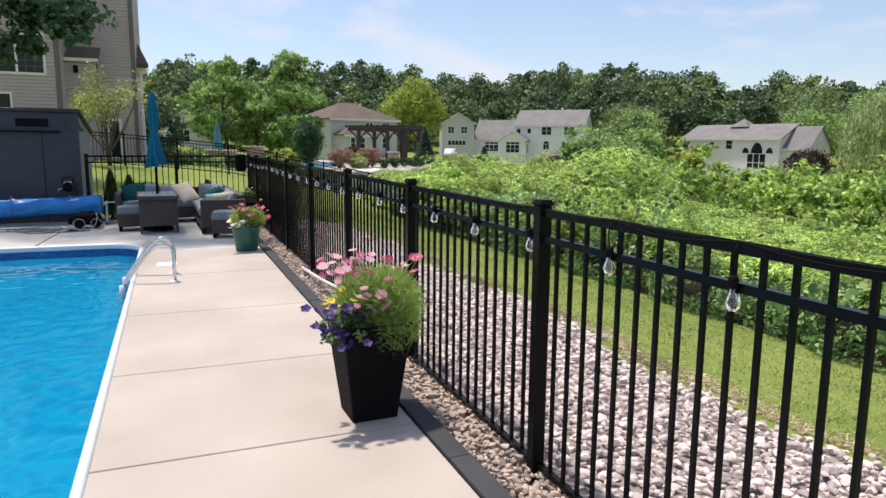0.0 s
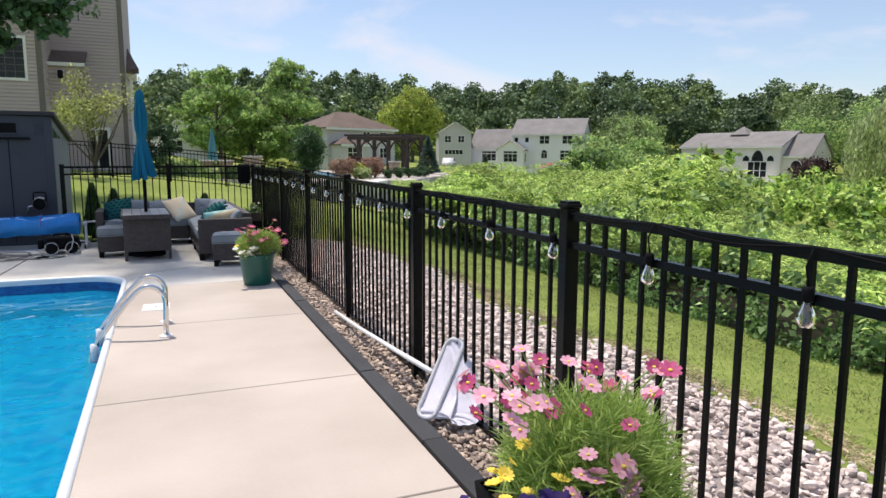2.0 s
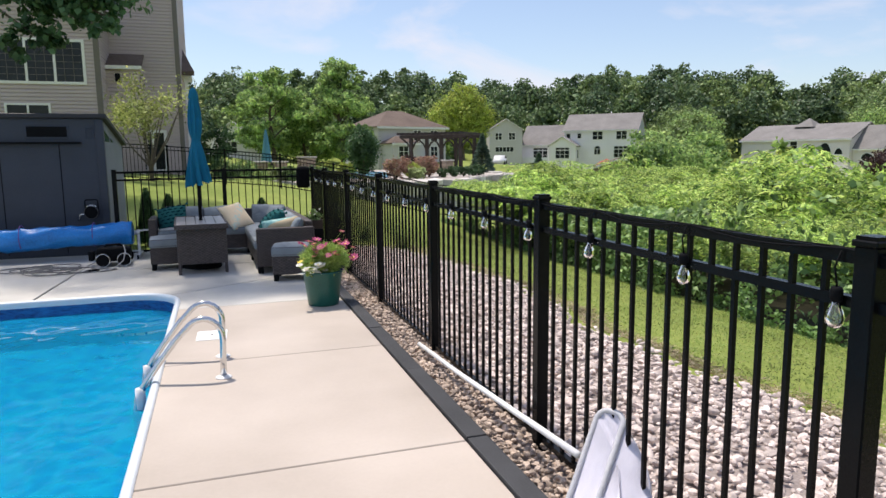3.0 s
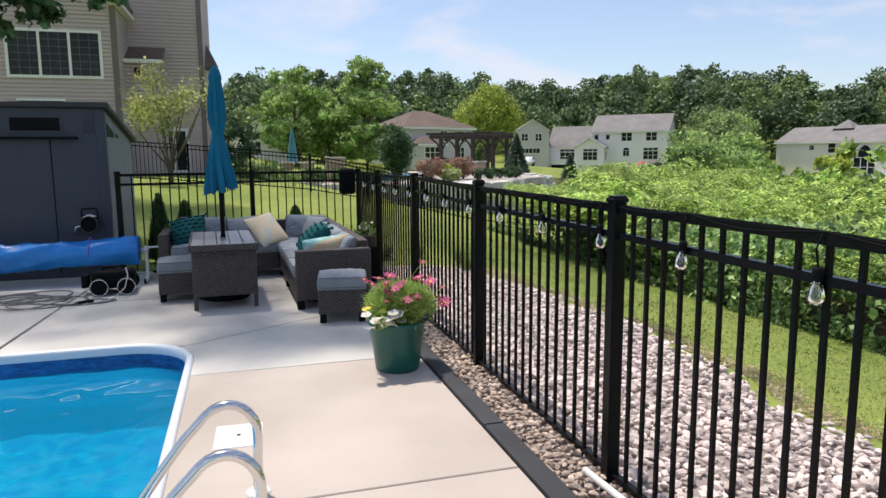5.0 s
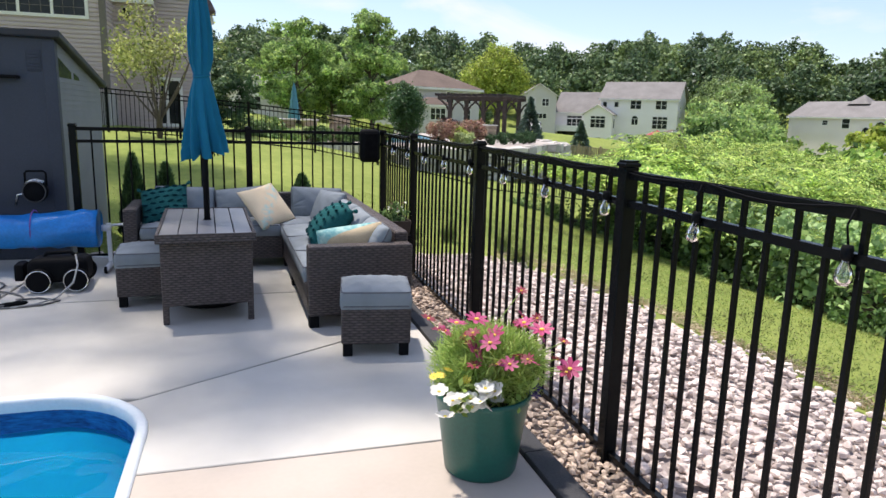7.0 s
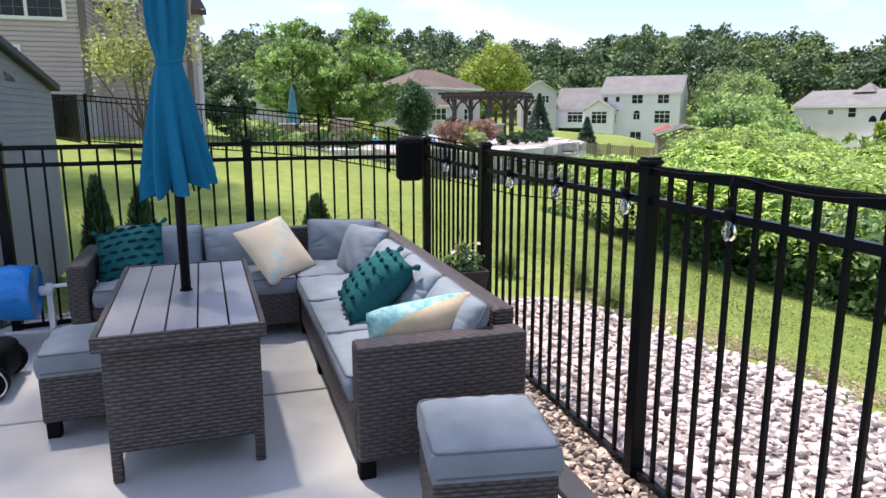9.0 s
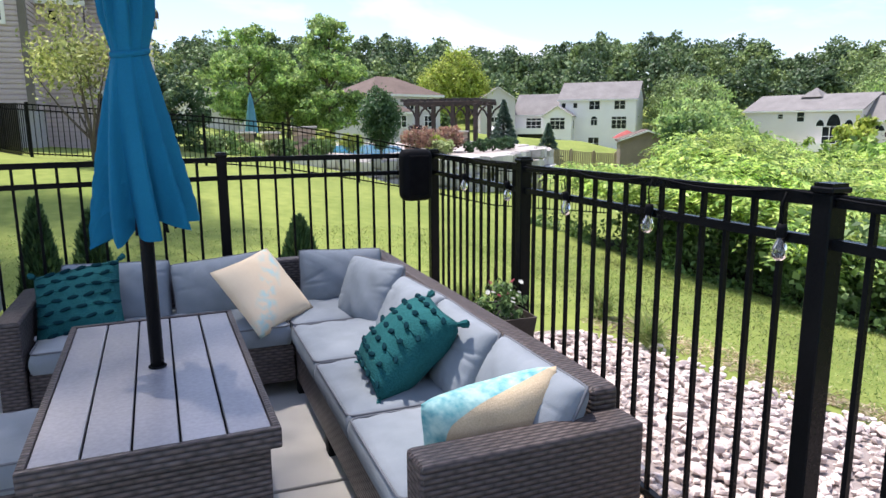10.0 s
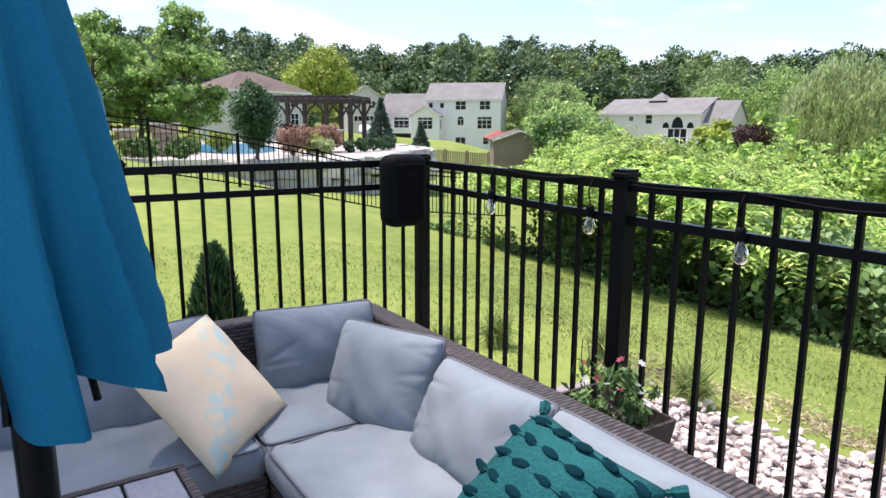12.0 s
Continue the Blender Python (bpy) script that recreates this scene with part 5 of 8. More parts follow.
robot = thing("pool_robot", -1.42, 13.55, 0, 3, "dark pool-cleaning robot with ringed wheels on the deck", "robot")
hull = box(-0.22, 0.22, -0.16, 0.20, 0.05, 0.25, 0.06, 4)
for v in hull.verts:
    v.co.z += 0.03 * math.cos(v.co.x * 6) - 0.02 * max(0, v.co.y) / 0.2
part("hull", hull, BLACK_PLASTIC, robot, smooth=True)
part("handle", tube([(-0.12, 0.02, 0.24), (-0.10, 0.02, 0.285), (0.08, 0.02, 0.29), (0.13, 0.02, 0.24)], 0.016, 8), BLACK_PLASTIC, robot, "", True)
part("side_brush", box(-0.32, -0.25, -0.10, 0.10, 0.08, 0.22, 0.02, 2), BLACK_PLASTIC, robot)
for x in (-0.13, 0.14):
    for y in (-0.19, 0.22):
        wheel = part("wheel", lathe([(0.0, -0.03), (0.080, -0.03), (0.098, -0.018), (0.098, 0.018), (0.080, 0.03), (0.0, 0.03)], 26), BLACK_PLASTIC, robot, "", True)
        wheel.matrix_basis = pose(x, y, 0.098, 90, 0, 0)
        part("rim", tube([(0.088 * math.cos(a * math.tau / 26), 0.088 * math.sin(a * math.tau / 26), 0.029 * (1 if y < 0 else -1)) for a in range(26)], 0.0055, 6, True), STEEL, wheel, "pale grey ring", True)

CORD = surface("grey_cable", (0.10, 0.10, 0.10), (0.17, 0.17, 0.17), 6, 60, 0.6)
cord = thing("power_cable", label="grey robot cable lying in loose loops on the deck", category="cable")
pts = []
rr = np.random.default_rng(8)
for k in range(240):
    a = k * 0.17
    cx, cy = -2.22 + 0.20 * math.sin(k * 0.031), 13.30 + 0.16 * math.cos(k * 0.043)
    pts.append((cx + (0.34 + 0.13 * math.sin(k * 0.11)) * math.cos(a), cy + (0.27 + 0.10 * math.cos(k * 0.09)) * math.sin(a), 0.010 + 0.014 * (k % 37) / 37))
pts += [(-1.9, 13.0, 0.01), (-1.66, 12.90, 0.01), (-1.42, 12.95, 0.01), (-1.33, 13.06, 0.01), (-1.5, 13.16, 0.01), (-1.8, 13.12, 0.01)]
smooth_pts = []
for i in range(len(pts) - 1):
    smooth_pts += [pts[i], tuple((a + b) / 2 for a, b in zip(pts[i], pts[i + 1]))]
part("coil", tube(smooth_pts, 0.0075, 6), CORD, cord, "", True)
lead = [(-1.62, 12.90, 0.012), (-1.48, 12.96, 0.012), (-1.36, 13.10, 0.02), (-1.27, 13.26, 0.10), (-1.25, 13.36, 0.22), (-1.28, 13.45, 0.29)]
part("lead", tube(lead, 0.0075, 6), surface("pale_cable", (0.3, 0.31, 0.31), (0.42, 0.43, 0.43), 6, 60, 0.6), cord, "pale lead to the robot", True)
swivel = part("swivel", lathe([(0.0, -0.10), (0.012, -0.09), (0.020, -0.05), (0.020, 0.05), (0.012, 0.09), (0.0, 0.10)], 12), BLACK_PLASTIC, cord, "black swivel joint", True)
swivel.matrix_basis = pose(-1.62, 12.97, 0.02, 0, 90, 25)


# ---------- flower pots ----------
def blossoms(name, rng, spots, size, petals, mat, parent, centre_mat=None, cup=0.25, broad=3.3):
    """Open flowers, each a part of its own: a whorl of petals facing up and out, and a small eye."""
    for p in spots:
        nrm = unit(np.array([rng.normal(0, 0.45), rng.normal(-0.3, 0.45), 1.0]))
        s = unit(np.cross(nrm, rng.normal(size=3)))
        t = np.cross(nrm, s)
        r = size * rng.uniform(0.75, 1.2)
        v, f = [], []
        for k in range(petals):
            a = k * math.tau / petals
            d, e = math.cos(a) * s + math.sin(a) * t, -math.sin(a) * s + math.cos(a) * t
            w = r * broad / petals
            b = len(v)
            v += [p, p + d * r * 0.6 + e * w * 0.55 + nrm * r * cup * 0.6, p + d * r + e * w * 0.3 + nrm * r * cup * 0.7, p + d * r - e * w * 0.3 + nrm * r * cup * 0.7, p + d * r * 0.6 - e * w * 0.55 + nrm * r * cup * 0.6]
            f += [(b, b + 1, b + 2), (b, b + 2, b + 3), (b, b + 3, b + 4)]
        ob = new(name, mesh_np(name, np.array(v), np.array(f), mat))
        ob.parent = parent
        if centre_mat:
            bm = bmesh.new()
            bmesh.ops.create_icosphere(bm, subdivisions=1, radius=r * 0.22, matrix=Matrix.Translation(Vector(p + nrm * r * 0.08)) @ Matrix.Diagonal((1, 1, 0.6, 1)))
            part("eye", bm, centre_mat, ob)


def stems(name, rng, base, tips, mat, parent, r=0.0022):
    """One thin bent stem for each flower."""
    for q in tips:
        b = base + np.array([rng.normal(0, 0.05), rng.normal(0, 0.05), 0])
        m = (b + q) / 2 + np.array([rng.normal(0, 0.03), rng.normal(0, 0.03), 0.03])
        part(name, tube([b, m, q], r, 4), mat, parent)


def feathery(name, rng, centre, radii, count, mat, parent, length=0.085, width=0.0035):
    """Thread-like foliage, arching up and out."""
    d = unit(rng.normal(size=(count, 3)) * (1, 1, 0.8) + (0, 0, 0.35))
    p = np.asarray(centre) + d * np.asarray(radii) * rng.uniform(0.25, 1.0, (count, 1)) ** 0.6
    v, f = leaf_quads(rng, p, np.full(count, length), width, along=unit(d + (0, 0, 0.5) + 0.7 * rng.normal(size=(count, 3))))
    ob = new(name, mesh_np(name, v, f, mat))
    ob.parent = parent
    return ob


planter = thing("flower_planter", 1.02, 3.42, 0, 2, "tall tapered black planter with pink and purple flowers", "planter")


def tapered(b0, b1, z0, z1, wall=0.012):
    bm = bmesh.new()
    rings = []
    for h, z in ((b0, z0), (b1, z1), (b1 - wall * 2, z1), (b1 - wall * 2 - 0.02, z1 - 0.05)):
        pts = rounded(-h / 2, h / 2, -h / 2, h / 2, 0.012, 3)
        rings.append([bm.verts.new((x, y, z)) for x, y in pts])
    for r0, r1 in zip(rings, rings[1:]):
        for k in range(len(r0)):
            bm.faces.new((r0[k], r0[(k + 1) % len(r0)], r1[(k + 1) % len(r0)], r1[k]))
    bm.faces.new(rings[0][::-1]), bm.faces.new(rings[-1])
    return bm


part("pot", tapered(0.262, 0.395, 0.0, 0.56), BLACK_PLASTIC, planter, "tapered glossy black pot")
part("soil", box(-0.175, 0.175, -0.175, 0.175, 0.50, 0.52), SOIL, planter)
rng = np.random.default_rng(31)
feathery("foliage", rng, (0.07, 0.02, 0.63), (0.26, 0.24, 0.22), 6200, FERN, planter, 0.105, 0.005)
feathery("trailing_foliage", rng, (0.11, -0.15, 0.53), (0.15, 0.10, 0.15), 1500, FERN, planter, 0.10, 0.005)
leaves("bedding_leaves", rng, [(-0.19, -0.15, 0.54, 0.12, 0.10, 0.09), (-0.13, -0.10, 0.56, 0.12, 0.10, 0.08), (0.02, -0.15, 0.53, 0.12, 0.08, 0.07), (-0.16, 0.05, 0.56, 0.09, 0.09, 0.07)], 560, 0.035, 0.022, SHRUB, planter)
tops = np.array([[x, y, z] for x, y, z in zip(rng.uniform(-0.24, 0.30, 46), rng.uniform(-0.14, 0.26, 46), rng.uniform(0.79, 0.92, 46))])
stems("flower_stem", rng, np.array([0.05, 0.04, 0.60]), tops, FERN, planter)
blossoms("pink_cosmos", rng, tops[:24], 0.030, 8, PINK, planter, YELLOW, 0.25, 4.6)
blossoms("red_cosmos", rng, tops[24:46], 0.029, 8, MAGENTA, planter, YELLOW, 0.25, 4.6)
low = np.stack([rng.uniform(-0.12, 0.10, 9), rng.uniform(-0.22, -0.16, 9), rng.uniform(0.66, 0.78, 9)], 1)
blossoms("pink_cosmos", rng, low, 0.031, 8, PINK, planter, YELLOW, 0.25, 4.6)
pet = np.stack([rng.normal(-0.20, 0.085, 48), rng.normal(-0.17, 0.055, 48), rng.uniform(0.47, 0.68, 48)], 1)
blossoms("purple_petunia", rng, pet, 0.026, 5, PURPLE, planter, None, 0.55, 4.3)
blossoms("yellow_marigold", rng, np.array([[-0.22, -0.02, 0.68], [-0.25, -0.03, 0.665], [-0.19, 0.0, 0.70], [-0.23, 0.02, 0.67], [-0.14, 0.02, 0.73], [-0.20, -0.10, 0.665], [-0.25, -0.08, 0.65], [-0.12, -0.12, 0.69]]), 0.023, 11, YELLOW, planter, YELLOW, 0.6, 5.0)

pot = thing("flower_pot", 1.0, 9.93, 0, 0, "round green pot with white, magenta and yellow flowers", "flower pot")
part("pot", lathe([(0.0, 0.0), (0.150, 0.0), (0.156, 0.012), (0.175, 0.16), (0.176, 0.165), (0.200, 0.325), (0.206, 0.335), (0.206, 0.352), (0.198, 0.356), (0.188, 0.35), (0.182, 0.29)], 48), GREEN_POT, pot, "dark green ribbed pot", True)
part("soil", lathe([(0.0, 0.30), (0.184, 0.30)], 24), SOIL, pot)
rng = np.random.default_rng(37)
feathery("foliage", rng, (0.03, 0.03, 0.44), (0.26, 0.22, 0.19), 5200, FERN, pot, 0.09, 0.0055)
leaves("bedding_leaves", rng, [(-0.06, -0.12, 0.38, 0.14, 0.10, 0.07), (0.08, -0.10, 0.38, 0.13, 0.10, 0.07)], 420, 0.038, 0.022, FERN, pot)
fx, fy = rng.uniform(-0.22, 0.30, 34), rng.uniform(-0.24, 0.22, 34)
tops = np.stack([fx, fy, 0.60 + 0.24 * fy + rng.uniform(-0.06, 0.08, 34)], 1)
stems("flower_stem", rng, np.array([0.02, 0.03, 0.36]), tops, FERN, pot)
blossoms("magenta_cosmos", rng, tops[:17], 0.044, 8, MAGENTA, pot, YELLOW)
blossoms("maroon_cosmos", rng, tops[17:], 0.031, 8, MAROON, pot, YELLOW)
wh = np.stack([rng.uniform(-0.25, 0.0, 22), rng.uniform(-0.25, -0.14, 22), rng.uniform(0.33, 0.45, 22)], 1)
blossoms("white_petunia", rng, wh, 0.034, 5, WHITE_PETAL, pot, YELLOW, 0.5, 4.6)
blossoms("yellow_marigold", rng, np.array([[-0.22, -0.10, 0.47], [-0.24, -0.07, 0.455], [-0.19, -0.10, 0.49], [-0.12, -0.12, 0.45]]), 0.026, 10, YELLOW, pot, YELLOW)
blossoms("purple_petunia", rng, np.array([[0.17, -0.15, 0.37], [0.19, -0.12, 0.39]]), 0.034, 5, PURPLE, pot)

box_planter = thing("planter_box", 1.40, 13.42, 0, 0, "dark planter box with small red and white flowers", "planter")
part("stand", box(-0.15, 0.15, -0.24, 0.24, 0.0, 0.44, 0.01), BLACK_PLASTIC, box_planter)
part("trough", tapered(0.30, 0.34, 0.44, 0.58), surface("brown_trough", (0.03, 0.022, 0.018), (0.055, 0.042, 0.035), 4, 60, 0.6), box_planter).matrix_basis = Matrix.Diagonal((0.85, 1.5, 1, 1))
rng = np.random.default_rng(41)
leaves("foliage", rng, [(0, 0, 0.62, 0.15, 0.22, 0.09), (0, -0.1, 0.66, 0.10, 0.10, 0.08)], 700, 0.045, 0.02, SHRUB, box_planter)
sp = np.stack([rng.uniform(-0.12, 0.12, 16), rng.uniform(-0.22, 0.2, 16), rng.uniform(0.66, 0.74, 16)], 1)
blossoms("white_flower", rng, sp[:10], 0.018, 6, WHITE_PETAL, box_planter)
blossoms("red_flower", rng, sp[10:], 0.018, 6, MAROON, box_planter)
box_planter.matrix_basis = box_planter.matrix_basis @ Matrix.Diagonal((0.72, 0.72, 0.95, 1))
stems("tall_stem", rng, np.array([-0.02, 0.1, 0.58]), np.array([[-0.05, 0.16, 0.80], [-0.02, 0.1, 0.84], [0.02, 0.2, 0.78], [0.05, -0.05, 0.74]]), DARK_RED, box_planter)

# skimmer net and its pole
net = thing("skimmer_net", label="white pool skimmer net on a long white pole", category="pool net")
part("pole", tube([(1.475, 8.06, 0.03), (1.475, 7.2, 0.075), (1.47, 6.3, 0.145), (1.455, 5.54, 0.215)], 0.0165, 10), WHITE_PLASTIC, net, "long white pole", True)
MESH_CLOTH = surface("white_net_mesh", (0.60, 0.59, 0.68), (0.74, 0.73, 0.82), 8, 500, 0.9, 0.4)
HOOP = stand((1.465, 5.425, 0.215), (0.50, -0.86, 0.0), (0.24, 0.17, 0.37))
loop = [HOOP @ Vector((x, y, 0.0)) for x, y in rounded(-0.062, 0.062, -0.245, 0.245, 0.05, 6)]
part("hoop", tube(loop, 0.013, 8, True), surface("grey_hoop", (0.46, 0.47, 0.50), (0.62, 0.63, 0.66), 4, 60, 0.45), net, "pale grey hoop", True)
bag = bmesh.new()
rings = []
foot = Vector((1.515, 5.20, 0.02))
for k in range(11):
    f = k / 10
    ring = []
    for j, p in enumerate(loop):
        q = foot + Vector((0.075 * math.cos(j * math.tau / len(loop)), 0.06 * math.sin(j * math.tau / len(loop)), 0.012))
        m = p.lerp(q, f) + Vector((0.035, -0.03, 0.02)) * math.sin(math.pi * f) + Vector((0.006, 0.006, 0)) * math.sin(j * 1.9 + 3 * f)
        ring.append(bag.verts.new(m))
    rings.append(ring)
for r0, r1 in zip(rings, rings[1:]):
    for k in range(len(r0)):
        bag.faces.new((r0[k], r1[k], r1[(k + 1) % len(r0)], r0[(k + 1) % len(r0)]))
bag.faces.new(rings[-1])
part("net_bag", bag, MESH_CLOTH, net, "limp white mesh bag", True)


# ---------- houses ----------
def gable_top(length, eave, ridge):
    def f(z):
        if z <= eave:
            return 0.0, length
        t = (z - eave) / (ridge - eave) / 2
        return length * t, length * (1 - t)
    return f


def house_window(parent, m, w, h, cols=1, rows=1, trim=0.07, arch=False, grid=False):
    """Frame, panes and bars on a wall that faces -y, at the matrix m (lower left corner)."""
    win = thing("window")
    win.parent, win.matrix_basis = parent, m
    frame_bm = bmesh.new()
    if arch:
        n = 14
        outer = [(w / 2 - (w / 2 + trim) * math.cos(math.pi * k / n), (h + trim) * math.sin(math.pi * k / n)) for k in range(n + 1)]
        inner = [(w / 2 - w / 2 * math.cos(math.pi * k / n), h * math.sin(math.pi * k / n)) for k in range(n + 1)]
        for k in range(n):
            q = [frame_bm.verts.new((x, y, z)) for y in (-0.06,) for x, z in (outer[k], outer[k + 1], inner[k + 1], inner[k])]
            frame_bm.faces.new(q[::-1])
        box(-trim, w + trim, -0.06, 0.0, -trim, 0, 0, 1, frame_bm)
        glass_bm = bmesh.new()
        glass_bm.faces.new([glass_bm.verts.new((x, -0.03, z)) for x, z in inner][::-1])
    else:
        box(-trim, 0, -0.06, 0.01, -trim, h + trim, 0, 1, frame_bm), box(w, w + trim, -0.06, 0.01, -trim, h + trim, 0, 1, frame_bm)
        box(0, w, -0.06, 0.01, -trim, 0, 0, 1, frame_bm), box(0, w, -0.06, 0.01, h, h + trim, 0, 1, frame_bm)
        glass_bm = box(0, w, -0.03, -0.02, 0, h)
    part("frame", frame_bm, TRIM, win)
    part("pane", glass_bm, DARK_GLASS, win)
    bars = bmesh.new()
    for k in range(1, cols):
        box(w * k / cols - trim * 0.45, w * k / cols + trim * 0.45, -0.055, -0.02, 0, h * (0.8 if arch else 1), 0, 1, bars)
    for k in range(1, rows):
        box(0, w, -0.05, -0.02, h * k / rows - trim * 0.3, h * k / rows + trim * 0.3, 0, 1, bars)
    if grid:
        lattice = bmesh.new()
        for k in range(1, cols * 3):
            if k % 3:
                box(w * k / (cols * 3) - 0.008, w * k / (cols * 3) + 0.008, -0.04, -0.025, 0, h, 0, 1, lattice)
        for k in range(1, 6):
            box(0, w, -0.04, -0.025, h * k / 6 - 0.008, h * k / 6 + 0.008, 0, 1, lattice)
        part("lattice", lattice, TAUPE_TRIM, win)
    if bars.faces:
        part("muntin_grille", bars, TRIM, win)
    else:
        bars.free()
    return win


def roof_slab(points, thick=0.18):
    """A sloping roof plane from its outline in space."""
    bm = bmesh.new()
    top = [bm.verts.new(p) for p in points]
    low = [bm.verts.new((p[0], p[1], p[2] - thick)) for p in points]
    n = len(points)
    bm.faces.new(top), bm.faces.new(low[::-1])
    for k in range(n):
        bm.faces.new((top[k], low[k], low[(k + 1) % n], top[(k + 1) % n]))
    bmesh.ops.recalc_face_normals(bm, faces=bm.faces[:])
    return bm


def block(parent, u0, u1, v0, v1, base, eave, ridge, wall, roof, pitch=0.3, over=0.35, ridge_along="u", gables=True):
    """A gabled block of a house in its own frame: u along the facade, v away from the viewer."""
    L, D = u1 - u0, v1 - v0
    along = ridge_along == "u"
    sides = [("wall", pose(u0, v0, 0), L, None if along else gable_top(L, eave, ridge)), ("wall", pose(u1, v0, 0, 0, 0, 90), D, gable_top(D, eave, ridge) if along else None),
             ("wall", pose(u1, v1, 0, 0, 0, 180), L, None if along else gable_top(L, eave, ridge)), ("wall", pose(u0, v1, 0, 0, 0, 270), D, gable_top(D, eave, ridge) if along else None)]
    for name, m, length, top in sides:
        part(name, lap_wall(length, base, ridge if top else eave, pitch, 0.02, top), wall, parent).matrix_basis = m
    s = (ridge - eave) / ((D if along else L) / 2)
    if along:
        c = (v0 + v1) / 2
        a = [(u0 - over, v0 - over, eave - s * over + 0.1), (u1 + over, v0 - over, eave - s * over + 0.1), (u1 + over, c, ridge + 0.1), (u0 - over, c, ridge + 0.1)]
        b = [(u0 - over, c, ridge + 0.1), (u1 + over, c, ridge + 0.1), (u1 + over, v1 + over, eave - s * over + 0.1), (u0 - over, v1 + over, eave - s * over + 0.1)]
        part("fascia", box(u0 - over, u1 + over, v0 - over - 0.03, v0 - over, eave - s * over - 0.18, eave - s * over + 0.06), TRIM, parent)
    else:
        c = (u0 + u1) / 2
        a = [(u0 - over, v0 - over, eave - s * over + 0.1), (c, v0 - over, ridge + 0.1), (c, v1 + over, ridge + 0.1), (u0 - over, v1 + over, eave - s * over + 0.1)]
        b = [(c, v0 - over, ridge + 0.1), (u1 + over, v0 - over, eave - s * over + 0.1), (u1 + over, v1 + over, eave - s * over + 0.1), (c, v1 + over, ridge + 0.1)]
        for p, q in ((a[0], a[1]), (b[0], b[1])):
            part("rake_board", tube([(p[0], p[1] - 0.03, p[2] - 0.10), (q[0], q[1] - 0.03, q[2] - 0.10)], 0.09, 4), TRIM, parent)
    part("roof", roof_slab(a), roof, parent)
    part("roof", roof_slab(b), roof, parent)


# the taupe house behind the shed
home = thing("house", label="taupe vinyl-sided two-storey house with white windows", category="house")
part("wall", lap_wall(10.66, 0.6, 13.5, 0.142, 0.040, None, 0.42), SIDING, home).matrix_basis = pose(-12.0, 36.0, 0)
part("wall", lap_wall(9.0, 0.6, 13.5, 0.142, 0.040, None, 0.42), SIDING, home).matrix_basis = pose(-1.34, 36.0, 0, 0, 0, 90)
part("corner_board", box(-1.48, -1.285, 35.945, 36.10, 0.6, 13.5), TAUPE_TRIM, home)
front_top = gable_top(9.8, 7.2, 10.15)
part("wall", lap_wall(9.8, 2.0, 10.15, 0.142, 0.040, front_top, 0.42), SIDING, home).matrix_basis = pose(-13.95, 33.0, 0)
part("wall", lap_wall(3.0, 2.0, 7.2, 0.142, 0.040, None, 0.42), SIDING, home).matrix_basis = pose(-4.15, 33.0, 0, 0, 0, 90)
part("corner_board", box(-4.29, -4.095, 32.945, 33.10, 2.0, 7.2), TAUPE_TRIM, home)
part("foundation", box(-13.95, -4.14, 32.99, 36.0, 0.3, 2.0), FOUNDATION, home, "grey poured concrete foundation")
for a, b in (((-14.2, 32.6, 7.15), (-9.05, 32.6, 10.30)), ((-9.05, 32.6, 10.30), (-3.88, 32.6, 7.12))):
    part("rake_board", tube([a, b], 0.10, 4), TRIM, home, "white rake board")
    part("roof", roof_slab([(a[0], 32.55, a[2] + 0.25), (b[0], 32.55, b[2] + 0.25), (b[0], 36.2, b[2] + 0.25), (a[0], 36.2, a[2] + 0.25)], 0.2), BROWN_ROOF, home)
part("eave_return", box(-4.3, -3.84, 32.5, 36.0, 6.93, 7.06), TRIM, home)
house_window(home, pose(-7.60, 32.985, 4.42), 2.90, 1.50, 3, 1, 0.10, False, True)
house_window(home, pose(-7.4, 32.985, 2.72), 1.4, 0.8, 2, 1, 0.08)
bump = part("chimney_chase", lap_wall(1.42, 0.5, 5.25, 0.142, 0.040, None, 0.42), SIDING, home)
bump.matrix_basis = pose(-4.26, 34.6, 0)
part("chase_side", lap_wall(1.4, 0.5, 5.25, 0.142, 0.040, None, 0.42), SIDING, home).matrix_basis = pose(-2.84, 34.6, 0, 0, 0, 90)
part("chase_roof", roof_slab([(-4.35, 34.45, 5.28), (-2.75, 34.45, 5.28), (-2.75, 36.0, 5.95), (-4.35, 36.0, 5.95)], 0.1), BROWN_ROOF, home, "small brown shingle roof")
part("chase_fascia", box(-4.35, -2.75, 34.41, 34.45, 5.13, 5.27), TRIM, home)
lamp_box = part("wall_lamp", box(-3.78, -3.58, 34.45, 34.6, 4.62, 4.95, 0.02, 1), BLACK_METAL, home, "black wall lamp")
part("lamp_plate", box(-3.83, -3.53, 34.575, 34.592, 4.58, 4.99), TRIM, lamp_box)
door = house_window(home, pose(-3.05, 35.985, 0.95), 0.9, 1.62, 2, 1, 0.12)
part("porch_post", box(-1.20, -1.06, 37.9, 38.05, 1.0, 5.35), TRIM, home)
part("porch_roof", roof_slab([(-1.6, 37.4, 5.45), (-0.75, 37.4, 5.45), (-1.34, 40.4, 6.9), (-1.6, 40.4, 6.9)], 0.2), BROWN_ROOF, home)
part("porch_beam", box(-1.34, -0.9, 37.6, 40.0, 5.2, 5.4), TRIM, home)
part("meter_box", box(-4.95, -4.75, 32.85, 32.99, 1.2, 1.55, 0.02, 1), BLACK_PLASTIC, home)

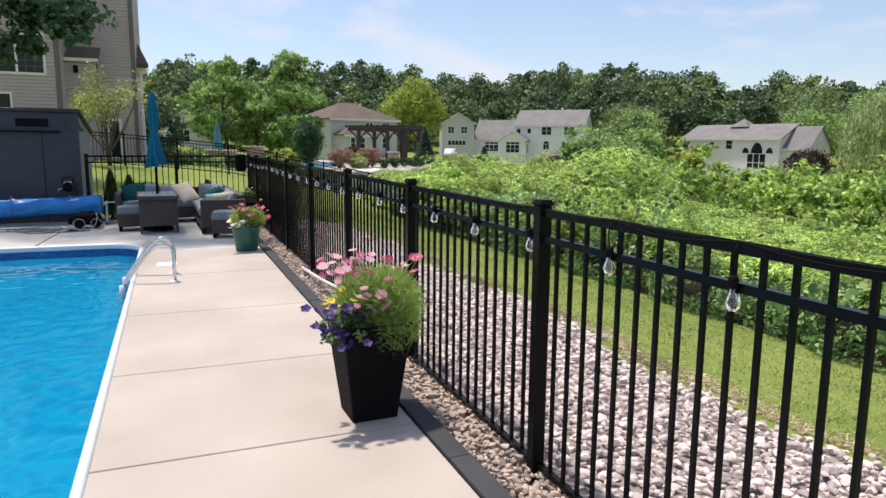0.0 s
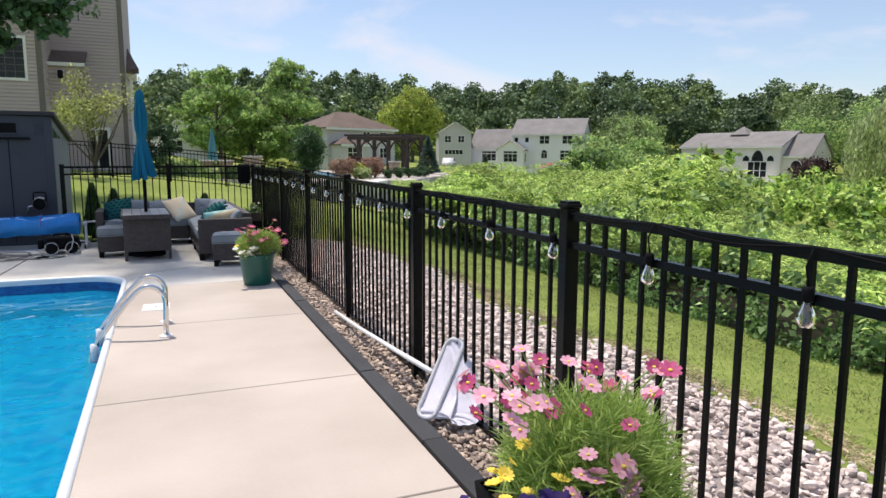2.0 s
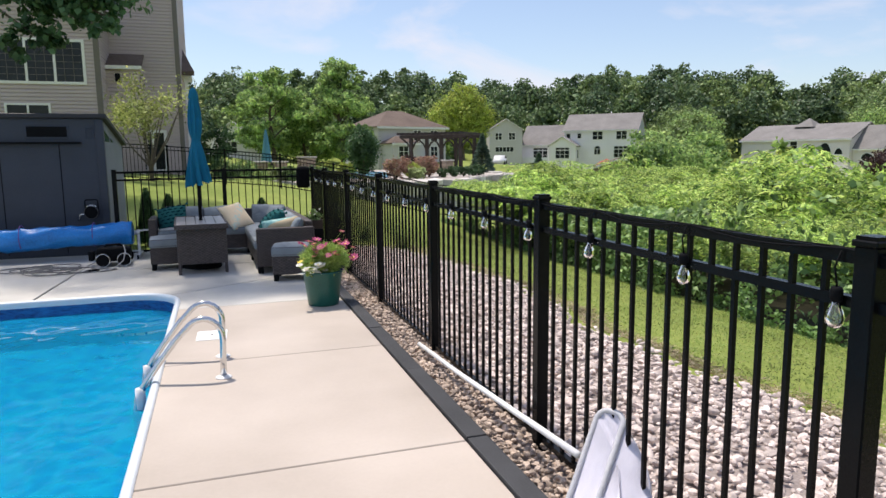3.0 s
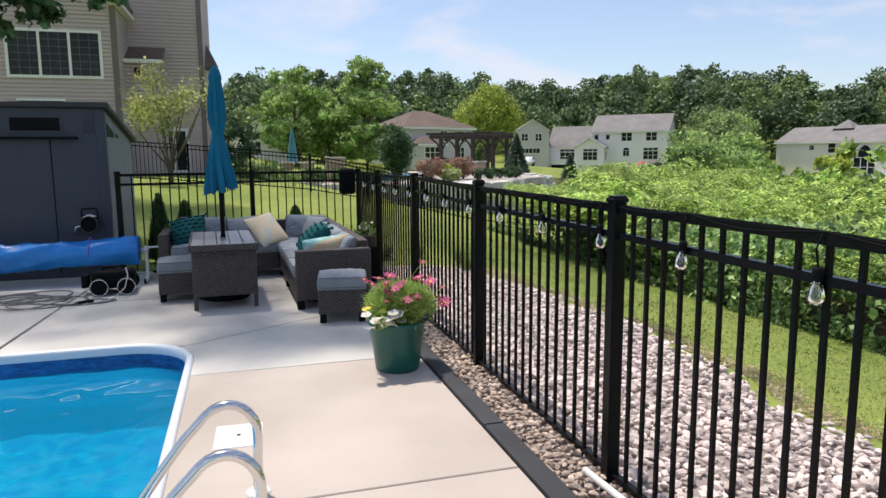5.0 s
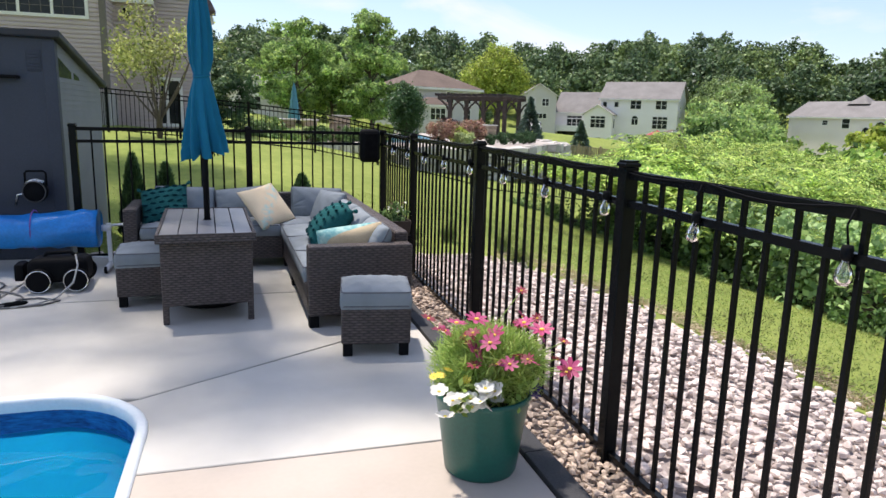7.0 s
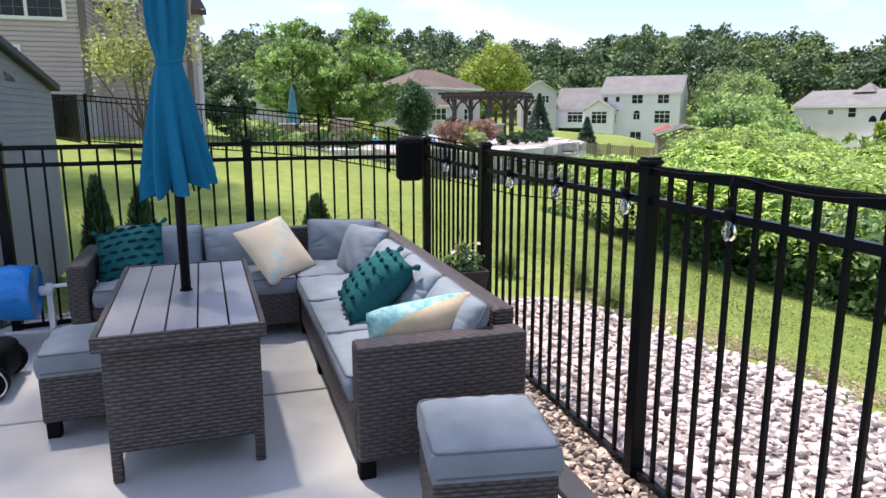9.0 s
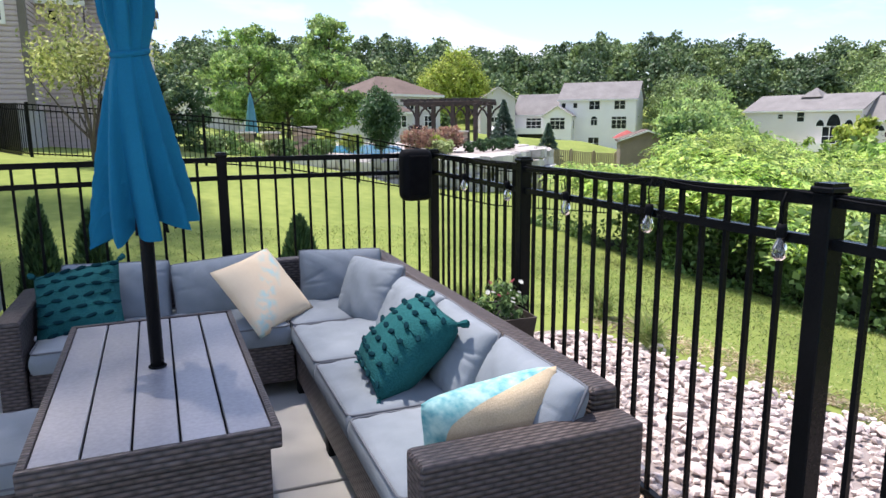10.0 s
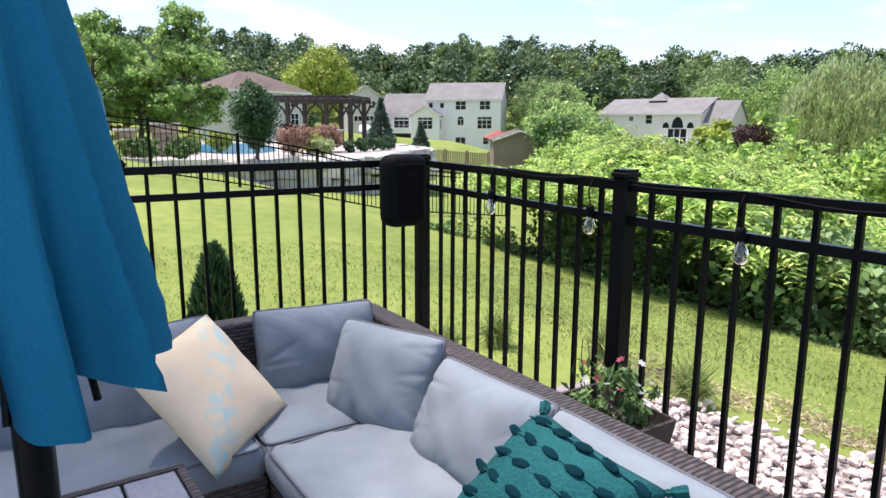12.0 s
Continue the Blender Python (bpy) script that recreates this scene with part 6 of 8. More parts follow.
# the white house across the valley
white_house = thing("house", 66.3, 125.0, 0, -43.4, "three-storey white house with grey roof and walkout basement", "house")
block(white_house, 0.0, 14.2, 0.0, 10.0, -3.6, 5.95, 9.1, WHITE_SIDING, ROOF, 0.35)
block(white_house, -9.2, 0.0, 0.8, 10.0, -3.6, 3.3, 7.1, WHITE_SIDING, ROOF, 0.35)
block(white_house, -2.4, 3.0, -2.6, 1.2, -3.6, 2.9, 4.6, WHITE_SIDING, ROOF, 0.35, 0.3, "v")
for u, w, h, z, cols in ((0.5, 0.7, 0.9, 4.3, 1), (2.7, 0.7, 0.9, 4.3, 1), (5.7, 1.9, 1.5, 4.0, 2), (10.3, 1.9, 1.5, 4.0, 2), (9.9, 2.6, 1.5, 0.5, 3), (9.9, 2.6, 0.45, 2.15, 3), (5.7, 1.9, 2.1, -3.3, 2), (11.0, 1.0, 1.2, -2.4, 1)):
    house_window(white_house, pose(u, -0.03, z), w, h, cols, 2 if h > 1 else 1, 0.10)
house_window(white_house, pose(6.1, -0.03, 1.1), 1.1, 1.0, 2, 1, 0.10)
house_window(white_house, pose(6.1, -0.03, 2.2), 1.1, 0.5, 1, 1, 0.10, True)
house_window(white_house, pose(-1.0, -2.63, 0.4), 2.7, 1.5, 3, 2, 0.10)
house_window(white_house, pose(-1.0, -2.63, 2.05), 2.7, 0.4, 3, 1, 0.10)
house_window(white_house, pose(0.2, -2.63, -2.6), 0.9, 1.1, 1, 1, 0.10)
house_window(white_house, pose(3.03, -1.7, 0.4, 0, 0, 90), 0.9, 1.6, 1, 2, 0.10)
house_window(white_house, pose(-6.6, 0.77, 0.3), 2.9, 1.6, 3, 2, 0.10)
house_window(white_house, pose(-6.6, 0.77, 2.05), 2.9, 0.4, 3, 1, 0.10)
part("balcony", box(-8.6, -2.6, -2.2, 0.75, -0.5, -0.3), TRIM, white_house)
part("balcony_rail", box(-8.6, -2.6, -2.2, -2.1, -0.3, 0.6), TRIM, white_house)
# A thin dark sheet stands in for the shade under the balcony.
part("balcony_shade", box(-8.4, -2.6, 0.70, 0.76, -3.4, -0.55), DARK_GLASS, white_house)

# the long white house to the east
long_house = thing("house", 94.0, 107.0, 0, math.degrees(math.atan2(-26.5, 6.0)), "long cream-white house with an arched hall window", "house")
PINK_SIDING = surface("pale_pinkish_siding", (0.74, 0.68, 0.66), (0.82, 0.76, 0.74), 0.3, 12, 0.6, 0.05)
block(long_house, 0.0, 19.8, 0.0, 11.0, -7.0, 3.4, 6.0, PINK_SIDING, ROOF, 0.35)
block(long_house, 19.8, 24.4, 1.0, 8.0, -7.0, 1.9, 5.4, PINK_SIDING, ROOF, 0.35)
part("hip", lathe([(2.6, 5.6), (0.0, 7.2)], 4), ROOF, long_house).matrix_basis = pose(9.5, 5.5, 0, 0, 0, 45)
house_window(long_house, pose(14.0, -0.03, -2.4), 3.4, 3.0, 3, 2, 0.14)
house_window(long_house, pose(14.6, -0.03, 0.75), 2.2, 1.9, 1, 1, 0.14, True)
house_window(long_house, pose(12.9, -0.03, 0.75), 1.3, 1.0, 1, 1, 0.12, True)
house_window(long_house, pose(17.4, -0.03, 0.75), 1.3, 1.0, 1, 1, 0.12, True)
for u, w, h, z in ((6.2, 0.9, 0.7, 2.0), (9.6, 1.2, 1.5, 1.5)):
    house_window(long_house, pose(u, -0.03, z), w, h, 1, 2, 0.10)
house_window(long_house, pose(21.2, 0.97, 0.0), 1.7, 0.9, 1, 1, 0.12, True)
house_window(long_house, pose(20.8, 0.97, -3.8), 2.6, 1.2, 3, 1, 0.10)
part("balcony", box(12.0, 19.0, -3.0, 0, -3.3, -3.0), TRIM, long_house)
part("balcony_rail", box(12.0, 19.0, -3.0, -2.9, -3.0, -1.9), TRIM, long_house)


def hip_roof(parent, u0, u1, v0, v1, eave, rise, mat, over=0.4):
    d = (v1 - v0) / 2
    a, b = (u0 + d, (v0 + v1) / 2, eave + rise), (u1 - d, (v0 + v1) / 2, eave + rise)
    c = [(u0 - over, v0 - over, eave), (u1 + over, v0 - over, eave), (u1 + over, v1 + over, eave), (u0 - over, v1 + over, eave)]
    for pts in ((c[0], c[1], b, a), (c[2], c[3], a, b), (c[1], c[2], b), (c[3], c[0], a)):
        part("roof", roof_slab(list(pts), 0.15), mat, parent)
    part("fascia", box(u0 - over, u1 + over, v0 - over - 0.02, v0 - over + 0.02, eave - 0.3, eave - 0.02), TRIM, parent)


def walls(parent, u0, u1, v0, v1, base, eave, mat, pitch=0.25):
    for m, length in ((pose(u0, v0, 0), u1 - u0), (pose(u1, v0, 0, 0, 0, 90), v1 - v0), (pose(u1, v1, 0, 0, 0, 180), u1 - u0), (pose(u0, v1, 0, 0, 0, 270), v1 - v0)):
        part("wall", lap_wall(length, base, eave, pitch, 0.02), mat, parent).matrix_basis = m


brown_house = thing("house", 30.2, 92.5, 0, 20, "beige house with a brown hipped roof beyond the pergola", "house")
walls(brown_house, -11.0, 0.0, 0.0, 8.5, -2.6, 5.05, BEIGE_SIDING)
hip_roof(brown_house, -11.0, 0.0, 0.0, 8.5, 5.1, 2.3, BROWN_ROOF)
walls(brown_house, -10.5, -6.5, -2.5, 0.0, -2.6, 2.9, BEIGE_SIDING)
hip_roof(brown_house, -10.5, -6.5, -2.5, 0.0, 2.95, 0.9, BROWN_ROOF, 0.25)
for u, z in ((-2.6, 3.3), (-5.4, 3.3), (-2.6, 1.2)):
    house_window(brown_house, pose(u, -0.03, z), 1.1, 1.3, 2, 2, 0.10)
house_window(brown_house, pose(-9.6, -2.53, 1.2), 2.2, 1.3, 3, 2, 0.10)
house_window(brown_house, pose(0.03, 1.5, 3.3, 0, 0, 90), 1.0, 1.3, 1, 2, 0.10)
house_window(brown_house, pose(0.03, 5.2, 3.3, 0, 0, 90), 1.0, 1.3, 1, 2, 0.10)

far_house = thing("house", 52.2, 130.0, 0, -18, "small distant beige gabled house among trees", "house")
block(far_house, 0.0, 6.6, 0.0, 9.0, -4.2, 6.2, 8.3, BEIGE_SIDING, BROWN_ROOF, 0.35, 0.3, "v")
for u in (1.2, 3.9):
    house_window(far_house, pose(u, -0.03, 4.2), 1.2, 1.3, 2, 2, 0.1)
house_window(far_house, pose(1.2, -0.03, 1.8), 3.6, 0.9, 5, 1, 0.1)
grey_house = thing("house", -1.0, 80.0, 0, -10, "pale grey gabled house half hidden by trees", "house")
block(grey_house, 0.0, 5.5, 0.0, 9.0, -0.5, 3.2, 5.1, WHITE_SIDING, ROOF, 0.35, 0.3, "v")
house_window(grey_house, pose(2.0, -0.03, 1.8), 1.2, 1.2, 2, 2, 0.1)


# ---------- the neighbour's garden ----------
TERRACE_PAVING = surface("pale_flagstone", (0.3547, 0.3198, 0.2813), (0.473, 0.4264, 0.3857), 0.8, 14, 0.85, 0.2)
rim = [(-2.0, 38.0), (2.5, 36.6), (6.0, 35.2), (9.5, 34.6), (13.0, 36.6), (16.0, 39.6), (17.8, 43.0), (18.4, 46.5), (17.5, 52.0), (21.0, 60.0), (4.0, 62.0), (-2.0, 58.0)]
tagged(new("terrace", data_of("terrace", outline(rim, -1.6, 0.18), TERRACE_PAVING)), "raised stone-paved terrace of the neighbouring garden", "terrace", kind="structure")
retaining = thing("retaining_wall", label="dry-stone retaining wall of pale blocks", category="wall", kind="structure")
rng = np.random.default_rng(51)
block_shapes = []
for k in range(6):
    b = box(-0.5, 0.5, -0.5, 0.5, -0.5, 0.5, 0.09, 2)
    for v in b.verts:
        v.co += Vector(rng.normal(0, 0.025, 3))
    block_shapes.append(data_of("stone", b, STONE))
for (x0, y0), (x1, y1) in zip(rim[1:9], rim[2:9]):
    L = math.hypot(x1 - x0, y1 - y0)
    turn = math.degrees(math.atan2(y1 - y0, x1 - x0))
    for row in range(4):
        s = -0.3 * (row % 2)
        z = 0.22 - 0.36 * row
        while s < L:
            w = rng.uniform(0.55, 1.15)
            f = min(max((s + w / 2) / L, 0), 1)
            mesh_part("stone", block_shapes[rng.integers(0, 6)], retaining, pose(x0 + (x1 - x0) * f, y0 + (y1 - y0) * f, z - 0.17, 0, 0, turn + rng.normal(0, 7)) @ pose(0, rng.normal(0, 0.09), rng.normal(0, 0.03), rng.normal(0, 6), rng.normal(0, 5), 0) @ Matrix.Diagonal((w * rng.uniform(0.86, 1.04), rng.uniform(0.5, 0.75), rng.uniform(0.30, 0.42), 1)))
            s += w
pool_two = [(7.0, 40.8), (8.3, 40.4), (9.8, 42.5), (10.8, 46.0), (11.8, 50.0), (12.0, 54.0), (9.6, 54.5), (7.6, 51.0), (6.6, 47.0), (6.3, 43.0)]
tagged(new("water", data_of("water", outline(pool_two, 0.182, 0.200), surface("far_pool_water", (0.01, 0.16, 0.36), (0.03, 0.30, 0.52), 1.5, 12, 0.12, 0.1))), "bright blue water of the neighbour's pool", "water", kind="structure")


def stone_pillar(x, y, z, w, h, label):
    t = thing("stone_pillar", x, y, z, 8, label, "pillar", "garden pillars")
    for k in range(4):
        part("course", box(-w / 2, w / 2, -w / 2, w / 2, h * k / 4, h * (k + 1) / 4 - 0.015, 0.03, 1), surface("pillar_stone", (0.26, 0.20, 0.15), (0.40, 0.32, 0.25), 2, 18, 0.9, 0.4, random_by="object"), t)
    part("cap", box(-w / 2 - 0.06, w / 2 + 0.06, -w / 2 - 0.06, w / 2 + 0.06, h, h + 0.09, 0.02, 1), STONE, t, "pale capstone")
    return t


stone_pillar(4.60, 40.0, 0.18, 0.80, 1.18, "brown stone pillar with pale cap on the terrace")
stone_pillar(3.25, 40.6, 0.18, 0.62, 0.95, "short brown stone pillar by the terrace steps")
stone_pillar(2.3, 41.5, 0.18, 0.62, 0.95, "short brown stone pillar by the terrace steps")
stone_pillar(14.45, 53.9, 0.18, 0.70, 0.80, "stone pedestal under a pergola post")
stone_pillar(16.65, 51.85, 0.18, 0.70, 0.80, "stone pedestal under a pergola post")

far_umbrella = thing("patio_umbrella", 2.88, 45.0, 0.18, 0, "closed pale teal umbrella on the far terrace", "umbrella")
part("pole", tube([(0, 0, 0), (0, 0, 2.8)], 0.03, 8), BLACK_METAL, far_umbrella)
part("canopy", lathe([(0.30, 0.95), (0.27, 1.2), (0.18, 1.9), (0.11, 2.5), (0.02, 2.9)], 24, folds(lambda z: 0.18, 5, 0.3)), surface("pale_teal_canvas", (0.05, 0.20, 0.26), (0.10, 0.30, 0.36), 3, 60, 0.85), far_umbrella, "", True)

pergola = thing("pergola", 14.2, 54.9, 0.18, -43, "dark cedar pergola with curved braces", "pergola")
for u in (0.5, 3.1, 4.7):
    for v in (0.0, 2.8):
        post = part("post", box(u - 0.13, u + 0.13, v - 0.13, v + 0.13, 0.0, 2.62, 0.02, 1), PERGOLA_WOOD, pergola)
        for s in (-1, 1):
            part("brace", tube([(u + s * 0.1, v, 1.75), (u + s * 0.35, v, 2.2), (u + s * 0.85, v, 2.58)], 0.075, 6), PERGOLA_WOOD, post)
for v in (0.0, 2.8):
    part("beam", box(-0.5, 5.2, v - 0.09, v + 0.09, 2.55, 2.80, 0.02, 1), PERGOLA_WOOD, pergola)
for k in range(12):
    u = -0.35 + k * 0.475
    part("rafter", box(u - 0.035, u + 0.035, -0.75, 3.6, 2.80, 2.98, 0.01, 1), PERGOLA_WOOD, pergola)

car = thing("car", 41.4, 99.5, float(ground_z(41.4, 99.5)) + 0.04, 60, "white car parked on the far drive", "car")
CAR_PAINT = surface("white_car_paint", (0.70, 0.70, 0.70), (0.78, 0.78, 0.78), 2, 40, 0.25, 0.0)
prof = [(-2.1, 0.3), (-2.15, 0.75), (-1.3, 0.9), (-0.7, 1.42), (0.9, 1.45), (1.6, 0.98), (2.1, 0.9), (2.15, 0.35)]
bm = bmesh.new()
a, b = ([bm.verts.new((x, y, z)) for x, z in prof] for y in (-0.85, 0.85))
for k in range(len(prof)):
    bm.faces.new((a[k], a[(k + 1) % len(prof)], b[(k + 1) % len(prof)], b[k]))
bm.faces.new(a[::-1]), bm.faces.new(b)
bmesh.ops.recalc_face_normals(bm, faces=bm.faces[:])
bmesh.ops.bevel(bm, geom=bm.edges[:], offset=0.06, segments=2, affect="EDGES")
part("body", bm, CAR_PAINT, car, smooth=True)
for y0, y1 in ((-0.862, -0.852), (0.852, 0.862)):
    bm = bmesh.new()
    q = [(-1.1, 0.95), (-0.62, 1.36), (0.82, 1.38), (1.35, 0.98)]
    lo, hi = ([bm.verts.new((x, y, z)) for x, z in q] for y in (y0, y1))
    bm.faces.new(lo[::-1]), bm.faces.new(hi)
    part("side_glass", bm, DARK_GLASS, car)
for x in (-1.35, 1.35):
    for y in (-0.82, 0.82):
        wheel = part("wheel", lathe([(0.0, -0.1), (0.30, -0.1), (0.33, 0), (0.30, 0.1), (0.0, 0.1)], 18), BLACK_PLASTIC, car, "", True)
        wheel.matrix_basis = pose(x, y, 0.33, 90, 0, 0)
        part("rim", lathe([(0.0, -0.11), (0.2, -0.108), (0.2, -0.1)], 14), STEEL, wheel)
road_pts = [(33, 95), (40, 97), (46, 99), (50, 101), (50, 104.5), (45, 103), (39, 101), (33, 99)]
rv = [(x, y, float(ground_z(x, y)) + 0.03) for x, y in road_pts]
bm = bmesh.new()
bm.faces.new([bm.verts.new(p) for p in rv])
bmesh.ops.triangulate(bm, faces=bm.faces[:])
tagged(new("road", data_of("road", bm, surface("pale_drive", (0.30, 0.29, 0.28), (0.42, 0.41, 0.39), 0.5, 8, 0.9, 0.1))), "pale driveway across the valley", "road", kind="structure")

# iron fence down the slope
slope_fence = thing("metal_fence", label="black iron picket fence stepping down the lawn", category="fence", group="black fences")
line = [(-5.2, 31.0)] + [(-3.4 + 1.85 * k, 28.0 - 0.12 * k) for k in range(9)]
for x, y in line:
    fence_post(slope_fence, x, y, float(ground_z(x, y)) + 1.22)
for a, b in zip(line, line[1:]):
    ga, gb = float(ground_z(*a)), float(ground_z(*b))
    fence_panel(slope_fence, a, b, ga + 1.17, gb + 1.17, ga + 0.08, gb + 0.08, 0.115)
privacy = thing("privacy_panel", -4.2, 29.4, 0, -58, "dark brown solid panel at the fence's end", "fence panel")
for k in range(9):
    part("board", box(-0.9 + k * 0.2, -0.9 + k * 0.2 + 0.19, -0.02, 0.02, 0.6, 2.05, 0.004, 1), BRASS, privacy)

tan_fence = thing("wooden_fence", label="weathered tan picket fence beside the spruce", category="fence")
a, b = Vector((27.5, 63.5)), Vector((36.5, 60.0))
turn = math.degrees(math.atan2(b.y - a.y, b.x - a.x))
PICKET = data_of("picket", box(-0.06, 0.06, -0.012, 0.012, 0.0, 1.95, 0.006, 1), TAN_WOOD)
FPOST = data_of("post", box(-0.09, 0.09, -0.09, 0.09, 0.0, 2.1, 0.01, 1), TAN_WOOD)
for k in range(60):
    p = a.lerp(b, k / 59)
    mesh_part("picket", PICKET, tan_fence, pose(p.x, p.y, float(ground_z(p.x, p.y)), 0, 0, turn))
    if k % 12 == 0:
        mesh_part("post", FPOST, tan_fence, pose(p.x, p.y, float(ground_z(p.x, p.y)), 0, 0, turn))
tan_shed = thing("garden_shed", 33.0, 54.0, float(ground_z(33, 54)), -30, "weathered brown shed with a low gable roof", "shed")
TAN_SIDING = surface("brown_board_siding", (0.20, 0.165, 0.12), (0.28, 0.235, 0.18), 1, 20, 0.85, 0.2)
block(tan_shed, -2.0, 2.0, 0.0, 3.2, -0.3, 3.15, 3.85, TAN_SIDING, BROWN_ROOF, 0.2, 0.18, "v")
red_umbrella = thing("patio_umbrella", 36.8, 62.0, float(ground_z(36.8, 62.0)), 0, "open red garden umbrella behind the shed", "umbrella")
part("pole", tube([(0, 0, 0), (0, 0, 3.9)], 0.03, 8), BLACK_METAL, red_umbrella)
part("canopy", lathe([(1.3, 3.25), (0.8, 3.6), (0.02, 3.95)], 8), surface("red_canvas", (0.30, 0.06, 0.05), (0.40, 0.10, 0.085), 3, 60, 0.85), red_umbrella)


# ---------- planting ----------
def shrub(name, x, y, r, h, mat, seed, label, count=900, leaf=0.09, category="shrub", group="", z=None, shell=0.45):
    z = float(ground_z(x, y)) if z is None else z
    rng = np.random.default_rng(seed)
    t = thing(name, x, y, z, 0, label, category, group)
    for k in range(5):
        a = k * 1.26
        part("stem", tube([(0, 0, -0.05), (0.25 * r * math.cos(a), 0.25 * r * math.sin(a), h * 0.35), (0.5 * r * math.cos(a), 0.5 * r * math.sin(a), h * 0.65)], [0.03 * r + 0.01, 0.02 * r + 0.006, 0.006], 5), BARK, t)
    leaves("foliage", rng, random_lobes(rng, 0, 0, h * 0.52, r, r, h * 0.5), count, leaf, leaf * 0.55, mat, t, "", shell)
    return t


def conifer(name, x, y, z, h, r, mat, seed, label, count=2600, leaf=0.16, category="tree", power=1.0, rise=0.15):
    rng = np.random.default_rng(seed)
    t = thing(name, x, y, z, 0, label, category)
    part("trunk", tube([(0, 0, -0.1), (0, 0, h * 0.5), (0, 0, h * 0.96)], [0.05 * r + 0.03, 0.035 * r + 0.02, 0.008], 8), BARK, t, smooth=True)
    f = rng.uniform(0.02, 1, count) ** 1.3
    tier = 1 - (0.28 if rise < 1 else 0.08) * ((f * 9) % 1)
    a = rng.uniform(0, math.tau, count)
    rad = r * (1 - f) ** power * tier * rng.uniform(0.45, 1.0, count) ** 0.5
    p = np.stack([rad * np.cos(a), rad * np.sin(a), h * (0.06 + 0.94 * f) - 0.15 * rad], 1)
    out = np.stack([np.cos(a), np.sin(a), np.full(count, rise)], 1)
    v, q = leaf_quads(rng, p, np.full(count, leaf), leaf * (0.42 if rise < 1 else 0.22), along=out)
    crown = new("crown", mesh_np("crown", v, q, mat))
    crown.parent = t
    return t


for k, (x, y, h, r) in enumerate(((-1.22, 16.35, 0.98, 0.20), (-0.86, 16.45, 0.86, 0.22), (0.80, 16.35, 0.74, 0.25))):
    conifer("arborvitae", x, y, -0.05, h, r, ARBOR, 60 + k, "small dark green arborvitae behind the fence", 3200, 0.10, "shrub", 0.6, 2.4)
for k, (x, y) in enumerate(((2.65, 15.75), (3.05, 14.35), (2.1, 15.6), (-0.2, 15.6), (3.2, 15.2))):
    rng = np.random.default_rng(70 + k)
    t = thing("grass_clump", x, y, float(ground_z(x, y)) - 0.02, 0, "arching clump of tall ornamental grass", "grass", "grass clumps")
    n = 260
    a = rng.uniform(0, math.tau, n)
    tip = np.stack([np.cos(a) * rng.uniform(0.04, 0.2, n), np.sin(a) * rng.uniform(0.04, 0.2, n), rng.uniform(0.14, 0.38, n)], 1)
    v, q = leaf_quads(rng, tip * 0.5, np.linalg.norm(tip, axis=1), 0.009, along=tip)
    part_ob = new("tuft", mesh_np("tuft", v, q, GRASS_BLADE))
    part_ob.parent = t

# short grass along the rock bed and behind the fence
rng = np.random.default_rng(81)
n = 44000
x = np.concatenate([rng.uniform(3.4, 7.4, n), rng.uniform(-2.5, 7.4, n // 2)])
y = np.concatenate([rng.uniform(1.5, 19, n), rng.uniform(15.3, 20, n // 2)])
ok = (x > 3.55 + 0.13 * np.sin(y * 1.3) - 0.7 * step(13.0, 15.0, y)) | (y > 15.3)
x, y = x[ok], y[ok]
p = np.stack([x, y, ground_z(x, y) + 0.018], 1)
v, q = leaf_quads(rng, p, np.full(len(p), 0.036), 0.009, along=np.tile((0, 0, 0.5), (len(p), 1)) + 0.9 * rng.normal(size=(len(p), 3)))
tagged(new("grass", mesh_np("grass", v, q, GRASS_BLADE)), "short mown grass blades", "grass", kind="stuff")


n = 9000
y = rng.uniform(1.0, 15.2, n)
x = 3.62 + 0.13 * np.sin(y * 1.3) + 0.07 * np.sin(y * 4.1) - 0.75 * step(13.0, 15.0, y) + np.abs(rng.normal(0, 0.16, n)) + 0.5 * np.maximum(0, np.sin(y * 0.9 + 0.6)) * rng.uniform(0, 1, n) * step(9, 12, y)
p = np.stack([x, y, ground_z(x, y) + 0.012], 1)
v, q = leaf_quads(rng, p, np.full(n, 0.07), 0.010, along=rng.normal(size=(n, 3)) * (1, 1, 0.25))
tagged(new("dry_grass", mesh_np("dry_grass", v, q, DRY_BLADE)), "dry straw-coloured grass along the rock bed", "grass", kind="stuff")


def fronds(rng, base, heading, length, lift, pairs=8, leaflet=0.27):
    """Pinnate leaves: a row of paired leaflets along an arching rib."""
    n = len(base)
    d = np.stack([np.cos(heading), np.sin(heading), np.zeros(n)], 1)
    s = np.stack([-np.sin(heading), np.cos(heading), np.zeros(n)], 1)
    cs, al = [], []
    for k in range(pairs):
        f = (k + 0.8) / pairs
        mid = base + d * (length * f)[:, None] + np.array([0, 0, 1.0]) * (length * (lift * f - 0.75 * f * f))[:, None]
        w = length * 0.26 * (1 - 0.55 * f)
        for side in (-1, 1):
            cs.append(mid + s * (side * w * 0.5)[:, None] + d * (0.04 * length)[:, None])
            al.append(s * side + d * 0.45 + np.array([0, 0, -0.25]))
    c, a = np.concatenate(cs), np.concatenate(al)
    size = np.tile(np.repeat(length[None], 2, 0).T.ravel()[: n], pairs * 2) * leaflet
    return c, a, size


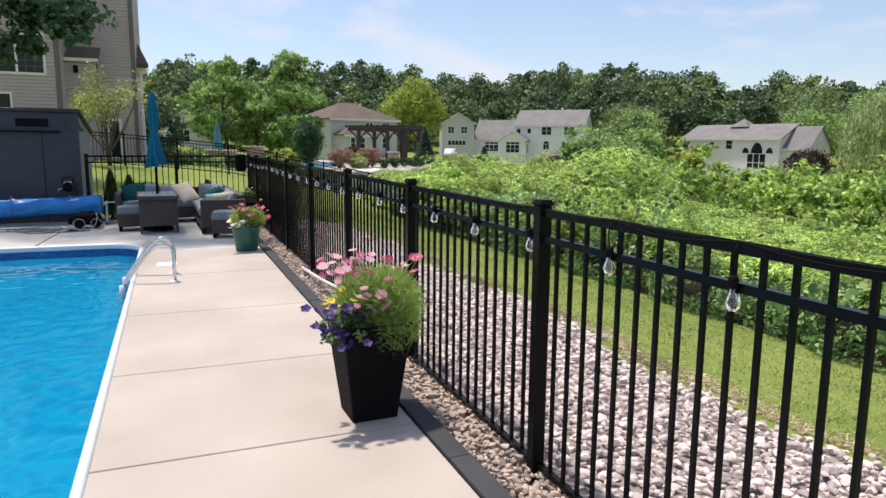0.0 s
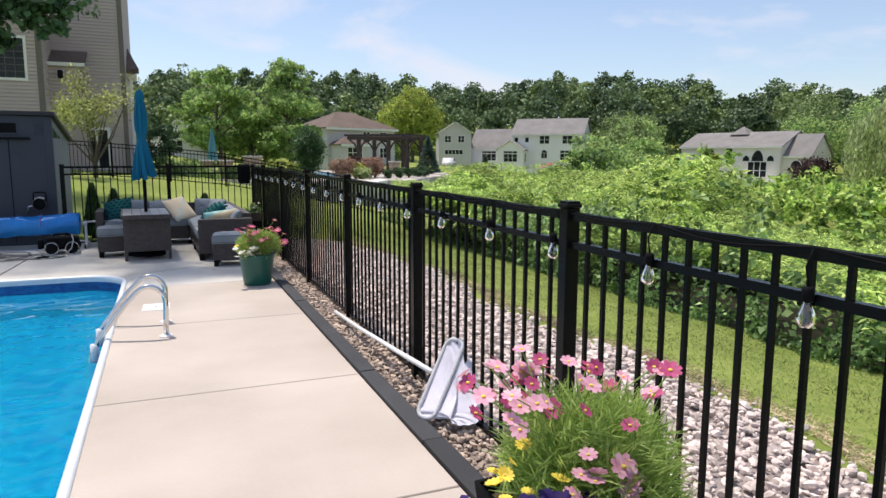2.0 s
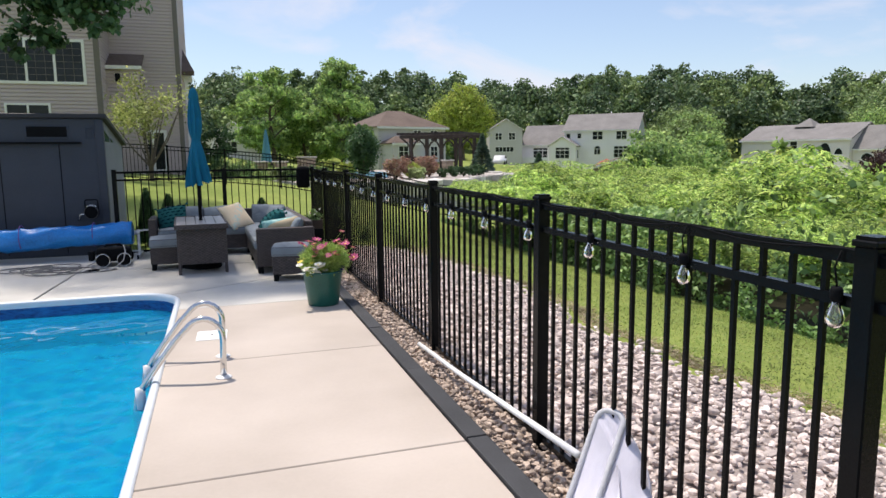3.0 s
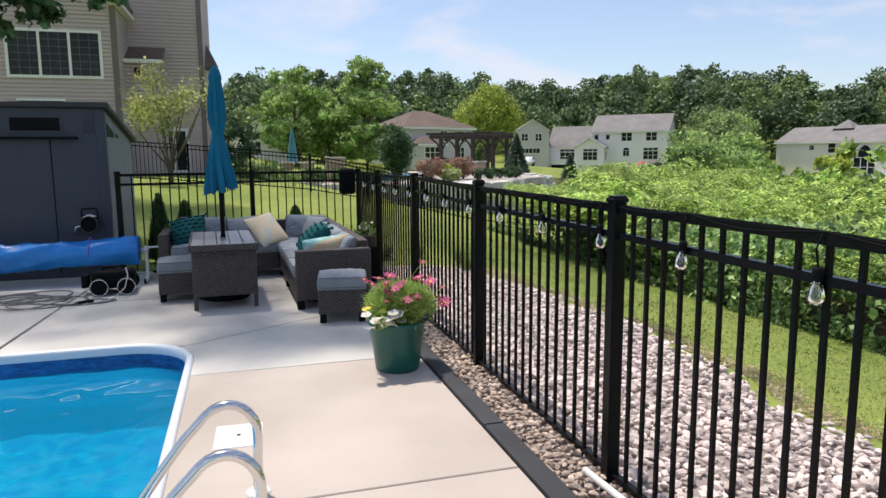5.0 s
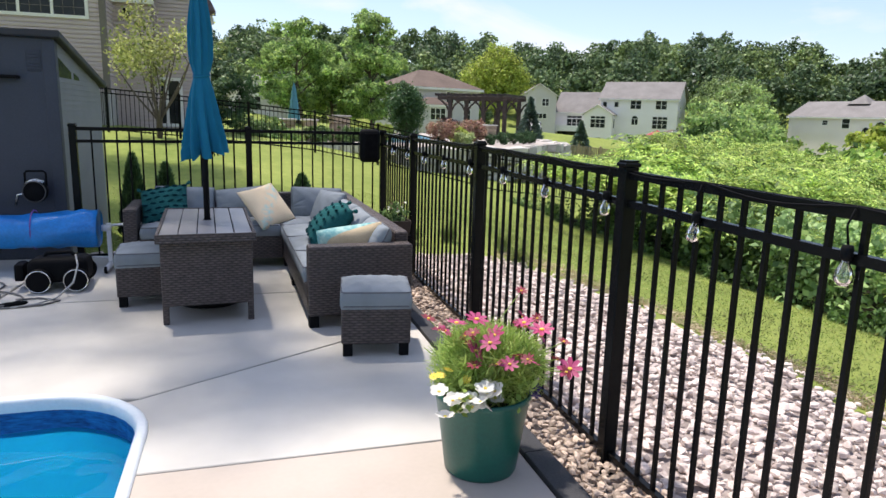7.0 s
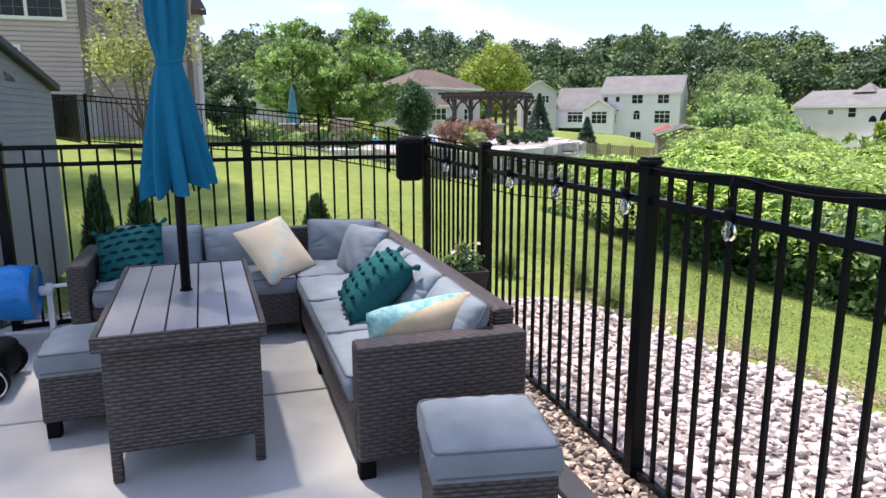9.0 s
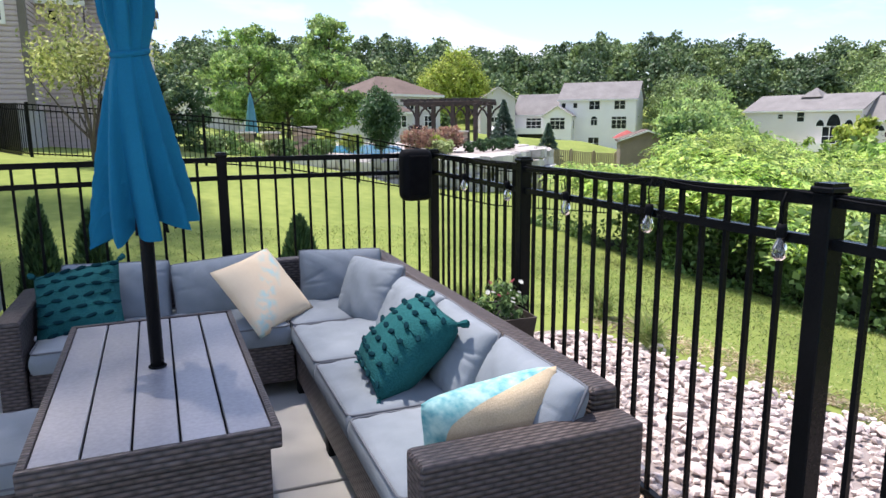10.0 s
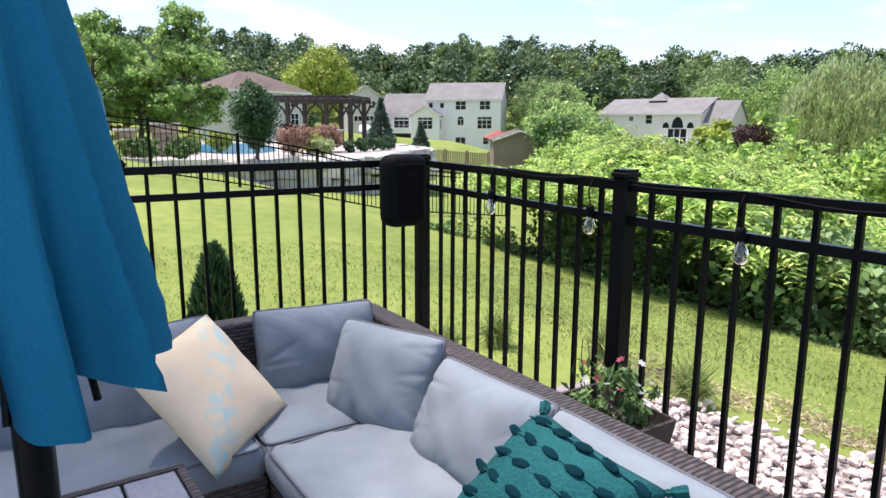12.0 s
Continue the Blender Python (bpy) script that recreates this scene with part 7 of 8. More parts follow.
def thicket(name, rng, xs, ys, tops, mat, label, heads=16, per=6, frond=0.62, pairs=7, leaflet=0.27):
    """Sumac: each bush is a dome of stem heads with fronds arching outwards; dark gaps stay between the domes."""
    n = len(xs)
    wide = rng.uniform(0.75, 1.45, n)
    a, rad = rng.uniform(0, math.tau, (n, heads)), np.sqrt(rng.uniform(0, 1, (n, heads)))
    hx, hy = xs[:, None] + wide[:, None] * rad * np.cos(a), ys[:, None] + wide[:, None] * rad * np.sin(a)
    hz = tops[:, None] - 0.62 * wide[:, None] * rad ** 2.2 + rng.normal(0, 0.12, (n, heads))
    hz = np.maximum(hz, ground_z(hx, hy) + rng.uniform(0.75, 1.0, hz.shape) + 0.4 * step(16.2, 17.2, hy))
    head = np.stack([hx, hy, hz], -1).reshape(-1, 3)
    base = np.repeat(head, per, 0) + rng.normal(size=(n * heads * per, 3)) * (0.05, 0.05, 0.05)
    heading = np.tile(np.arange(per) * math.tau / per, n * heads) + rng.normal(0, 0.35, n * heads * per)
    c, al, size = fronds(rng, base, heading, frond * rng.uniform(0.7, 1.25, n * heads * per), rng.uniform(0.25, 0.75, n * heads * per), pairs, leaflet)
    nrm = np.tile((0, 0, 1.0), (len(c), 1))
    v, q = leaf_quads(rng, c, size, 0.30 * np.mean(size), nrm, al)
    return tagged(new(name, mesh_np(name, v, q, mat)), label, "bushes", kind="stuff")


rng = np.random.default_rng(91)


def thicket_top(x, y):
    """High on the slope behind the lawn's end, lower towards the open valley, tapering to the lawn's edge."""
    az, d = np.degrees(np.arctan2(x, y - 1.5)), np.hypot(x, y - 1.5)
    tilt = np.interp(az, [12, 21, 22.8, 26, 30, 33, 38, 42, 44, 46, 49, 55, 60, 75, 90], [-5.5, -5.2, -3.2, -1.5, -0.9, -0.9, -0.8, -1.2, -2.0, -4.5, -6.6, -6.8, -7.4, -8.5, -9.5])
    lumps = 0.42 * np.sin(x * 0.83 + 1.3) * np.sin(y * 0.71) + 0.26 * np.sin(x * 1.7 + 0.4) * np.sin(y * 1.37 + 1) + 0.16 * np.sin(x * 0.37 + y * 0.51)
    t = 1.5 + np.minimum(d, 30) * np.tan(np.radians(tilt)) + lumps * 1.1 - 0.30
    side, reach = np.degrees(np.arctan2(x + 0.2, y - 11.9)), np.hypot(x + 0.2, y - 11.9)
    brow = np.interp(side, [34, 38, 42, 46, 50, 55, 60, 65, 80, 120], [-6.8, -5.2, -3.3, -1.6, -1.5, -2.7, -4.8, -6.8, -7.5, -7.5])
    t = np.minimum(t, np.where(y > 12, 1.42 + reach * np.tan(np.radians(brow)) + 0.5 * lumps, 9.0))
    return np.minimum(t, ground_z(x, y) + 1.15 + 0.55 * step(16.2, 17.2, y) + 0.9 * np.maximum(x - 7.0, 0) + 0.5 * lumps)


def in_thicket(x, y):
    return (np.hypot(x, y) > 9) & (np.degrees(np.arctan2(x, y)) > 19.5) & (np.degrees(np.arctan2(x + 0.2, y - 11.9)) > 37.5 + 3.5 * (y > 22))


n = 270
x, y = np.concatenate([rng.uniform(7.5, 25, n - 34), rng.uniform(7.3, 8.6, 34)]), np.concatenate([rng.uniform(1.0, 38, n - 34), rng.uniform(16.8, 22.0, 34)])
ok = in_thicket(x, y)
x, y = x[ok], y[ok]
top, near = thicket_top(x, y) + rng.uniform(-0.6, 0.3, len(x)), x < 12.5
thicket("sumac_thicket", rng, x[near], y[near], top[near], SUMAC, "feathery bright green sumac thicket beside the lawn", 18, 6, 0.56, 10, 0.215)
thicket("sumac_thicket", rng, x[~near], y[~near], top[~near], SUMAC, "dense bright green sumac thicket below the lawn")
# Litter sheet, coloured near black to stand in for the thicket's deep shade.
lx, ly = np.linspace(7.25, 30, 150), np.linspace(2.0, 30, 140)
litter = sheet("litter_shade", lx, ly, lambda a, b: ground_z(a, b) + 0.03 - 0.5 * (1 - in_thicket(a + 0.25, b)), surface("litter_shade", (0.012, 0.012, 0.007), (0.030, 0.028, 0.016), 2, 30, 0.95, 0.6, gloss=0.05))
tagged(new("litter_shade", litter), "leaf litter under the thicket, near-black in place of its shade", "ground", kind="structure")
# the darker leafy skirt that meets the lawn
n = 26000
x = 7.0 + np.abs(rng.normal(0, 0.8, n)) + 0.25 * np.sin(np.linspace(0, 60, n))
y = rng.uniform(0, 26, n)
g = ground_z(x, y)
z = g + rng.uniform(0.0, 1.0, n) ** 0.7 * np.maximum(thicket_top(x, y) - g + 0.15, 0.25)
clump = np.sin(x * 5.1 + 2 * np.sin(y * 1.9)) * np.sin(y * 3.3 + z * 4)
ok = (clump > 0.45 + 0.5 * step(16.4, 17.2, y) - 0.95 * np.exp(-((y - 14.8) / 2.4) ** 2) - 0.3 * np.exp(-((y - 6) / 2) ** 2)) & in_thicket(x + 0.8, y)
p = np.stack([x, y, z], 1)[ok]
v, q = leaf_quads(rng, p, np.full(len(p), 0.12), 0.085, np.tile((-0.55, 0.1, 0.75), (len(p), 1)) + 0.35 * rng.normal(size=(len(p), 3)))
tagged(new("shrub_border", mesh_np("shrub_border", v, q, VINE)), "leafy dark green shrub edge along the lawn", "bushes", kind="stuff")
n = 7000
y = rng.uniform(4, 24, n)
x = 7.02 + 0.2 * np.sin(y * 2.3) + 0.12 * np.sin(y * 5.9) + np.abs(rng.normal(0, 0.22, n))
p = np.stack([x, y, ground_z(x, y) + rng.uniform(0.0, 1.0, n) ** 1.6 * (0.34 + 0.2 * np.sin(y * 3.1))], 1)
v, q = leaf_quads(rng, p, np.full(n, 0.085), 0.05)
tagged(new("edge_weeds", mesh_np("edge_weeds", v, q, SHRUB)), "low weeds where the lawn meets the thicket", "weeds", kind="stuff")
n = 30000
x, y = rng.uniform(8.0, 40, n), rng.uniform(0.0, 46, n)
z = thicket_top(x, y) - 0.75 - np.abs(rng.normal(0, 0.5, n))
ok = in_thicket(x, y) & (x > 10)
p = np.stack([x, y, z], 1)[ok]
# low growth that fills the hollow under the sumac
x, y = rng.uniform(7.9, 10.4, 9000), rng.uniform(15.8, 24.0, 9000)
hollow = np.stack([x, y, ground_z(x, y) + rng.uniform(0, 0.95, 9000)], 1)[in_thicket(x + 0.3, y)]
p = np.concatenate([p, hollow])
v, q = leaf_quads(rng, p, np.concatenate([np.full(len(p) - len(hollow), 0.22), np.full(len(hollow), 0.13)]), 0.14)
tagged(new("undergrowth", mesh_np("undergrowth", v, q, SHRUB)), "mixed leafy undergrowth on the slope", "bushes", kind="stuff")

# low scrub that covers the valley's near side
rng = np.random.default_rng(95)
ps = []
for k in range(150):
    x, y = rng.uniform(25, 62), rng.uniform(2, 52)
    if math.degrees(math.atan2(x, y)) < 40:
        continue
    r = rng.uniform(1.2, 2.8)
    g = float(ground_z(x, y))
    lobes = random_lobes(rng, x, y, g + 0.7 * r, r, r, 0.85 * r, 5)
    ps.append(crown_points(rng, lobes, 430, 0.6)[0])
p = np.concatenate(ps)
v, q = leaf_quads(rng, p, np.full(len(p), 0.42), 0.24)
tagged(new("valley_scrub", mesh_np("valley_scrub", v, q, SUMAC)), "rough green scrub covering the valley side", "bushes", kind="stuff")

# single shrubs and young trees on the slope and in the valley
mid = [(33.0, 36.6, 1.1, 1.5, LIME), (25.4, 39.6, 2.4, 1.1, SUMAC), (36.0, 52.0, 3.4, 4.0, OAK), (33.6, 50.5, 2.2, 2.7, SHRUB), (40.5, 53.5, 3.0, 2.7, OAK), (28.0, 33.0, 2.2, 0.9, SUMAC),
       (38.0, 43.0, 2.6, -1.4, SUMAC), (46.0, 50.0, 3.0, -1.8, SHRUB), (50.0, 62.0, 3.0, 0.6, SUMAC), (30.0, 22.0, 2.6, -1.4, SUMAC), (42.0, 27.0, 3.0, -2.2, WILLOW), (56.0, 40.0, 3.4, -2.6, SHRUB),
       (22.0, 27.5, 2.0, 0.6, SUMAC), (20.0, 34.0, 1.8, 0.9, SUMAC), (47.0, 66.0, 3.6, 3.2, OAK), (58.0, 76.0, 4.0, 3.0, SHRUB), (66.0, 84.0, 4.2, 3.4, OAK), (62.0, 66.0, 3.4, -2.5, SUMAC), (44.0, 62.0, 3.0, 2.6, SHRUB), (76.0, 96.0, 4.4, 3.2, SHRUB), (66.0, 44.0, 3.6, -2.4, SHRUB), (88.0, 60.0, 3.6, -1.4, OAK), (36.0, 16.0, 3.0, -2.4, SUMAC), (27.0, 13.0, 2.6, -1.9, SHRUB)]
mid = [(x, y, r, top - float(ground_z(x, y)), m) for x, y, r, top, m in mid]
for k, (x, y, r, h, m) in enumerate(mid):
    shrub("bush", x, y, r, h, m, 100 + k, "rounded leafy green bush on the valley slope" if h < 5 else "tall leafy green bush in the valley", 2200 if x < 40 else 1500, 0.34 if x < 40 else 0.5, "bush", "valley bushes")

# the terrace's planting
for k, (x, y, r, h) in enumerate(((12.2, 39.6, 0.36, 0.62), (13.0, 39.9, 0.38, 0.64), (13.8, 40.6, 0.38, 0.62), (14.6, 41.2, 0.42, 0.68), (15.3, 42.0, 0.42, 0.66))):
    shrub("boxwood", x, y, r, h, ARBOR, 140 + k, "clipped round boxwood on the terrace edge", 2200, 0.08, "shrub", "boxwoods", 0.18, 0.75)
for k, (x, y, r, h, m) in enumerate(((9.0, 38.0, 0.85, 1.15, BURGUNDY), (10.2, 39.4, 0.7, 0.9, LIME), (11.2, 40.0, 0.85, 1.15, BURGUNDY), (11.9, 41.3, 0.75, 1.2, BURGUNDY), (7.2, 42.2, 0.7, 0.9, LIME), (6.1, 43.0, 0.6, 0.8, LIME), (5.6, 41.0, 0.5, 0.6, SHRUB), (10.0, 37.4, 0.5, 0.6, WILLOW), (3.4, 37.4, 0.6, 0.8, SHRUB), (4.5, 36.8, 0.6, 0.8, SHRUB), (2.6, 37.9, 0.5, 0.7, WILLOW), (1.1, 36.2, 0.8, 1.1, SHRUB), (0.4, 37.0, 0.9, 1.2, SHRUB), (2.0, 37.2, 0.6, 0.7, OAK), (13.2, 50.0, 0.7, 1.4, DARK_RED))):
    shrub("garden_shrub", x, y, r, h, m, 150 + k, {BURGUNDY: "reddish flowering shrub in the garden", LIME: "golden yellow-green garden shrub", DARK_RED: "dark plum-coloured shrub by the pergola"}.get(m, "low green garden shrub"), 2600, 0.11, "shrub", "", 0.18)
shrub("rhododendron", -0.1, 40.5, 1.25, 2.5, ARBOR, 170, "large dark green rhododendron by the house", 2600, 0.16)
conifer("spruce", 33.3, 70.0, -3.4, 4.9, 2.2, SPRUCE, 171, "blue-grey spruce beyond the pergola", 4200, 0.36)
conifer("spruce", 18.0, 48.2, 0.0, 2.9, 1.15, SPRUCE, 173, "broad blue-green spruce at the terrace edge", 3600, 0.24)

rng = np.random.default_rng(180)
tree("columnar_tree", 6.72, 35.3, 0.18, 1.2, 0.06, [(0, 0, 1.5, 0.66, 0.66, 1.0), (0.1, 0, 1.75, 0.66, 0.66, 0.6), (-0.15, 0.1, 1.75, 0.58, 0.58, 0.7), (0.0, 0, 2.2, 0.45, 0.45, 0.5), (0, 0, 0.8, 0.42, 0.42, 0.5)], 9500, 0.11, 0.065, ARBOR, 181, "dense upright dark green tree by the far pool", spread=0.6)
t = thing("young_tree", -2.0, 27.0, float(ground_z(-2.0, 27.0)), 0, "young multi-stemmed tree with sparse pale leaves", "tree")
bm = bmesh.new()
tipsl = []
for k in range(9):
    a = k * 2.4
    sp = rng.uniform(0.6, 1.35)
    top_z = rng.uniform(1.9, 2.75)
    pts = [(0.03 * math.cos(a), 0.03 * math.sin(a), 0), (0.05 * math.cos(a), 0.05 * math.sin(a), 0.5), (0.5 * sp * math.cos(a + 0.2), 0.5 * sp * math.sin(a + 0.2), 0.55 * top_z), (sp * math.cos(a), sp * math.sin(a), top_z)]
    tube(pts, [0.045, 0.035, 0.022, 0.006], 6, bm=bm)
    for j in range(5):
        f = rng.uniform(0.4, 1)
        q = Vector(pts[2]).lerp(Vector(pts[3]), f)
        e = q + Vector((rng.normal(0, 0.3), rng.normal(0, 0.3), rng.uniform(0.1, 0.45)))
        tube([q, e], [0.010, 0.003], 4, bm=bm)
        tipsl.append(e)
part("trunk", bm, BARK, t, smooth=True)
tp = np.array([e[:] for e in tipsl])
which = rng.choice(len(tp), 2600, p=(lambda w: w / w.sum())(np.where(tp[:, 0] < 0.25, 1.0, 0.25)))
p = tp[which] + rng.normal(size=(2600, 3)) * (0.17, 0.17, 0.20)
v, q = leaf_quads(rng, p, np.full(len(p), 0.115), 0.06)
crown = new("crown", mesh_np("crown", v, q, YOUNG))
crown.parent = t

R = np.random.default_rng
gz = lambda x, y: float(ground_z(x, y))
def grove(seed, spread, tiers):
    """Airy layered crown: flat clumps at several heights round the stem."""
    r = R(seed)
    out = []
    for h, reach, n in tiers:
        for k in range(n):
            a = k * math.tau / n + r.uniform(-0.5, 0.5)
            d = reach * r.uniform(0.35, 0.95)
            w = spread * r.uniform(0.7, 1.2)
            out.append((d * math.cos(a), d * math.sin(a), h + r.uniform(-0.7, 0.7), w, w, w * 0.62))
    return out


tree("shade_tree", 12.6, 75.0, gz(12.6, 75), 10.2, 0.28, grove(5, 1.35, ((3.2, 2.6, 5), (4.8, 3.4, 7), (6.4, 3.4, 7), (8.0, 2.8, 6), (9.6, 1.9, 5), (11.0, 1.0, 3))), 18500, 0.33, 0.19, OAK, 190, "tall broad green tree behind the terrace", spread=3.2, branches=11)
tree("shade_tree", 5.6, 76.0, gz(5.6, 76), 8.0, 0.25, grove(6, 1.35, ((2.6, 2.8, 6), (4.2, 3.6, 8), (5.8, 3.4, 7), (7.2, 2.6, 6), (8.4, 1.4, 4))), 15000, 0.33, 0.19, OAK, 191, "broad green tree behind the terrace", spread=3.0, branches=9)
tree("shade_tree", 9.2, 79.0, gz(9, 79), 6.0, 0.22, grove(7, 1.4, ((2.4, 2.6, 5), (4.0, 3.0, 6), (5.6, 2.4, 5), (6.8, 1.4, 3))), 8000, 0.36, 0.22, OAK, 192, "leafy green tree in the grove", spread=2.4)
yz = (13.4 - gz(39, 110)) / 12.6
tree("yellow_tree", 39.0, 110.0, gz(39, 110), 9.0 * yz, 0.3, [(x, y, z * yz, rx, ry, rz * yz) for x, y, z, rx, ry, rz in ((0, 0, 7.8, 4.0, 3.6, 3.6), (3.0, 0, 6.6, 2.8, 2.8, 2.4), (-3.0, 0.5, 6.8, 2.8, 2.8, 2.6), (0.6, 0, 10.2, 2.4, 2.6, 2.2), (-1.4, -1, 8.8, 2.2, 2.2, 1.8), (2.0, -1, 8.6, 2.0, 2.0, 1.7), (0, -1, 4.6, 3.4, 3.0, 1.8))], 13000, 0.42, 0.26, LIME, 193, "rounded yellow-green maple beyond the pergola", spread=3.6, branches=9)
tree("plum_tree", 77.0, 64.0, gz(77, 64), 2.6, 0.16, [(0, 0, 3.2, 2.6, 2.4, 1.7), (1.5, 0, 3.0, 1.8, 1.8, 1.3), (-1.6, 0, 3.0, 1.8, 1.8, 1.3)], 3600, 0.32, 0.2, DARK_RED, 194, "low spreading plum-leaved tree", spread=1.6)
for k, (x, y, h, r) in enumerate(((34.0, 112.0, 7.0, 3.0), (92.0, 118.0, 9.0, 4.0), (84.0, 108.0, 7.0, 3.2), (106.0, 74.0, 9.5, 4.4), (110.0, 92.0, 12.0, 5.0), (70.0, 92.0, 10.5, 4.0), (76.5, 99.0, 12.0, 4.2), (86.0, 116.0, 13.5, 4.8), (62.0, 79.0, 7.6, 3.2), (98.0, 128.0, 15.0, 5.5), (116.0, 84.0, 15.0, 6.0), (112.0, 66.0, 13.0, 5.4), (104.0, 56.0, 12.0, 5.0), (122.0, 100.0, 17.0, 6.5))):
    tree("leafy_tree", x, y, gz(x, y), h * 0.7, 0.25, [(0, 0, h * 0.62, r, r, h * 0.36), (r * 0.5, 0, h * 0.5, r * 0.7, r * 0.7, h * 0.25), (-r * 0.5, 0, h * 0.55, r * 0.7, r * 0.7, h * 0.27), (0, 0, h * 0.82, r * 0.6, r * 0.6, h * 0.18)], 5200, 0.48, 0.32, (OAK, WOODS[2])[k % 2], 200 + k, "leafy green tree between the valley houses", group="valley trees", spread=2.5)

# weeping willow: hanging strands
will = thing("willow", 84.0, 57.0, gz(84, 57), 0, "large weeping willow with pale hanging strands", "tree")
rng = R(220)
part("trunk", limbs(rng, 8.0, 0.4, 4.5, 8), BARK, will, smooth=True)
n = 900
a, rad = rng.uniform(0, math.tau, n), 6.2 * np.sqrt(rng.uniform(0.02, 1, n))
top = 12.4 - 4.4 * (rad / 6.2) ** 2 + rng.normal(0, 0.4, n) + 0.9 * np.sin(3 * a + 0.7) * np.sin(rad * 1.1) - 0.7 * np.cos(5 * a)
ln = rng.uniform(2.5, 9.0, n)
k = 22
f = (np.arange(k) + 0.5) / k
px = (rad * np.cos(a))[:, None] * (1 + 0.10 * f) + rng.normal(0, 0.12, (n, k))
py = (rad * np.sin(a))[:, None] * (1 + 0.10 * f) + rng.normal(0, 0.12, (n, k))
pz = top[:, None] - ln[:, None] * f
p = np.stack([px, py, pz], -1).reshape(-1, 3)
v, q = leaf_quads(rng, p, np.full(len(p), 0.55), 0.16, along=np.tile((0, 0, -1.0), (len(p), 1)))
ob = new("crown", mesh_np("crown", v, q, WILLOW))
ob.parent = will

# the wooded hill all round the valley
rng = R(230)
RIDGE_AT = [-20, -1.3, 1.4, 5.7, 15.7, 20.8, 23.6, 26.4, 30, 36.5, 40, 42.4, 43.4, 44.2, 46, 47, 50, 52, 53, 56, 62, 84]
RIDGE_UP = [20, 22, 24.6, 24.6, 25, 23.6, 22.4, 22, 25, 24.6, 22, 24.4, 22, 16.4, 17.5, 21.4, 21.4, 20, 17.4, 20, 20.6, 19]
heaps = [[], [], []]
rows = ((150, 7.0, 0.42, 4.2), (162, 7.0, 0.56, 4.6), (175, 7.2, 0.70, 5.0), (190, 7.4, 0.82, 5.4), (206, 7.2, 0.92, 5.6), (222, 6.6, 0.975, 5.4), (238, 6.2, 0.95, 5.4))
for dist, gap, share, r in rows:
    span = np.arange(-14, 66, math.degrees(gap / dist))
    for deg in span:
        deg += rng.uniform(-0.8, 0.8)
        aa = radians(deg)
        dd = dist + rng.uniform(-6, 6)
        if dist < 170 and (18 < deg < 34.5 or 39 < deg < 53):      # the houses stand here
            continue
        x, y = dd * math.sin(aa), dd * math.cos(aa)
        z = float(ground_z(x, y)) - 1.0
        top = 1.5 + (float(np.interp(deg, RIDGE_AT, RIDGE_UP)) - 1.5) * dd / 200 * share * rng.uniform(0.96, 1.08)
        hh, rr2 = max(top - z, 5.0), r * rng.uniform(0.7, 1.25)
        deep = min(hh * 0.46, rr2 * rng.uniform(1.2, 1.9))
        # a rounded crown of many small boughs, each a tuft of leaves lit from above
        boughs = 54
        d = unit(rng.normal(size=(boughs, 3)) * (1, 1, 0.9) + (-0.45 * math.sin(aa), -0.45 * math.cos(aa), 0.40))
        taper = 1 - 0.30 * np.maximum(d[:, 2:3], 0)
        hub = np.array([x, y, z + hh - deep * 1.05]) + d * (rr2, rr2, deep) * rng.uniform(0.35, 1.0, (boughs, 1)) ** 0.7 * np.concatenate([taper, taper, np.ones_like(taper)], 1)
        each = 23
        wide = np.repeat(rr2 * rng.uniform(0.24, 0.42, boughs), each)[:, None]
        e = unit(rng.normal(size=(boughs * each, 3)) + (0, 0, 0.45))
        p = np.repeat(hub, each, 0) + e * wide * (1, 1, 0.72) * rng.uniform(0.55, 1.08, (boughs * each, 1))
        v, q = leaf_quads(rng, p, np.full(len(p), 0.86), 0.72, e + (0, 0, 0.25))
        heaps[rng.choice(3, p=(0.5, 0.36, 0.14) if share > 0.6 else (0.28, 0.42, 0.30))].append(v)
for heap, mat, label in zip(heaps, WOODS, ("dense dark green woods on the far hill", "dense deciduous woods on the far hill", "lighter green trees among the far woods")):
    v = np.concatenate(heap)
    tagged(new("far_woods", mesh_np("far_woods", v, np.arange(len(v)).reshape(-1, 4), mat)), label, "woods", kind="stuff")

# the tall tree beside the shed, whose crown shades the patio
rng = R(240)
big = thing("maple_tree", -4.6, 16.6, -0.05, 0, "tall maple whose drooping crown shades the patio", "tree")
part("trunk", limbs(rng, 10.5, 0.26, 4.2, 11, 0.52), BARK, big, smooth=True)
lobes = [(0.4, -0.3, 9.2, 1.3, 1.3, 1.0), (1.9, -1.3, 9.4, 1.3, 1.2, 0.7), (2.3, 0.2, 9.4, 1.4, 1.5, 0.7), (2.9, -1.0, 9.3, 1.0, 1.4, 0.6), (3.7, 0.7, 9.2, 1.1, 1.0, 0.5), (1.2, -0.8, 10.2, 1.2, 1.2, 0.7), (3.2, -2.9, 9.1, 0.8, 0.8, 0.4), (3.1, -0.1, 9.0, 1.0, 1.1, 0.5)]
hang = [(1.80, -1.1, 3.40, 0.30, 0.35, 0.38), (2.15, -1.1, 3.58, 0.36, 0.35, 0.28), (2.95, -1.1, 3.72, 0.42, 0.35, 0.18), (2.5, -1.0, 4.2, 1.0, 0.6, 0.45)]
bm = bmesh.new()
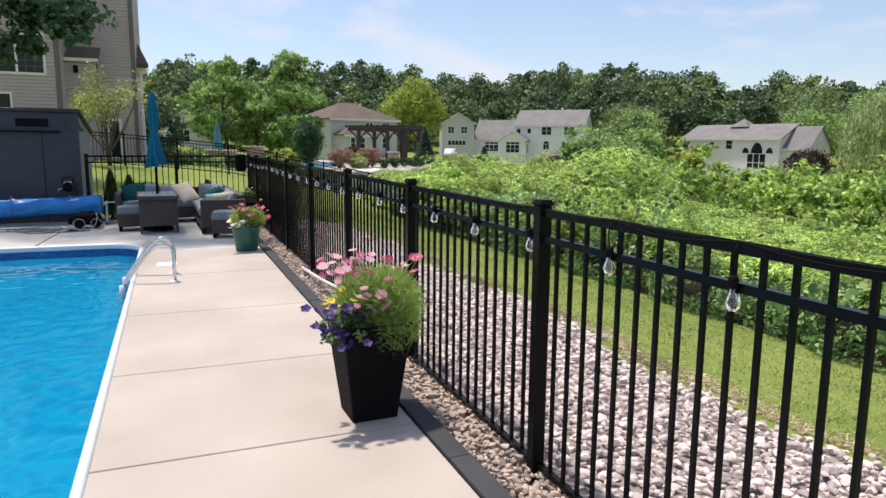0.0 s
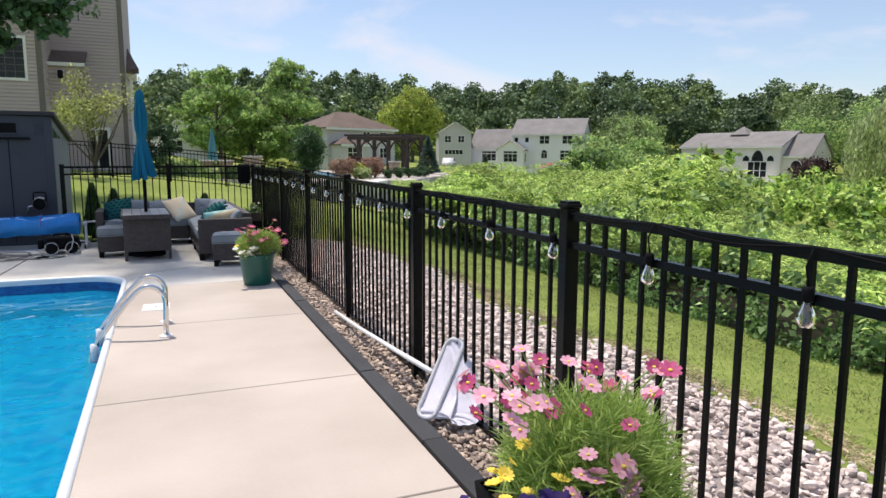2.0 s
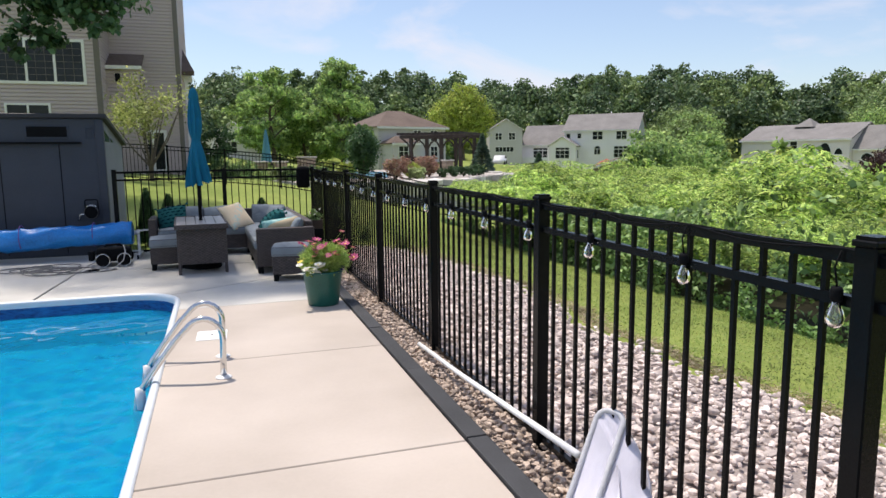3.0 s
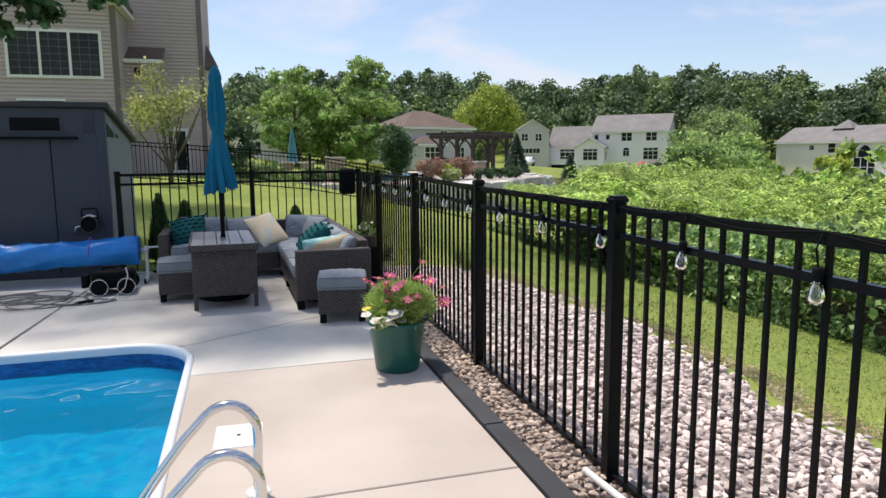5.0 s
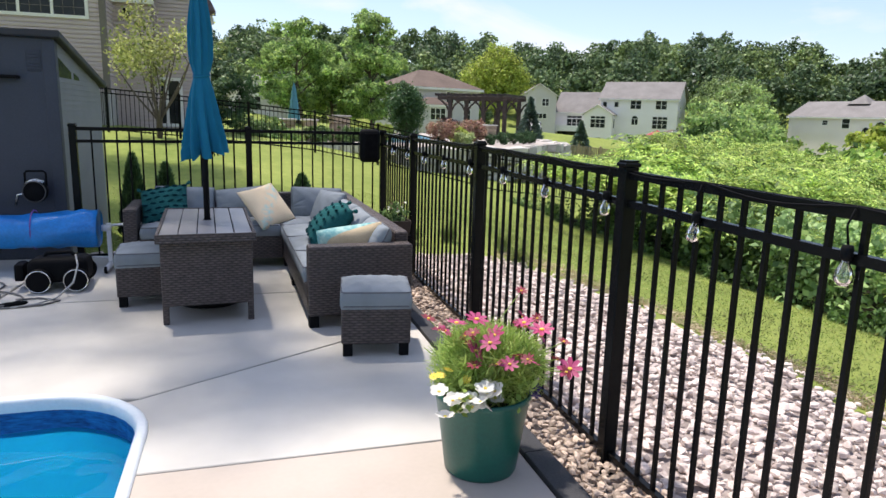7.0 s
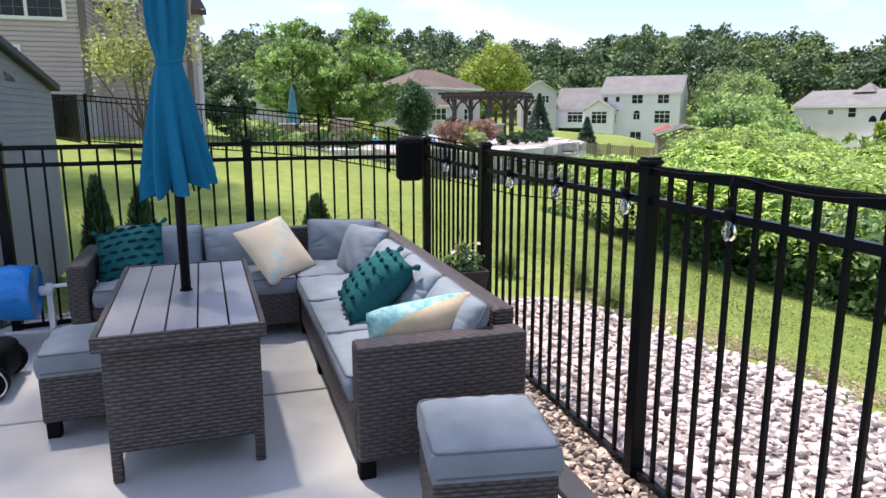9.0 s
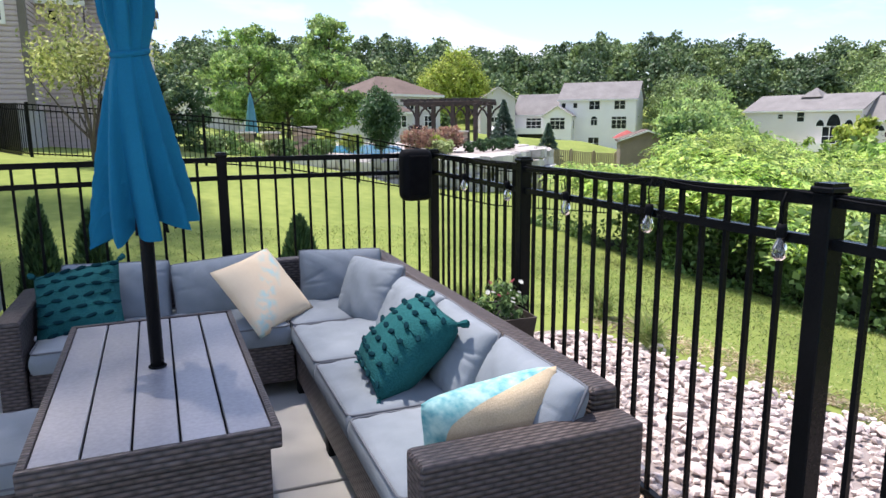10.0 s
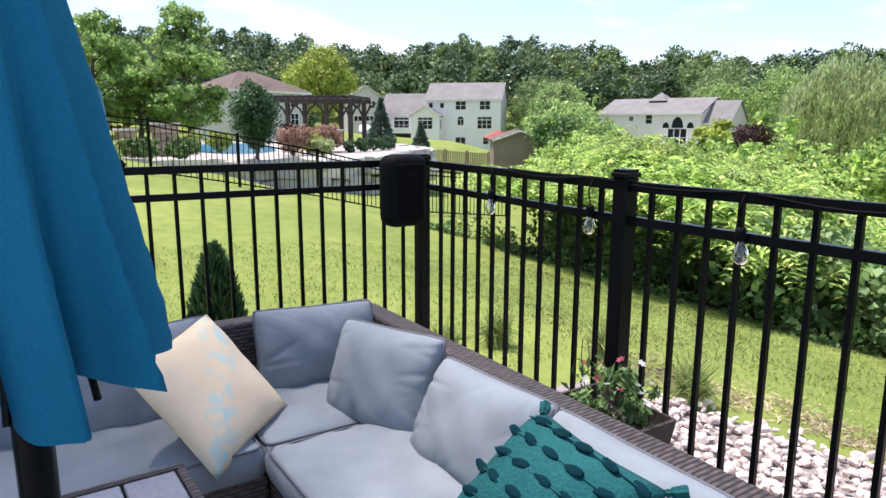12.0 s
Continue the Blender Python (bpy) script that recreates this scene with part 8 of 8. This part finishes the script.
for a, b in (((0.1, 0, 4.3), (2.0, -1.1, 3.5)), ((0.1, 0, 4.6), (3.1, -1.1, 3.8)), ((0.1, 0, 5.2), (2.8, -1.0, 4.4))):
    tube([a, tuple((p + q) / 2 + (0.35 if i == 2 else 0) for i, (p, q) in enumerate(zip(a, b))), b], [0.06, 0.035, 0.012], 7, bm=bm)
part("bough", bm, BARK, big, smooth=True)
leaves("low_foliage", rng, hang, 2600, 0.13, 0.10, ARBOR, big, "", 0.2)


def canopy(parent, rng, spots, n, leaf):
    spots = np.array(spots)
    w = spots[:, 3] * spots[:, 4]
    pick = rng.choice(len(spots), n, p=w / w.sum())
    p = spots[pick, :3] + unit(rng.normal(size=(n, 3))) * spots[pick, 3:] * rng.uniform(0, 1, (n, 1)) ** 0.42
    v, q = leaf_quads(rng, p, np.full(n, leaf), 0.10)
    new("crown", mesh_np("crown", v, q, OAK)).parent = parent


canopy(big, rng, lobes, 3600, 0.112)
canopy(big, rng, [(3.0, -0.9, 9.2, 0.9, 0.8, 0.4)], 300, 0.12)
canopy(big, rng, [(3.2, -2.2, 9.2, 0.8, 0.7, 0.4), (4.0, -2.9, 9.0, 0.8, 0.55, 0.3), (3.3, -2.9, 9.1, 0.8, 0.7, 0.4), (4.4, -3.2, 9.0, 0.6, 0.45, 0.3)], 1300, 0.12)
# a second maple, out of view behind the shed, added to shade the lawn
second = thing("maple_tree", -5.8, 22.0, float(ground_z(-5.8, 22.0)), 0, "unseen maple added behind the shed to shade the lawn", "tree")
part("trunk", limbs(rng, 10.0, 0.25, 4.4, 11, 0.5), BARK, second, smooth=True)
canopy(second, rng, [(0.2, 0.2, 9.4, 1.6, 1.6, 1.0), (-1.6, 0.4, 9.0, 1.5, 1.5, 0.8), (-0.4, 2.2, 9.1, 1.5, 1.4, 0.7), (1.8, -0.7, 9.2, 1.5, 1.4, 0.7), (3.2, -1.3, 9.1, 1.3, 1.2, 0.6), (3.9, 0.6, 9.1, 1.3, 1.4, 0.6), (2.6, 1.9, 9.3, 1.5, 1.4, 0.7), (1.2, 2.8, 9.2, 1.4, 1.3, 0.7), (3.6, 2.5, 9.0, 1.0, 1.0, 0.5)], 16500, 0.13)
